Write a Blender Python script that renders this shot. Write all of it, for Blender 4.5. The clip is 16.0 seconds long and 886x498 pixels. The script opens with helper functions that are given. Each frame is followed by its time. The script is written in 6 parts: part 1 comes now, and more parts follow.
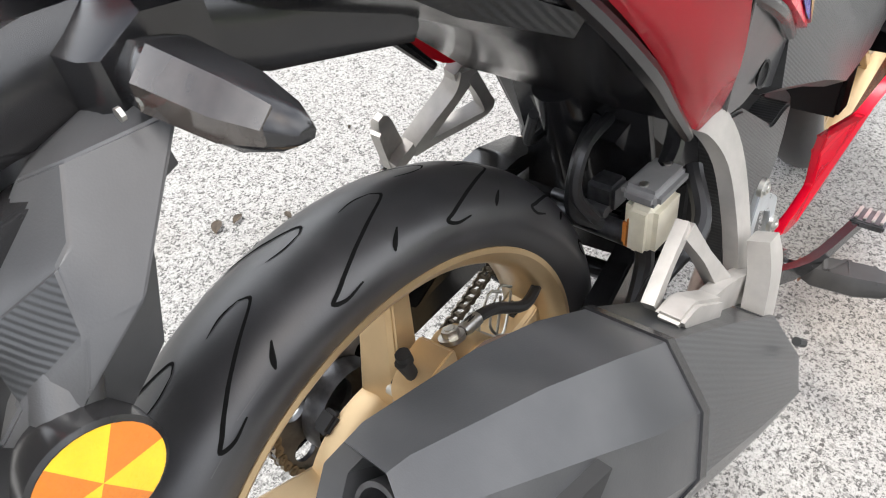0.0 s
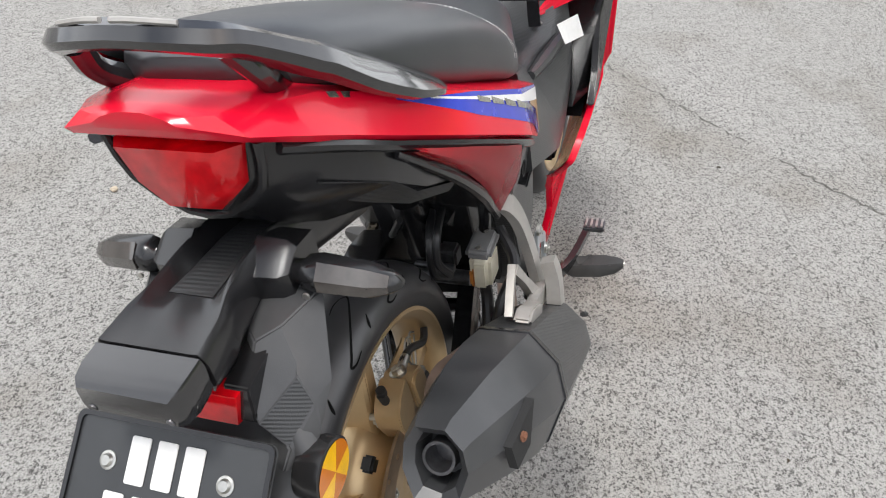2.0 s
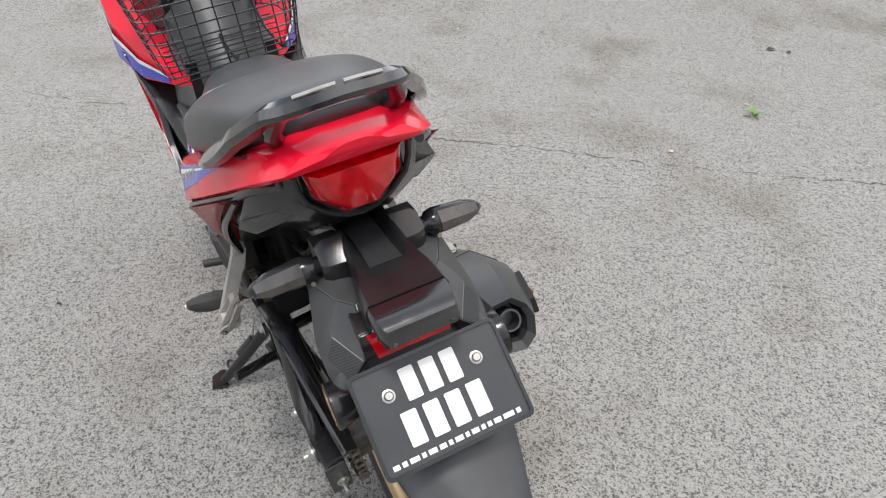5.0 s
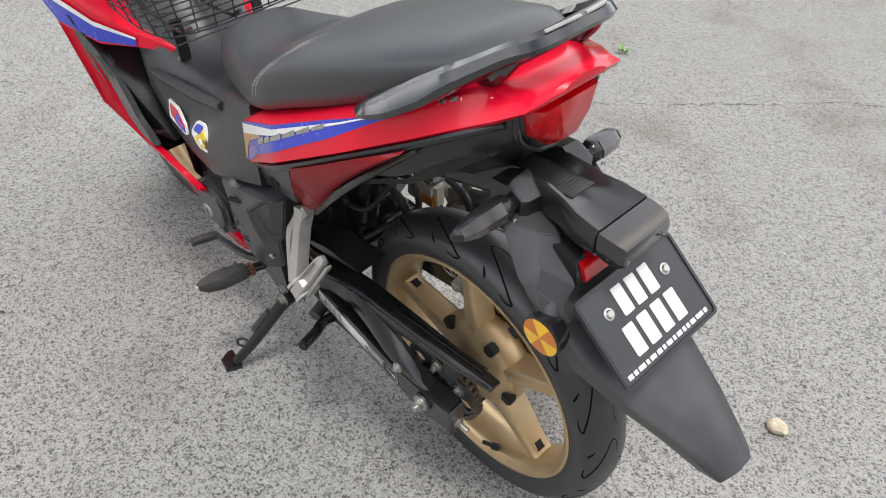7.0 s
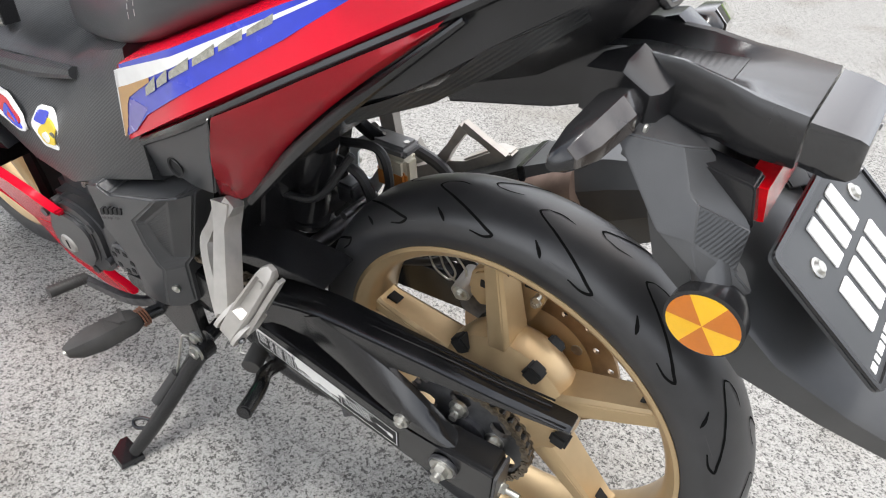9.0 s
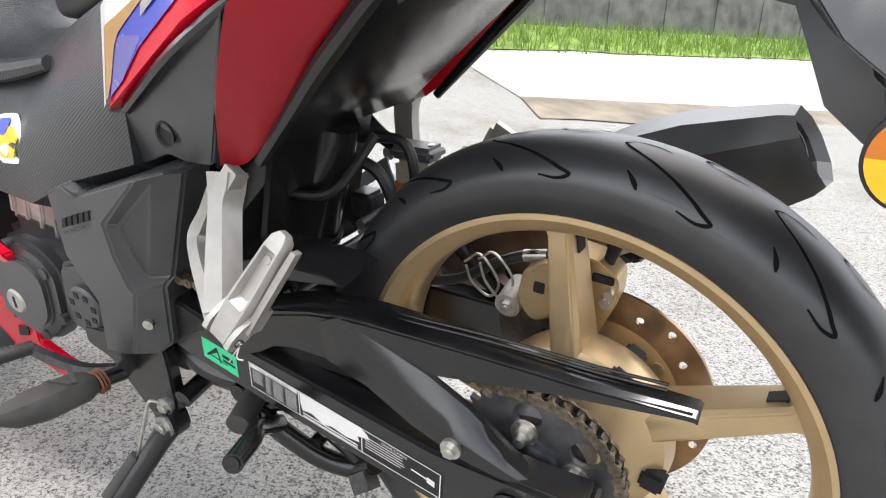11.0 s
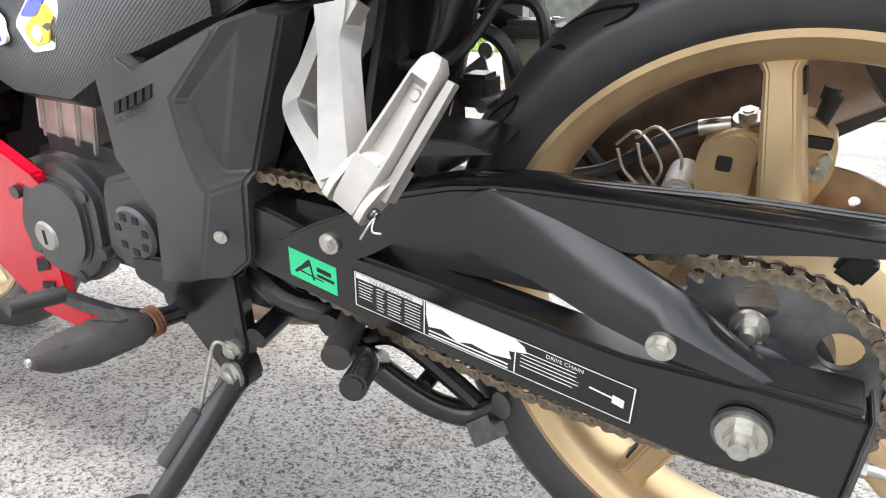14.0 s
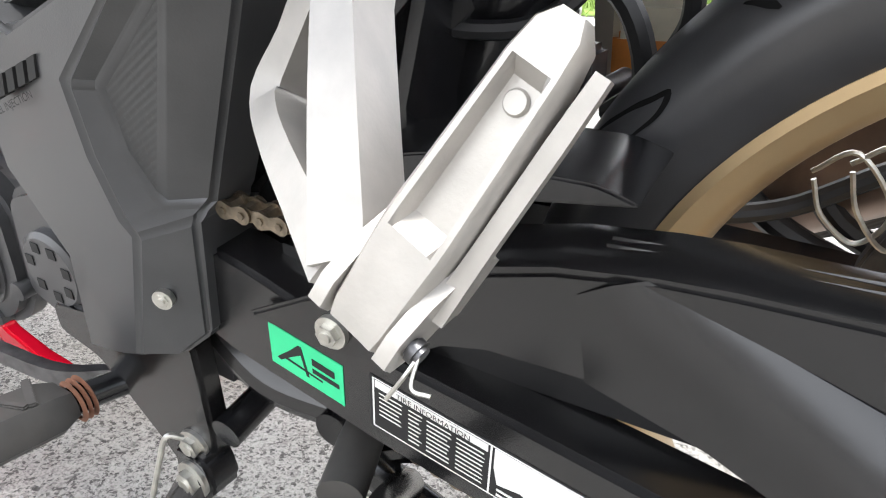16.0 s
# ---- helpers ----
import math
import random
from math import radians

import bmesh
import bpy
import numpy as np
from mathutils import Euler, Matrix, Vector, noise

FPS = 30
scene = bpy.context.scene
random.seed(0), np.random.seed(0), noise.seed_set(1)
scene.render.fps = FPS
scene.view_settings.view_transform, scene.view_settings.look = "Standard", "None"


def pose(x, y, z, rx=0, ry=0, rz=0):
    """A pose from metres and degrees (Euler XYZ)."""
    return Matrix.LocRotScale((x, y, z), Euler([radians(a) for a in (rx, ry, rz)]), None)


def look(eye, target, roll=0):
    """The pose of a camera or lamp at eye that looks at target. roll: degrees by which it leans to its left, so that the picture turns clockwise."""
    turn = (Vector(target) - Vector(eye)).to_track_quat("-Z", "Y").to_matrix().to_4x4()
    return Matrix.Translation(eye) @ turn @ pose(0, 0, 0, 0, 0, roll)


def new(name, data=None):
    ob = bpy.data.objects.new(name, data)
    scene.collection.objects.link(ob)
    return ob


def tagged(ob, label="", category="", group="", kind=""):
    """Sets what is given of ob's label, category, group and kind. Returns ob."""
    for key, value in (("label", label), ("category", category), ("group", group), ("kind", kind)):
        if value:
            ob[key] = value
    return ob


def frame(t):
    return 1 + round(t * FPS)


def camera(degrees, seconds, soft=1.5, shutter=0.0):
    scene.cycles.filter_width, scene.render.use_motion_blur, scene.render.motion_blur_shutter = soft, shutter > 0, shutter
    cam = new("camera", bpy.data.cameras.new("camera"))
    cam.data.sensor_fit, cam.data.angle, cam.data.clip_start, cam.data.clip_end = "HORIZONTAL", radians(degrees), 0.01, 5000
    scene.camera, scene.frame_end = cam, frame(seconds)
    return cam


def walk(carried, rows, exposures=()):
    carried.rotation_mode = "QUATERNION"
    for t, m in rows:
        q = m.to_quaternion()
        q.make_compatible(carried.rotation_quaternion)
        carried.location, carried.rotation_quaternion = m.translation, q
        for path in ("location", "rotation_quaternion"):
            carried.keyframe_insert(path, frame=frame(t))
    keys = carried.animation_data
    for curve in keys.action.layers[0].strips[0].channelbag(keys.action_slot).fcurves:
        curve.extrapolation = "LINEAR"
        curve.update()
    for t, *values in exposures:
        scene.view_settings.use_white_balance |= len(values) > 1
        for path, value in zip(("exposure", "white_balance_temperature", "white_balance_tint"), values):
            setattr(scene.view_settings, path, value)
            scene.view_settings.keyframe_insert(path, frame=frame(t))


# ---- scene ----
cam = camera(65.0, 16.0, soft=1.1)
PATH = [
    (0, (-0.219, -0.192, 0.882), (0.876, 0.737, -0.51), 1.8),
    (0.5, (-0.328, -0.229, 0.987), (0.898, 0.682, -0.304), -1.7),
    (1, (-0.37, -0.22, 1.055), (0.954, 0.55, -0.23), -1.6),
    (1.5, (-0.419, -0.21, 1.106), (0.966, 0.402, -0.201), 1.0),
    (2, (-0.489, -0.16, 1.117), (1.01, 0.226, -0.149), 3.8),
    (2.5, (-0.598, -0.098, 1.148), (0.999, -0.011, -0.052), 4.0),
    (3, (-0.626, -0.031, 1.14), (0.984, -0.063, -0.046), 3.8),
    (3.2, (-0.621, 0.002, 1.131), (0.985, -0.133, -0.054), 1.8),
    (5.3, (-0.765, 0.403, 1.181), (0.697, -0.401, 0.077), 2.2),
    (5.5, (-0.735, 0.443, 1.165), (0.694, -0.408, 0.054), 2.5),
    (6, (-0.647, 0.53, 1.146), (0.662, -0.43, -0.021), 2.4),
    (6.5, (-0.605, 0.599, 1.15), (0.659, -0.423, -0.014), 4.2),
    (7, (-0.551, 0.722, 1.15), (0.6, -0.412, -0.03), 4.6),
    (7.5, (-0.508, 0.801, 1.129), (0.579, -0.44, -0.001), 4.1),
    (8, (-0.441, 0.748, 1.08), (0.571, -0.541, -0.066), 2.7),
    (8.5, (-0.352, 0.662, 0.951), (0.64, -0.638, -0.2), 3.2),
    (9, (-0.269, 0.631, 0.88), (0.677, -0.775, -0.181), 3.7),
    (9.2, (-0.24, 0.633, 0.867), (0.708, -0.815, -0.135), 4.1),
    (11.3, (-0.162, 0.627, 0.629), (0.822, -1.019, 0.059), 2.2),
    (11.5, (-0.14, 0.632, 0.634), (0.776, -1.039, 0.027), 2.9),
    (12, (-0.104, 0.606, 0.612), (0.724, -1.104, -0.012), 4.9),
    (12.5, (-0.096, 0.554, 0.532), (0.74, -1.169, -0.046), 2.3),
    (13, (-0.1, 0.561, 0.495), (0.713, -1.178, -0.069), 1.5),
    (13.5, (-0.067, 0.588, 0.482), (0.805, -1.113, -0.106), 2.5),
    (14, (-0.029, 0.604, 0.487), (0.97, -1.041, -0.055), 1.7),
    (14.5, (0.017, 0.587, 0.506), (1.085, -1.028, 0.004), 2.5),
    (15, (0.049, 0.554, 0.493), (1.153, -1.046, 0.025), 3.8),
    (15.5, (0.095, 0.5, 0.474), (1.128, -1.136, -0.032), 5.2),
    (16, (0.118, 0.423, 0.484), (1.142, -1.172, -0.157), 2.9),
]
EXPOSURE = [(0, 1.5), (0.5, 1.25), (1.5, 0.9), (3, 0.55), (5.5, 0.55), (7, 0.65), (8.5, 0.92), (9.2, 1.22), (11.5, 1.42), (12.5, 1.5), (14.5, 1.68), (16, 1.85)]
walk(cam, [(t, look(*row)) for t, *row in PATH], EXPOSURE)

# ---- light ----
world = bpy.data.worlds.new("world")
scene.world = world
world.use_nodes = True
wn = world.node_tree.nodes
sky = wn.new("ShaderNodeTexSky")
sky.sky_type, sky.sun_disc = "NISHITA", False
sky.sun_elevation, sky.sun_rotation = radians(58), radians(200)
sky.air_density, sky.dust_density, sky.ozone_density = 1.0, 4.0, 1.0
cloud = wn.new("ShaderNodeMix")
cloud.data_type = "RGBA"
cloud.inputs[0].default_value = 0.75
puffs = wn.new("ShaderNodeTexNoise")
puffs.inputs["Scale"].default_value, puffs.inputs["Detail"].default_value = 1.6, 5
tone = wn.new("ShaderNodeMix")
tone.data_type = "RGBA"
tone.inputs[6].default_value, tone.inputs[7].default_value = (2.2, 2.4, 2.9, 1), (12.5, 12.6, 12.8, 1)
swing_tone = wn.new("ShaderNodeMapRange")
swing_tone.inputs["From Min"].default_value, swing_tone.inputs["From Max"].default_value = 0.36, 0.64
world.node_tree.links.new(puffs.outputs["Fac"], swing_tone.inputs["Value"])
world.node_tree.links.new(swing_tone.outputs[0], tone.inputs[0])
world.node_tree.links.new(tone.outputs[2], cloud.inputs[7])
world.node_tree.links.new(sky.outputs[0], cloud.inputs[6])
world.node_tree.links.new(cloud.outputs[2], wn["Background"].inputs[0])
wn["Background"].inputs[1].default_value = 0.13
sun = new("sun", bpy.data.lights.new("sun", "SUN"))
sun.data.energy, sun.data.angle, sun.data.color = 1.5, radians(14), (1.0, 0.98, 0.95)
sun.matrix_world = look((-0.6, 0.5, 3.0), (0, 0, 0))


# ---- mesh helpers ----
def part(name, bm, material, parent, label="", smooth=35.0):
    """Link a bmesh as one mesh object under a thing or a part."""
    bmesh.ops.recalc_face_normals(bm, faces=bm.faces)
    me = bpy.data.meshes.new(name)
    for f in bm.faces:
        f.smooth = smooth > 0
    if smooth > 0:
        for e in bm.edges:
            if len(e.link_faces) == 2 and e.calc_face_angle(0) > radians(smooth):
                e.smooth = False
    bm.to_mesh(me)
    bm.free()
    if isinstance(material, (list, tuple)):
        for m in material:
            me.materials.append(m)
    else:
        me.materials.append(material)
    ob = new(name, me)
    ob.parent = parent
    if label:
        tagged(ob, label)
    return ob


def bev(bm, width, segments=2, angle=30.0):
    """Round the edges that are sharper than the angle."""
    if width <= 0:
        return bm
    edges = [e for e in bm.edges if len(e.link_faces) == 2 and e.calc_face_angle(0) > radians(angle)]
    bmesh.ops.bevel(bm, geom=edges, offset=width, segments=segments, affect="EDGES", clamp_overlap=True)
    return bm


def poly(bm, rings, cap=True, closed=True):
    """Skin a row of rings of equal length."""
    vs = [[bm.verts.new(p) for p in ring] for ring in rings]
    n = len(vs[0])
    for a, b in zip(vs, vs[1:]):
        for i in range(n if closed else n - 1):
            j = (i + 1) % n
            bm.faces.new((a[i], a[j], b[j], b[i]))
    if cap:
        bm.faces.new(vs[0])
        bm.faces.new(vs[-1])
    return vs


def loft(rings, cap=True, closed=True, sub=0):
    bm = bmesh.new()
    poly(bm, rings, cap, closed)
    if sub:
        bmesh.ops.subdivide_edges(bm, edges=bm.edges[:], cuts=sub, use_grid_fill=True, smooth=1.0)
    return bm


def plate(points, y0, y1, bevel=0.003, taper=1.0, holes=()):
    """A flat piece: an outline in x, z, from y0 to y1; the y0 and y1 may also be functions of (x, z)."""
    bm = bmesh.new()
    fa = y0 if callable(y0) else (lambda x, z: y0)
    fb = y1 if callable(y1) else (lambda x, z: y1)
    if not holes:
        poly(bm, [[(x, fa(x, z), z) for x, z in points], [(x, fb(x, z), z) for x, z in points]])
    else:
        loops = [points, *holes]
        for f in (fa, fb):
            edges = []
            for lp in loops:
                vs = [bm.verts.new((x, f(x, z), z)) for x, z in lp]
                edges += [bm.edges.new((vs[i], vs[(i + 1) % len(vs)])) for i in range(len(vs))]
            bmesh.ops.triangle_fill(bm, edges=edges, use_beauty=True)
        bm.verts.ensure_lookup_table()
        k, half = 0, len(bm.verts) // 2
        for lp in loops:
            for i in range(len(lp)):
                a, b = k + i, k + (i + 1) % len(lp)
                bm.faces.new((bm.verts[a], bm.verts[b], bm.verts[half + b], bm.verts[half + a]))
            k += len(lp)
    bmesh.ops.recalc_face_normals(bm, faces=bm.faces)
    return bev(bm, bevel)


def box(x0, x1, y0, y1, z0, z1, bevel=0.003, segments=2):
    bm = bmesh.new()
    poly(bm, [[(x, y0, z0), (x, y1, z0), (x, y1, z1), (x, y0, z1)] for x in (x0, x1)])
    bmesh.ops.recalc_face_normals(bm, faces=bm.faces)
    return bev(bm, bevel, segments)


def smooth_path(points, n=6):
    """A Catmull-Rom line through points."""
    ps = [Vector(p) for p in points]
    if len(ps) < 3:
        return ps
    ps = [2 * ps[0] - ps[1]] + ps + [2 * ps[-1] - ps[-2]]
    out = []
    for i in range(1, len(ps) - 2):
        a, b, c, d = ps[i - 1 : i + 3]
        for k in range(n):
            t = k / n
            out.append(0.5 * (2 * b + (c - a) * t + (2 * a - 5 * b + 4 * c - d) * t * t + (3 * b - a - 3 * c + d) * t**3))
    return out + [ps[-2]]


def tube(points, radius, sides=10, n=6, flat=1.0, cap=True, up=(0, 0, 1)):
    """A swept pipe; radius: one number or one for each point; flat squeezes it across."""
    line = smooth_path(points, n) if n > 1 else [Vector(p) for p in points]
    if isinstance(radius, (int, float)):
        rad = [radius] * len(line)
    else:
        rad = [float(v) for v in np.interp(np.linspace(0, 1, len(line)), np.linspace(0, 1, len(radius)), radius)]
    rings, side = [], None
    for i, p in enumerate(line):
        d = (line[min(i + 1, len(line) - 1)] - line[max(i - 1, 0)]).normalized()
        if side is None:
            side = d.cross(Vector(up))
            if side.length < 0.1:
                side = d.cross(Vector((1, 0, 0)))
        side = (side - d * side.dot(d)).normalized()
        top = d.cross(side)
        rings.append([p + rad[i] * (math.cos(a) * side + flat * math.sin(a) * top) for a in np.arange(sides) * 2 * math.pi / sides])
    return loft(rings, cap)


def lathe(profile, centre=(0, 0, 0), axis="y", steps=64, closed=False):
    """Turn a profile of (radius, along) about an axis."""
    bm = bmesh.new()
    rings = []
    for k in range(steps):
        a = 2 * math.pi * k / steps
        c, s = math.cos(a), math.sin(a)
        ring = []
        for r, h in profile:
            p = {"y": (r * c, h, r * s), "z": (r * c, r * s, h), "x": (h, r * c, r * s)}[axis]
            ring.append(Vector(p) + Vector(centre))
        rings.append(ring)
    vs = [[bm.verts.new(p) for p in ring] for ring in rings]
    m = len(profile)
    for k in range(steps):
        a, b = vs[k], vs[(k + 1) % steps]
        for i in range(m if closed else m - 1):
            j = (i + 1) % m
            bm.faces.new((a[i], a[j], b[j], b[i]))
    bmesh.ops.remove_doubles(bm, verts=bm.verts[:], dist=1e-6)
    return bm


def rod(a, b, r, sides=16, bevel=0.0):
    bm = tube([a, b], r, sides, 1)
    return bev(bm, bevel) if bevel else bm


def join(*bms):
    """One mesh out of several."""
    out = bms[0]
    for other in bms[1:]:
        me = bpy.data.meshes.new("joined")
        other.to_mesh(me)
        other.free()
        out.from_mesh(me)
        bpy.data.meshes.remove(me)
    return out


def moved(bm, m):
    bmesh.ops.transform(bm, matrix=m, verts=bm.verts[:])
    return bm


def mirrored(bm):
    """The other side of the machine."""
    bmesh.ops.transform(bm, matrix=Matrix.Diagonal((1, -1, 1, 1)), verts=bm.verts[:])
    bmesh.ops.reverse_faces(bm, faces=bm.faces[:])
    return bm


def rounded(points, r, n=4):
    """Round the corners of an outline."""
    out = []
    m = len(points)
    for i in range(m):
        p, a, b = Vector(points[i]), Vector(points[i - 1]), Vector(points[(i + 1) % m])
        k = min(r, 0.45 * (a - p).length, 0.45 * (b - p).length)
        s, e = p + (a - p).normalized() * k, p + (b - p).normalized() * k
        for j in range(n + 1):
            t = j / n
            out.append(tuple((1 - t) ** 2 * s + 2 * t * (1 - t) * p + t * t * e))
    return out


def ring2(cx, cz, r, n=20, a0=0.0):
    return [(cx + r * math.cos(a0 + 2 * math.pi * k / n), cz + r * math.sin(a0 + 2 * math.pi * k / n)) for k in range(n)]


def bolt(centre, direction, r=0.007, h=0.006, washer=True):
    """A hexagon bolt head with a round flange."""
    d = Vector(direction).normalized()
    c = Vector(centre)
    bms = [bev(tube([c, c + d * h], r, 6, 1), 0.0008)]
    if washer:
        bms.append(tube([c - d * 0.002, c + d * 0.0022], r * 1.5, 18, 1))
    bms.append(tube([c + d * h, c + d * (h + 0.0012)], r * 0.55, 12, 1))
    return join(*bms)


# ---- materials ----
def material(name, colour, rough=0.5, metal=0.0, coat=0.0, spec=0.5, noise_scale=60.0, vary=0.15, bump=0.0, bump_scale=400.0, dust=0.0):
    """A surface with two scales of variation: broad tone and fine relief."""
    m = bpy.data.materials.new(name)
    m.use_nodes = True
    nt = m.node_tree
    n, ln = nt.nodes, nt.links
    b = n["Principled BSDF"]
    b.inputs["Metallic"].default_value = metal
    b.inputs["Coat Weight"].default_value = coat
    b.inputs["Coat Roughness"].default_value = 0.06
    b.inputs["Specular IOR Level"].default_value = spec
    tc = n.new("ShaderNodeTexCoord")
    nz = n.new("ShaderNodeTexNoise")
    nz.inputs["Scale"].default_value, nz.inputs["Detail"].default_value = noise_scale, 6
    ln.new(tc.outputs["Object"], nz.inputs["Vector"])
    ramp = n.new("ShaderNodeMapRange")
    ramp.inputs["From Min"].default_value, ramp.inputs["From Max"].default_value = 0.3, 0.7
    ramp.inputs["To Min"].default_value, ramp.inputs["To Max"].default_value = 1 - vary, 1 + vary
    ln.new(nz.outputs["Fac"], ramp.inputs["Value"])
    mul = n.new("ShaderNodeMix")
    mul.data_type, mul.blend_type = "RGBA", "MULTIPLY"
    mul.inputs[0].default_value = 1.0
    mul.inputs[6].default_value = (*colour, 1)
    ln.new(ramp.outputs[0], mul.inputs[7])
    out = mul.outputs[2]
    if dust:
        nd = n.new("ShaderNodeTexNoise")
        nd.inputs["Scale"].default_value, nd.inputs["Detail"].default_value = 9.0, 8
        ln.new(tc.outputs["Object"], nd.inputs["Vector"])
        rd = n.new("ShaderNodeMapRange")
        rd.inputs["From Min"].default_value, rd.inputs["From Max"].default_value = 0.45, 0.8
        rd.inputs["To Max"].default_value = dust
        ln.new(nd.outputs["Fac"], rd.inputs["Value"])
        mx = n.new("ShaderNodeMix")
        mx.data_type = "RGBA"
        ln.new(rd.outputs[0], mx.inputs[0])
        ln.new(out, mx.inputs[6])
        mx.inputs[7].default_value = (0.28, 0.25, 0.21, 1)
        out = mx.outputs[2]
    ln.new(out, b.inputs["Base Color"])
    rr = n.new("ShaderNodeMapRange")
    rr.inputs["To Min"].default_value, rr.inputs["To Max"].default_value = max(rough - 0.08, 0.02), min(rough + 0.08, 1)
    ln.new(nz.outputs["Fac"], rr.inputs["Value"])
    ln.new(rr.outputs[0], b.inputs["Roughness"])
    if bump:
        nb = n.new("ShaderNodeTexNoise")
        nb.inputs["Scale"].default_value, nb.inputs["Detail"].default_value = bump_scale, 3
        ln.new(tc.outputs["Object"], nb.inputs["Vector"])
        bp = n.new("ShaderNodeBump")
        bp.inputs["Strength"].default_value, bp.inputs["Distance"].default_value = bump, 0.001
        ln.new(nb.outputs["Fac"], bp.inputs["Height"])
        ln.new(bp.outputs[0], b.inputs["Normal"])
    return m


def carbon(name, colour, rough, pitch=620.0):
    """Dark plastic with a moulded diagonal weave."""
    m = material(name, colour, rough, vary=0.2, noise_scale=12.0, spec=0.6)
    nt = m.node_tree
    n, ln = nt.nodes, nt.links
    tc = n.new("ShaderNodeTexCoord")
    mp = n.new("ShaderNodeMapping")
    mp.inputs["Rotation"].default_value = (0.3, 0.9, 0.2)
    wv = n.new("ShaderNodeTexWave")
    wv.inputs["Scale"].default_value, wv.inputs["Distortion"].default_value = pitch / 6.28, 0.4
    ck = n.new("ShaderNodeTexChecker")
    ck.inputs["Scale"].default_value = pitch / 2.2
    ad = n.new("ShaderNodeMath")
    ad.operation = "MULTIPLY_ADD"
    ad.inputs[1].default_value = 0.35
    bp = n.new("ShaderNodeBump")
    bp.inputs["Strength"].default_value, bp.inputs["Distance"].default_value = 0.4, 0.0005
    ln.new(tc.outputs["Object"], mp.inputs["Vector"])
    ln.new(mp.outputs[0], wv.inputs["Vector"])
    ln.new(mp.outputs[0], ck.inputs["Vector"])
    ln.new(ck.outputs["Fac"], ad.inputs[0])
    ln.new(wv.outputs["Fac"], ad.inputs[2])
    ln.new(ad.outputs[0], bp.inputs["Height"])
    ln.new(bp.outputs[0], n["Principled BSDF"].inputs["Normal"])
    return m


def asphalt_material():
    m = bpy.data.materials.new("asphalt")
    m.use_nodes = True
    nt = m.node_tree
    n, ln = nt.nodes, nt.links
    b = n["Principled BSDF"]
    b.inputs["Roughness"].default_value = 0.9
    b.inputs["Specular IOR Level"].default_value = 0.3
    tc = n.new("ShaderNodeTexCoord")

    def tex(kind, scale, detail=4.0):
        t = n.new(kind)
        t.inputs["Scale"].default_value = scale
        if "Detail" in t.inputs:
            t.inputs["Detail"].default_value = detail
        ln.new(tc.outputs["Object"], t.inputs["Vector"])
        return t

    def mix(kind, fac, a, c):
        x = n.new("ShaderNodeMix")
        x.data_type, x.blend_type = "RGBA", kind
        for i, v in ((0, fac), (6, a), (7, c)):
            if hasattr(v, "is_linked"):
                ln.new(v, x.inputs[i])
            else:
                x.inputs[i].default_value = v if i == 0 else (*v, 1)
        return x.outputs[2]

    def ramp(src, a, c, lo=0.0, hi=1.0):
        r = n.new("ShaderNodeMapRange")
        for k, v in zip(("From Min", "From Max", "To Min", "To Max"), (a, c, lo, hi)):
            r.inputs[k].default_value = v
        ln.new(src, r.inputs["Value"])
        return r.outputs[0]

    stones = tex("ShaderNodeTexVoronoi", 105.0)
    small = tex("ShaderNodeTexVoronoi", 230.0)
    gap = tex("ShaderNodeTexNoise", 190.0, 5)
    big = tex("ShaderNodeTexNoise", 0.9, 5)
    mid = tex("ShaderNodeTexNoise", 6.0, 9)
    fine = tex("ShaderNodeTexNoise", 320.0, 4)
    pits = tex("ShaderNodeTexNoise", 46.0, 7)
    sep = n.new("ShaderNodeSeparateColor")
    ln.new(stones.outputs["Color"], sep.inputs[0])
    sep2 = n.new("ShaderNodeSeparateColor")
    ln.new(small.outputs["Color"], sep2.inputs[0])
    base = mix("MIX", ramp(big.outputs["Fac"], 0.35, 0.65), (0.128, 0.124, 0.116), (0.165, 0.160, 0.150))
    base = mix("MIX", ramp(mid.outputs["Fac"], 0.5, 0.72, 0, 0.35), base, (0.095, 0.091, 0.085))
    base = mix("MIX", ramp(sep.outputs[0], 0.52, 0.80, 0, 0.90), base, (0.37, 0.362, 0.34))
    base = mix("MIX", ramp(sep.outputs[1], 0.55, 0.85, 0, 0.85), base, (0.060, 0.058, 0.055))
    base = mix("MIX", ramp(sep2.outputs[0], 0.64, 0.80, 0, 0.85), base, (0.42, 0.41, 0.385))
    base = mix("MIX", ramp(gap.outputs["Fac"], 0.53, 0.66, 0, 0.55), base, (0.070, 0.068, 0.064))
    base = mix("MIX", ramp(pits.outputs["Fac"], 0.59, 0.69, 0, 0.5), base, (0.06, 0.058, 0.054))
    base = mix("MIX", ramp(fine.outputs["Fac"], 0.54, 0.66, 0, 0.5), base, (0.06, 0.058, 0.055))
    stain = tex("ShaderNodeTexNoise", 1.7, 12)
    base = mix("MULTIPLY", ramp(stain.outputs["Fac"], 0.52, 0.70, 0, 0.6), base, (0.60, 0.55, 0.48))
    ln.new(base, b.inputs["Base Color"])
    ad = n.new("ShaderNodeMath")
    ad.operation = "ADD"
    ln.new(ramp(stones.outputs["Distance"], 0.0, 0.6, 1.0, 0.0), ad.inputs[0])
    ln.new(gap.outputs["Fac"], ad.inputs[1])
    bp = n.new("ShaderNodeBump")
    bp.inputs["Strength"].default_value, bp.inputs["Distance"].default_value = 1.0, 0.005
    ln.new(ad.outputs[0], bp.inputs["Height"])
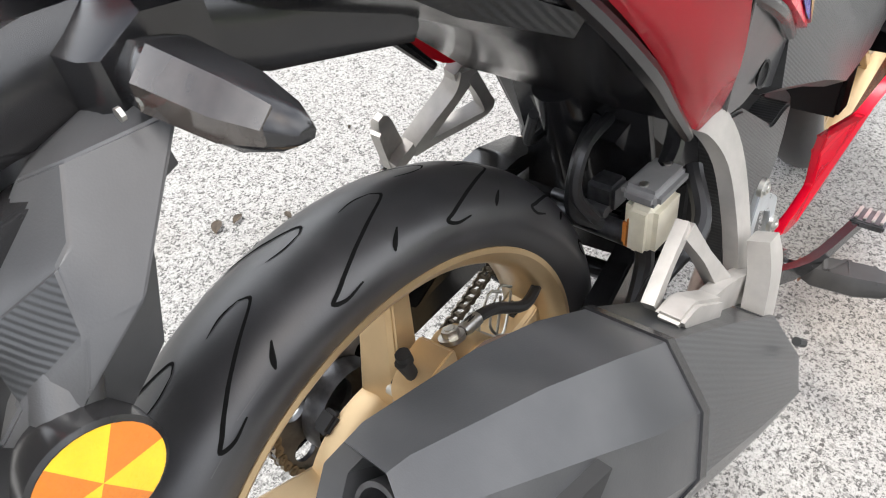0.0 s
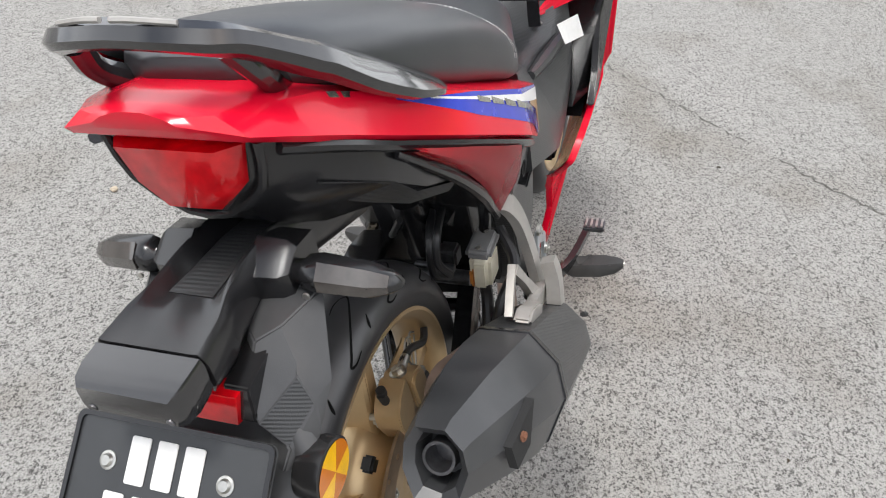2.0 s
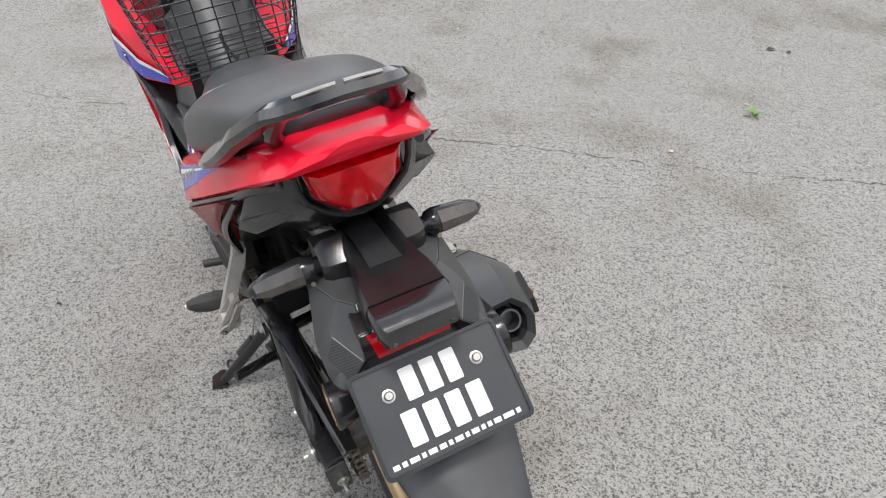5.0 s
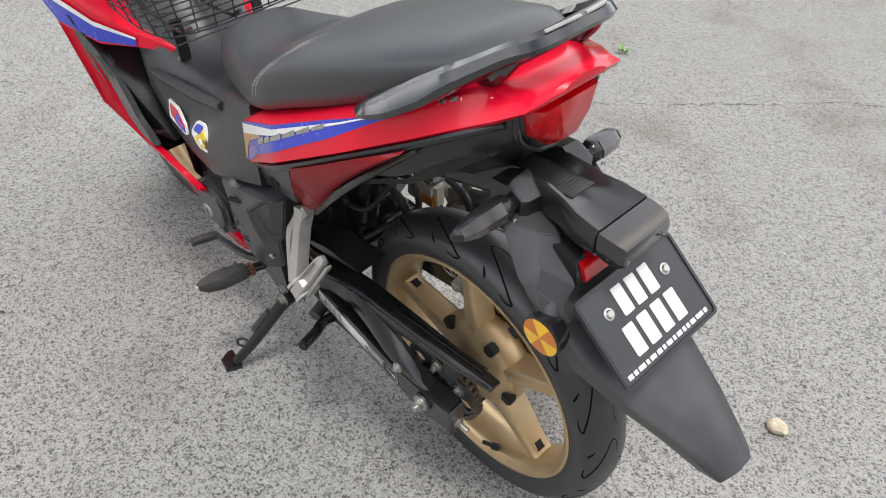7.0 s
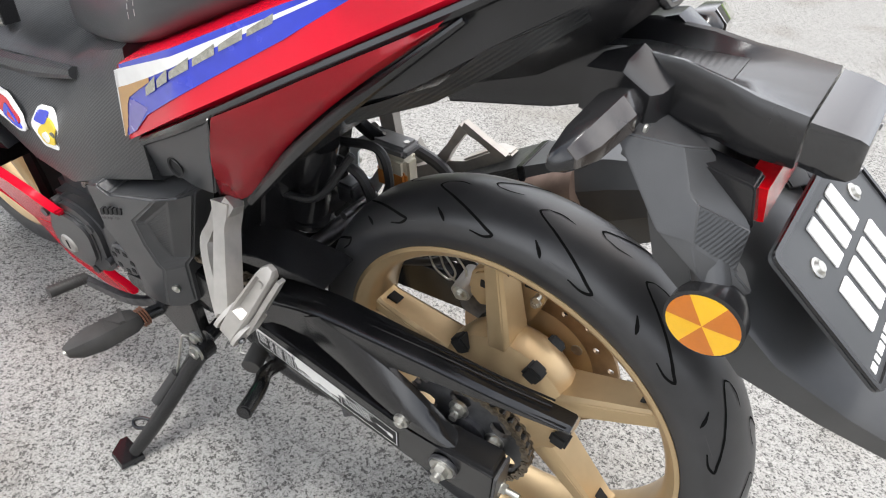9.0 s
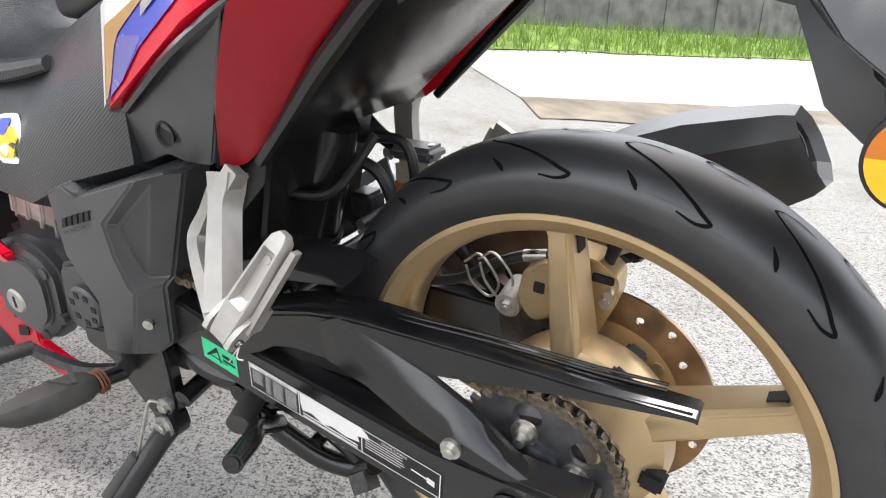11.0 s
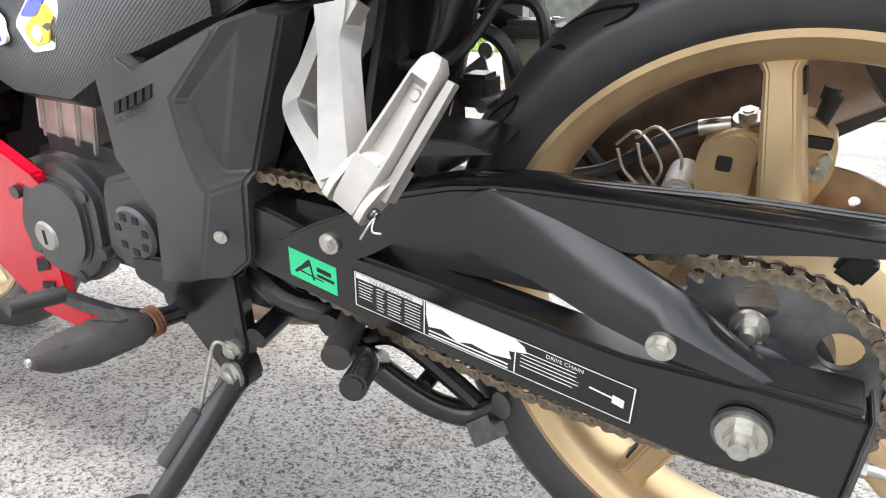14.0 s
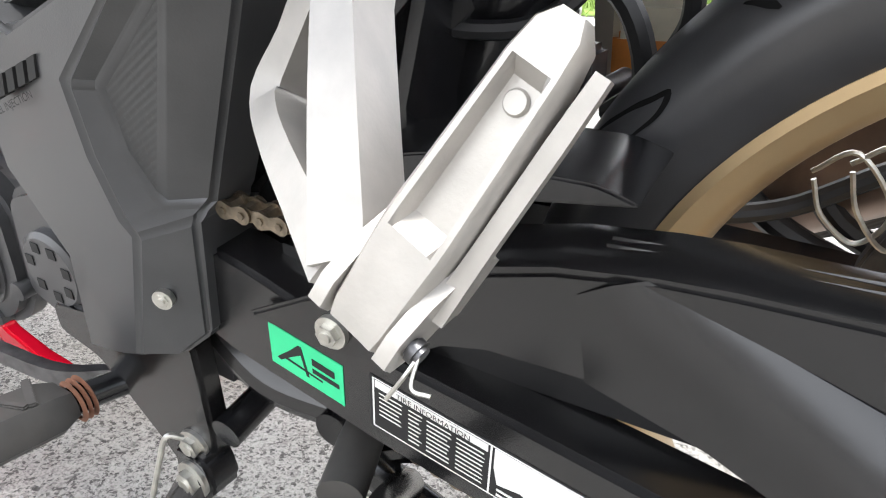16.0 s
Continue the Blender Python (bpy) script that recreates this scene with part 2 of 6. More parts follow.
    ln.new(bp.outputs[0], b.inputs["Normal"])
    return m


RED = material("red_paint", (0.70, 0.004, 0.026), 0.22, coat=0.25, vary=0.05, noise_scale=8, spec=0.35)
RED_DULL = material("red_side_paint", (0.50, 0.008, 0.022), 0.22, coat=0.4, vary=0.08, noise_scale=8)
BLACK = material("black_plastic", (0.012, 0.012, 0.013), 0.2, vary=0.25, noise_scale=20, bump=0.04, bump_scale=900, dust=0.03, spec=0.6)
GREYBLACK = material("worn_black_plastic", (0.040, 0.041, 0.043), 0.34, vary=0.2, noise_scale=18, bump=0.09, bump_scale=900, dust=0.06, spec=0.6)
CARBON = carbon("weave_black_plastic", (0.030, 0.031, 0.032), 0.32)
GLOSS = material("gloss_black", (0.012, 0.012, 0.013), 0.16, coat=0.6, vary=0.1, spec=0.8)
ARM = material("satin_black_metal", (0.007, 0.007, 0.0077), 0.22, vary=0.2, noise_scale=40, bump=0.03, bump_scale=1200, dust=0.03, spec=0.7)
# flat black for rubber and print, and for shade painted into hollows
VOID = material("flat_black_and_hollow_shade", (0.012, 0.012, 0.012), 0.7)
TYRE = material("tyre_rubber", (0.028, 0.028, 0.030), 0.38, vary=0.2, noise_scale=35, bump=0.08, bump_scale=700, dust=0.07, spec=0.7)
# near-black that puts the shade of the tread grooves into colour
GROOVE = material("groove_shade", (0.006, 0.006, 0.006), 0.9, spec=0.1)
TYREMARK = material("tyre_lettering", (0.07, 0.07, 0.07), 0.6)
GOLD = material("gold_paint", (0.56, 0.41, 0.23), 0.36, metal=0.65, vary=0.08, noise_scale=25, bump=0.05, bump_scale=500, dust=0.08)
SILVER = material("cast_aluminium", (0.43, 0.41, 0.38), 0.42, metal=0.5, vary=0.12, noise_scale=45, bump=0.08, bump_scale=500, dust=0.12)
STEEL = material("zinc_steel", (0.55, 0.54, 0.50), 0.35, metal=0.95, vary=0.2, noise_scale=120)
IRON = material("dark_steel", (0.13, 0.13, 0.135), 0.38, metal=0.85, vary=0.3, noise_scale=90)
SPROCKET = material("oily_sprocket_steel", (0.15, 0.15, 0.153), 0.42, metal=0.75, vary=0.3, noise_scale=60)
CHAIN = material("chain_steel", (0.24, 0.20, 0.15), 0.38, metal=0.9, vary=0.4, noise_scale=150)
DISC = material("brake_disc_steel", (0.40, 0.29, 0.19), 0.35, metal=0.9, vary=0.3, noise_scale=30)
HEAT = material("heat_stained_steel", (0.28, 0.20, 0.16), 0.42, metal=0.7, vary=0.4, noise_scale=22, dust=0.1)
ENGINE = material("engine_black", (0.045, 0.045, 0.047), 0.33, vary=0.2, noise_scale=30, bump=0.1, bump_scale=600, dust=0.08, spec=0.8)
CYL = material("cylinder_metal", (0.58, 0.52, 0.48), 0.34, metal=0.5, vary=0.35, noise_scale=25)
VINYL = material("seat_vinyl", (0.024, 0.026, 0.029), 0.40, vary=0.12, noise_scale=10, bump=0.09, bump_scale=1100, spec=0.9)
THREAD = material("stitching", (0.45, 0.45, 0.44), 0.8)
LENS_RED = material("red_lens", (0.60, 0.003, 0.008), 0.12, coat=0.35, vary=0.6, noise_scale=22)
SMOKE = material("smoked_lens", (0.045, 0.038, 0.033), 0.08, coat=1.0, vary=0.3, noise_scale=60)
ORANGE = material("orange_reflector", (0.95, 0.52, 0.005), 0.16, coat=0.8, vary=0.06, bump=0.5, bump_scale=500)
AMBER = material("amber_reflector", (0.62, 0.17, 0.003), 0.16, coat=0.8, vary=0.06, bump=0.5, bump_scale=500)
WHITE = material("white_film", (0.80, 0.79, 0.76), 0.35, vary=0.05)
YELLOW = material("yellow_film", (0.75, 0.55, 0.04), 0.35, vary=0.08)
VIOLET = material("violet_film", (0.12, 0.10, 0.42), 0.25, coat=0.6, vary=0.08)
BLUE = material("blue_film", (0.025, 0.045, 0.50), 0.25, coat=0.6, vary=0.08)
OCHRE = material("ochre_film", (0.50, 0.27, 0.08), 0.3, coat=0.4, vary=0.1)
CHROME = material("chrome_film", (0.55, 0.55, 0.5), 0.2, metal=0.9, vary=0.3, noise_scale=200)
GREEN = material("green_sticker", (0.03, 0.62, 0.27), 0.4, vary=0.05)
PLATE = material("plate_black", (0.040, 0.042, 0.044), 0.4, vary=0.15, noise_scale=20, dust=0.04)
CREAM = material("cloudy_plastic", (0.62, 0.58, 0.46), 0.4, vary=0.1)
FLUID = material("brake_fluid", (0.55, 0.20, 0.04), 0.35, vary=0.15)
ALLOY = material("brushed_alloy", (0.55, 0.58, 0.60), 0.3, metal=0.8, vary=0.1)
RUBBER = material("peg_rubber", (0.032, 0.031, 0.030), 0.55, vary=0.25, noise_scale=40, dust=0.15)
RUST = material("rusty_spring", (0.22, 0.10, 0.06), 0.7, metal=0.4, vary=0.4)
LID = material("grey_lid_plastic", (0.15, 0.15, 0.15), 0.4, vary=0.12)
HOSE = material("hose_rubber", (0.018, 0.018, 0.019), 0.4, vary=0.2)
ASPHALT = asphalt_material()
TAR = material("crack_dirt", (0.11, 0.105, 0.095), 0.95, vary=0.4, noise_scale=60)
STONE = material("pale_stone", (0.52, 0.44, 0.33), 0.85, vary=0.3, noise_scale=80, bump=0.5, bump_scale=200)
LEAF = material("dry_leaf", (0.06, 0.045, 0.03), 0.8, vary=0.4)
WEED = material("weed_leaf", (0.16, 0.30, 0.06), 0.6, vary=0.3)
GRASS = material("grass", (0.16, 0.25, 0.04), 0.7, vary=0.4, noise_scale=3)
FENCE = material("weathered_sheet", (0.11, 0.11, 0.10), 0.7, vary=0.5, noise_scale=4)
# pale tone for the added unseen walls that throw light back
FILL_WALL = material("pale_fill_wall", (0.50, 0.49, 0.47), 0.85, vary=0.12, noise_scale=2)
DUSTY = material("pale_concrete", (0.36, 0.35, 0.325), 0.9, vary=0.15, noise_scale=1.5)
SOIL = material("roadside_soil", (0.20, 0.17, 0.13), 0.95, vary=0.4, noise_scale=3)


# ---- ground ----
def hill(x, y):
    """The yard climbs towards the road beyond it."""
    u = 0.89 * x - 0.46 * y
    return 0.19 * min(max(0.0, u - 3.2), 6.5)


def swell(x, y):
    """The asphalt is not quite flat: a slight rise under the rear wheel, and the climb to the road."""
    return 0.021 * max(0.0, 1 - (math.hypot(x, y - 0.01) / 0.5) ** 2) ** 2 + hill(x, y)


bm = bmesh.new()
steps = [-400, -80, -40, -36, -34, -32, -30, -25, -20, -16, -12, -10, -8, -7, -6, -5.5, -5, -4.6, -4.2, -3.8, -3.4, -3, -2.5, -2, -1.2] + [round(-0.64 + 0.04 * k, 2) for k in range(33)] + [1.2, 2, 3, 4, 6, 8, 10, 14, 20, 40, 80, 400]
poly(bm, [[(x, y, swell(x, y)) for y in steps] for x in steps], cap=False, closed=False)
ground = tagged(part("ground", bm, ASPHALT, None), "worn grey asphalt with pale aggregate", "ground", kind="structure")

# ---- motorcycle ----
bike = tagged(new("motorcycle"), "red and black underbone motorcycle leaning on its side stand", "motorcycle")
bike.rotation_euler = (radians(-9.3), 0, 0)
AXLE = 0.3035
WB = 1.25


def wheel(x0, y0, R, W, rimr, name, spokes_at, hub_r):
    """Tyre, rim and spokes about an axle at x0."""
    c = (x0, y0, AXLE if x0 == 0 else 0.288)
    k = W / 0.12
    j = (R - rimr) * 0.44
    side = [(rimr - 0.002, 0.0385), (rimr + 0.003, max(0.0415, 0.042 * k)), (rimr + 0.3 * j, max(0.044, 0.050 * k)), (rimr + 0.65 * j, max(0.0465, 0.0575 * k)), (rimr + j, 0.0605 * k)]
    e = R - rimr - j
    side += [(rimr + j + e * f, W / 2 * g) for f, g in ((0.18, 0.985), (0.36, 0.93), (0.56, 0.82), (0.74, 0.67), (0.88, 0.47), (0.97, 0.24))]
    prof = side + [(R, 0)] + [(r, -y) for r, y in reversed(side)]
    tyre = part(name + "_tyre", lathe(prof, c, steps=120), TYRE, bike, "worn black sport tyre with hooked grooves")
    rimp = [(rimr + 0.001, 0.036), (rimr + 0.001, 0.0415), (rimr - 0.004, 0.042), (rimr - 0.008, 0.0385), (rimr - 0.013, 0.0355), (rimr - 0.0185, 0.029), (rimr - 0.022, 0.012)]
    rimp = rimp + [(r, -y) for r, y in reversed(rimp)]
    rim = part(name + "_rim", lathe(rimp, c, steps=120), GOLD, bike, "matt gold cast wheel rim")
    for a in spokes_at:
        rot = Matrix.Translation(c) @ Matrix.Rotation(-radians(a), 4, "Y")
        r0, r1 = hub_r - 0.02, rimr - 0.017
        rings = []
        for f in (0, 0.25, 0.5, 0.75, 0.92, 1.0):
            r = r0 + (r1 - r0) * f
            w = 0.0160 - 0.0050 * f + (0.006 if f == 1.0 else 0)
            d = 0.026 - 0.007 * f
            rings.append([(r, -d, -w), (r, -d * 0.75, -w * 1.0), (r, d * 0.75, -w), (r, d, -w * 0.7), (r, d, w * 0.7), (r, d * 0.75, w), (r, -d * 0.75, w), (r, -d, w * 0.7)])
        sp = part("spoke", bev(moved(loft(rings), rot), 0.0015, 2, 50), GOLD, rim)
        # no opening is cut: solid black blocks paint the shade of the spoke hollows
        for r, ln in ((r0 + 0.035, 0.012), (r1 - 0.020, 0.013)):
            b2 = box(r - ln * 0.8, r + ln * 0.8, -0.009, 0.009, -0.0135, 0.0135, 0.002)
            part("spoke_window_shade", moved(b2, rot), VOID, rim, "black block standing in for the spoke's shaded hollow")
    return tyre, rim, c, prof


tyre, rim, C0, TPROF = wheel(0.0, 0.0, 0.281, 0.098, 0.2225, "rear", [84, 156, 228, 300, 12], 0.088)


def on_tyre(prof, c, a, s, lift):
    """A place on the tyre at angle a (degrees) and sideways share s (-1 to 1)."""
    ys = [p[1] for p in prof]
    top = [p for p in prof if p[0] > 0.244]
    y = s * 0.0485
    pts = sorted(top, key=lambda p: p[1])
    r = float(np.interp(y, [p[1] for p in pts], [p[0] for p in pts]))
    return Vector((c[0] + (r + lift) * math.cos(radians(a)), c[1] + y * (1 + lift / 0.06), c[2] + (r + lift) * math.sin(radians(a))))


def groove(line, width, prof, c, lift=0.0004):
    """A strip that follows the tyre's skin along a line of (angle, side)."""
    bm = bmesh.new()
    pts = smooth_path([(a, s * 30, 0) for a, s in line], 5)
    rows = []
    for i, p in enumerate(pts):
        d = (pts[min(i + 1, len(pts) - 1)] - pts[max(i - 1, 0)]).normalized()
        q = Vector((-d.y, d.x, 0)) * width * (0.35 + 0.65 * min(1, 3 * min(i, len(pts) - 1 - i) / len(pts)))
        rows.append([on_tyre(prof, c, (p + k * q).x, (p + k * q).y / 30, lift) for k in (-1, -0.33, 0.33, 1)])
    poly(bm, rows, cap=False, closed=False)
    return bm


# grooves are not cut: dark strips just above the skin paint their shade
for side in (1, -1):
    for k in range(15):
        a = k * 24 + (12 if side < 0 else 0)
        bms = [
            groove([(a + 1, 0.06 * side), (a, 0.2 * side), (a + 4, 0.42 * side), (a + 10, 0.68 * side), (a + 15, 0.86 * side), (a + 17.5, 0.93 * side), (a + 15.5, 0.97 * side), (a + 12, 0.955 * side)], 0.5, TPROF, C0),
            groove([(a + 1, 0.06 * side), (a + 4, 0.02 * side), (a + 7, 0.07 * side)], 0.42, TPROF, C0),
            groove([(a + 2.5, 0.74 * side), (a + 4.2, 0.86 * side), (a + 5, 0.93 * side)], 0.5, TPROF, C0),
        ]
        part("tread_groove_shade", join(*bms), GROOVE, tyre)
        if k % 2 == 0:
            for u0, u1, v, w in ((7, 13, 0.91, 0.30), (18, 21, 0.955, 0.28)):
                part("lettering_bar", groove([(a + u0, v * side), (a + u1, v * side)], w, TPROF, C0), TYREMARK, tyre, "worn raised lettering band")

# hub with black blocks as its shaded square windows, cush drive and disc
hubp = [(0.012, 0.060), (0.030, 0.058), (0.036, 0.048), (0.050, 0.036), (0.074, 0.030), (0.088, 0.020), (0.092, 0.0), (0.088, -0.018), (0.064, -0.040), (0.042, -0.050), (0.026, -0.056), (0.012, -0.057)]
hub = part("rear_hub", lathe(hubp, C0, steps=72), GOLD, rim, "matt gold domed wheel hub")
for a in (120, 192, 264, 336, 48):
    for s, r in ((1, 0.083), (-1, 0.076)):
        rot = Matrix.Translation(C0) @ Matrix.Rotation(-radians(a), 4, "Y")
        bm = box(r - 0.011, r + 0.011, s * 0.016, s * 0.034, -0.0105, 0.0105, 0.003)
        part("hub_window_shade", moved(bm, rot), VOID, rim)
disc = plate(ring2(0, AXLE, 0.112, 72), -0.064, -0.060, 0, holes=[ring2(0, AXLE, 0.074, 48)] + [ring2(r * math.cos(a), AXLE + r * math.sin(a), 0.0042, 10) for j in range(20) for r, a in ((0.102 if j % 2 else 0.092, 2 * math.pi * j / 20 + 0.05),)])
disc_ob = part("brake_disc", disc, DISC, bike, "drilled brake disc with a brown wear band")
part("disc_carrier", lathe([(0.078, -0.0595), (0.06, -0.058), (0.02, -0.056)], C0), GOLD, bike)
for a in range(0, 360, 72):
    p = (0.066 * math.cos(radians(a)), -0.0595, AXLE + 0.066 * math.sin(radians(a)))
    part("disc_bolt", bolt(p, (0, -1, 0), 0.005, 0.005), STEEL, bike)
part("valve_stem", join(rod((-0.06, 0.03, AXLE - 0.19), (-0.045, 0.052, AXLE - 0.165), 0.004), rod((-0.06, 0.03, AXLE - 0.19), (-0.055, 0.038, AXLE - 0.182), 0.007)), VOID, rim, "black rubber tyre valve")

# sprocket and chain
N, PITCH = 40, 0.0127
PR = PITCH / (2 * math.sin(math.pi / N))
YC = 0.093
outer = []
for k in range(N):
    for f, r in ((0.0, PR - 0.0042), (0.22, PR - 0.0028), (0.42, PR + 0.0042), (0.58, PR + 0.0042), (0.78, PR - 0.0028)):
        a = 2 * math.pi * (k + f) / N
        outer.append((r * math.cos(a), AXLE + r * math.sin(a)))
windows = [ring2(0.058 * math.cos(a), AXLE + 0.058 * math.sin(a), 0.0138, 20) for a in [radians(20 + 60 * j) for j in range(6)]]
sprocket = part("rear_sprocket", plate(outer, YC - 0.003, YC + 0.003, 0, holes=[ring2(0, AXLE, 0.024, 24)] + windows), SPROCKET, bike, "oily steel chain sprocket with round windows")
part("sprocket_carrier", lathe([(0.05, 0.06), (0.05, 0.086), (0.030, 0.090), (0.030, 0.102), (0.022, 0.106), (0.012, 0.108)], C0, steps=40), IRON, sprocket)
for a in (75, 165, 255, 345):
    p = (0.040 * math.cos(radians(a)), YC + 0.004, AXLE + 0.040 * math.sin(radians(a)))
    part("sprocket_nut", join(bolt(p, (0, 1, 0), 0.0085, 0.009), rod(p, (p[0], p[1] + 0.016, p[2]), 0.005)), STEEL, sprocket)

FX, FZ, FR = 0.475, 0.335, 0.0304


def chain_line():
    """The closed line of the chain: round the rear sprocket and the front one."""
    c0, c1 = Vector((0, AXLE)), Vector((FX, FZ))
    d = c1 - c0
    th = math.atan2(d.y, d.x)
    off = math.acos((PR - FR) / d.length)
    pts = []
    for k in range(41):
        a = th + off + (2 * math.pi - 2 * off) * k / 40
        pts.append((c0.x + PR * math.cos(a), c0.y + PR * math.sin(a)))
    sag0 = Vector(pts[-1])
    end = (c1.x + FR * math.cos(th - off), c1.y + FR * math.sin(th - off))
    for k in range(1, 20):
        f = k / 20
        pts.append((sag0.x + (end[0] - sag0.x) * f, sag0.y + (end[1] - sag0.y) * f - 0.027 * 4 * f * (1 - f)))
    for k in range(13):
        a = th - off + 2 * off * k / 12
        pts.append((c1.x + FR * math.cos(a), c1.y + FR * math.sin(a)))
    return pts


line = chain_line()
line.append(line[0])
seg = np.array(line)
dist = np.r_[0, np.cumsum(np.hypot(*np.diff(seg, axis=0).T))]
count = int(dist[-1] / PITCH / 2) * 2
at = [(float(np.interp(dist[-1] * k / count, dist, seg[:, 0])), float(np.interp(dist[-1] * k / count, dist, seg[:, 1]))) for k in range(count)]
bm = bmesh.new()
for x, z in at:
    poly(bm, [[(x + 0.0042 * math.cos(j * 1.0472), y, z + 0.0042 * math.sin(j * 1.0472)) for j in range(6)] for y in (YC - 0.0055, YC + 0.0055)])
chain = part("drive_chain", bm, CHAIN, bike, "oily roller drive chain")


def link_mesh(name, y, wide):
    lp = []
    for cx, a0 in ((PITCH / 2, -1), (-PITCH / 2, 1)):
        for j in range(7):
            a = -math.pi / 2 + math.pi * j / 6 + (math.pi if a0 > 0 else 0)
            lp.append((cx + wide * math.cos(a), wide * math.sin(a)))
        lp.append((0, 0.6 * wide * (1 if a0 < 0 else -1)))
    bm = bmesh.new()
    for s in (1, -1):
        poly(bm, [[(x, s * y, z) for x, z in lp], [(x, s * (y + 0.0014), z) for x, z in lp]])
        for cx in (PITCH / 2, -PITCH / 2):
            poly(bm, [[(cx + 0.0022 * math.cos(j * 1.0472), s * (y + h), 0.0022 * math.sin(j * 1.0472)) for j in range(6)] for h in (0.0014, 0.0024)])
    bmesh.ops.recalc_face_normals(bm, faces=bm.faces)
    me = bpy.data.meshes.new(name)
    bm.to_mesh(me)
    bm.free()
    me.materials.append(CHAIN)
    return me


inner_link, outer_link = link_mesh("chain_link", 0.0045, 0.0054), link_mesh("chain_link", 0.0062, 0.0056)
for k in range(count):
    (x, z), (u, w) = at[k], at[(k + 1) % count]
    ob = new("chain_link", inner_link if k % 2 else outer_link)
    ob.parent = chain
    ob.location = ((x + u) / 2, YC, (z + w) / 2)
    ob.rotation_euler = (0, -math.atan2(w - z, u - x), 0)


# swingarm
def arm_y(x, z=0):
    return 0.146 + min(0, 0.104 * (0.02 - x))


beam = rounded([(0.47, 0.345), (0.47, 0.285), (0.42, 0.272), (0.31, 0.264), (0.15, 0.259), (0.02, 0.258), (-0.064, 0.262), (-0.064, 0.330), (0.0, 0.331), (0.08, 0.322), (0.155, 0.324), (0.24, 0.326), (0.31, 0.326), (0.40, 0.340)], 0.004, 2)
swing = part("swingarm", plate(beam, lambda x, z: arm_y(x) - 0.034, arm_y, 0.003), ARM, bike, "black box-section steel swingarm")
part("swingarm_beam", mirrored(plate(beam, lambda x, z: arm_y(x) - 0.040, lambda x, z: arm_y(x) - 0.012, 0.003)), ARM, swing)
part("swingarm_bridge", box(0.335, 0.40, -0.10, 0.09, 0.275, 0.345, 0.008), ARM, swing)
part("swingarm_pivot", rod((0.462, -0.12, 0.315), (0.462, 0.115, 0.315), 0.024, 24), ARM, swing)
part("swingarm_brace", plate(rounded([(0.335, 0.345), (0.30, 0.372), (0.20, 0.352), (0.12, 0.33), (0.335, 0.32)], 0.008, 2), 0.07, 0.10, 0.004), ARM, swing)
part("axle_washer", rod((0.0, 0.145, 0.296), (0, 0.1495, 0.296), 0.0185, 32), IRON, swing)
part("axle_nut", join(bolt((0, 0.150, 0.296), (0, 1, 0), 0.0105, 0.010), rod((0, 0.15, 0.296), (0, 0.167, 0.296), 0.0062, 18)), STEEL, swing, "zinc plated axle nut")
part("axle_nut", join(bolt((0, -0.136, 0.3), (0, -1, 0), 0.0135, 0.011)), STEEL, swing)
part("chain_adjuster", join(rod((-0.055, 0.128, 0.283), (-0.09, 0.128, 0.283), 0.004), bolt((-0.066, 0.128, 0.283), (-1, 0, 0), 0.007, 0.008)), STEEL, swing)
part("end_cap", box(-0.0675, -0.0635, 0.114, 0.149, 0.259, 0.333, 0.001), IRON, swing)
sticker_y = lambda d: (lambda x, z: arm_y(x) + d)
part("green_sticker", plate([(0.384, 0.311), (0.330, 0.307), (0.330, 0.279), (0.384, 0.283)], sticker_y(-0.001), sticker_y(0.0005), 0), GREEN, swing, "green sticker with a black peaked mark")
mark = join(plate([(0.379, 0.289), (0.369, 0.298), (0.362, 0.305), (0.3595, 0.305), (0.355, 0.286), (0.357, 0.286), (0.3602, 0.299), (0.368, 0.294), (0.376, 0.288)], sticker_y(0.0004), sticker_y(0.0008), 0), plate([(0.372, 0.292), (0.345, 0.2885), (0.345, 0.2875), (0.372, 0.2905)], sticker_y(0.0004), sticker_y(0.0008), 0), plate([(0.352, 0.301), (0.336, 0.2995), (0.336, 0.295), (0.352, 0.2965)], sticker_y(0.0004), sticker_y(0.0008), 0), plate([(0.352, 0.294), (0.333, 0.2925), (0.333, 0.2895), (0.352, 0.291)], sticker_y(0.0004), sticker_y(0.0008), 0))
part("sticker_mark", mark, VOID, swing)
LAB = [(0.312, 0.3125), (0.066, 0.3005), (0.066, 0.268), (0.312, 0.277)]
part("warning_label", plate(LAB, sticker_y(-0.001), sticker_y(0.0004), 0), VOID, swing, "black warning label with white print, torn in the middle")


def lab(u, v):
    """A place on the label: u along it from its front, v down from its top, both 0 to 1."""
    (x0, z0), (x1, z1), (x2, z2), (x3, z3) = LAB
    top, low = (x0 + (x1 - x0) * u, z0 + (z1 - z0) * u), (x3 + (x2 - x3) * u, z3 + (z2 - z3) * u)
    return (top[0] + (low[0] - top[0]) * v, top[1] + (low[1] - top[1]) * v)


def patch(us, parent, mat, name, d0=0.0004, d1=0.0007, label=""):
    return part(name, plate([lab(*p) for p in us], sticker_y(d0), sticker_y(d1), 0), mat, parent, label)


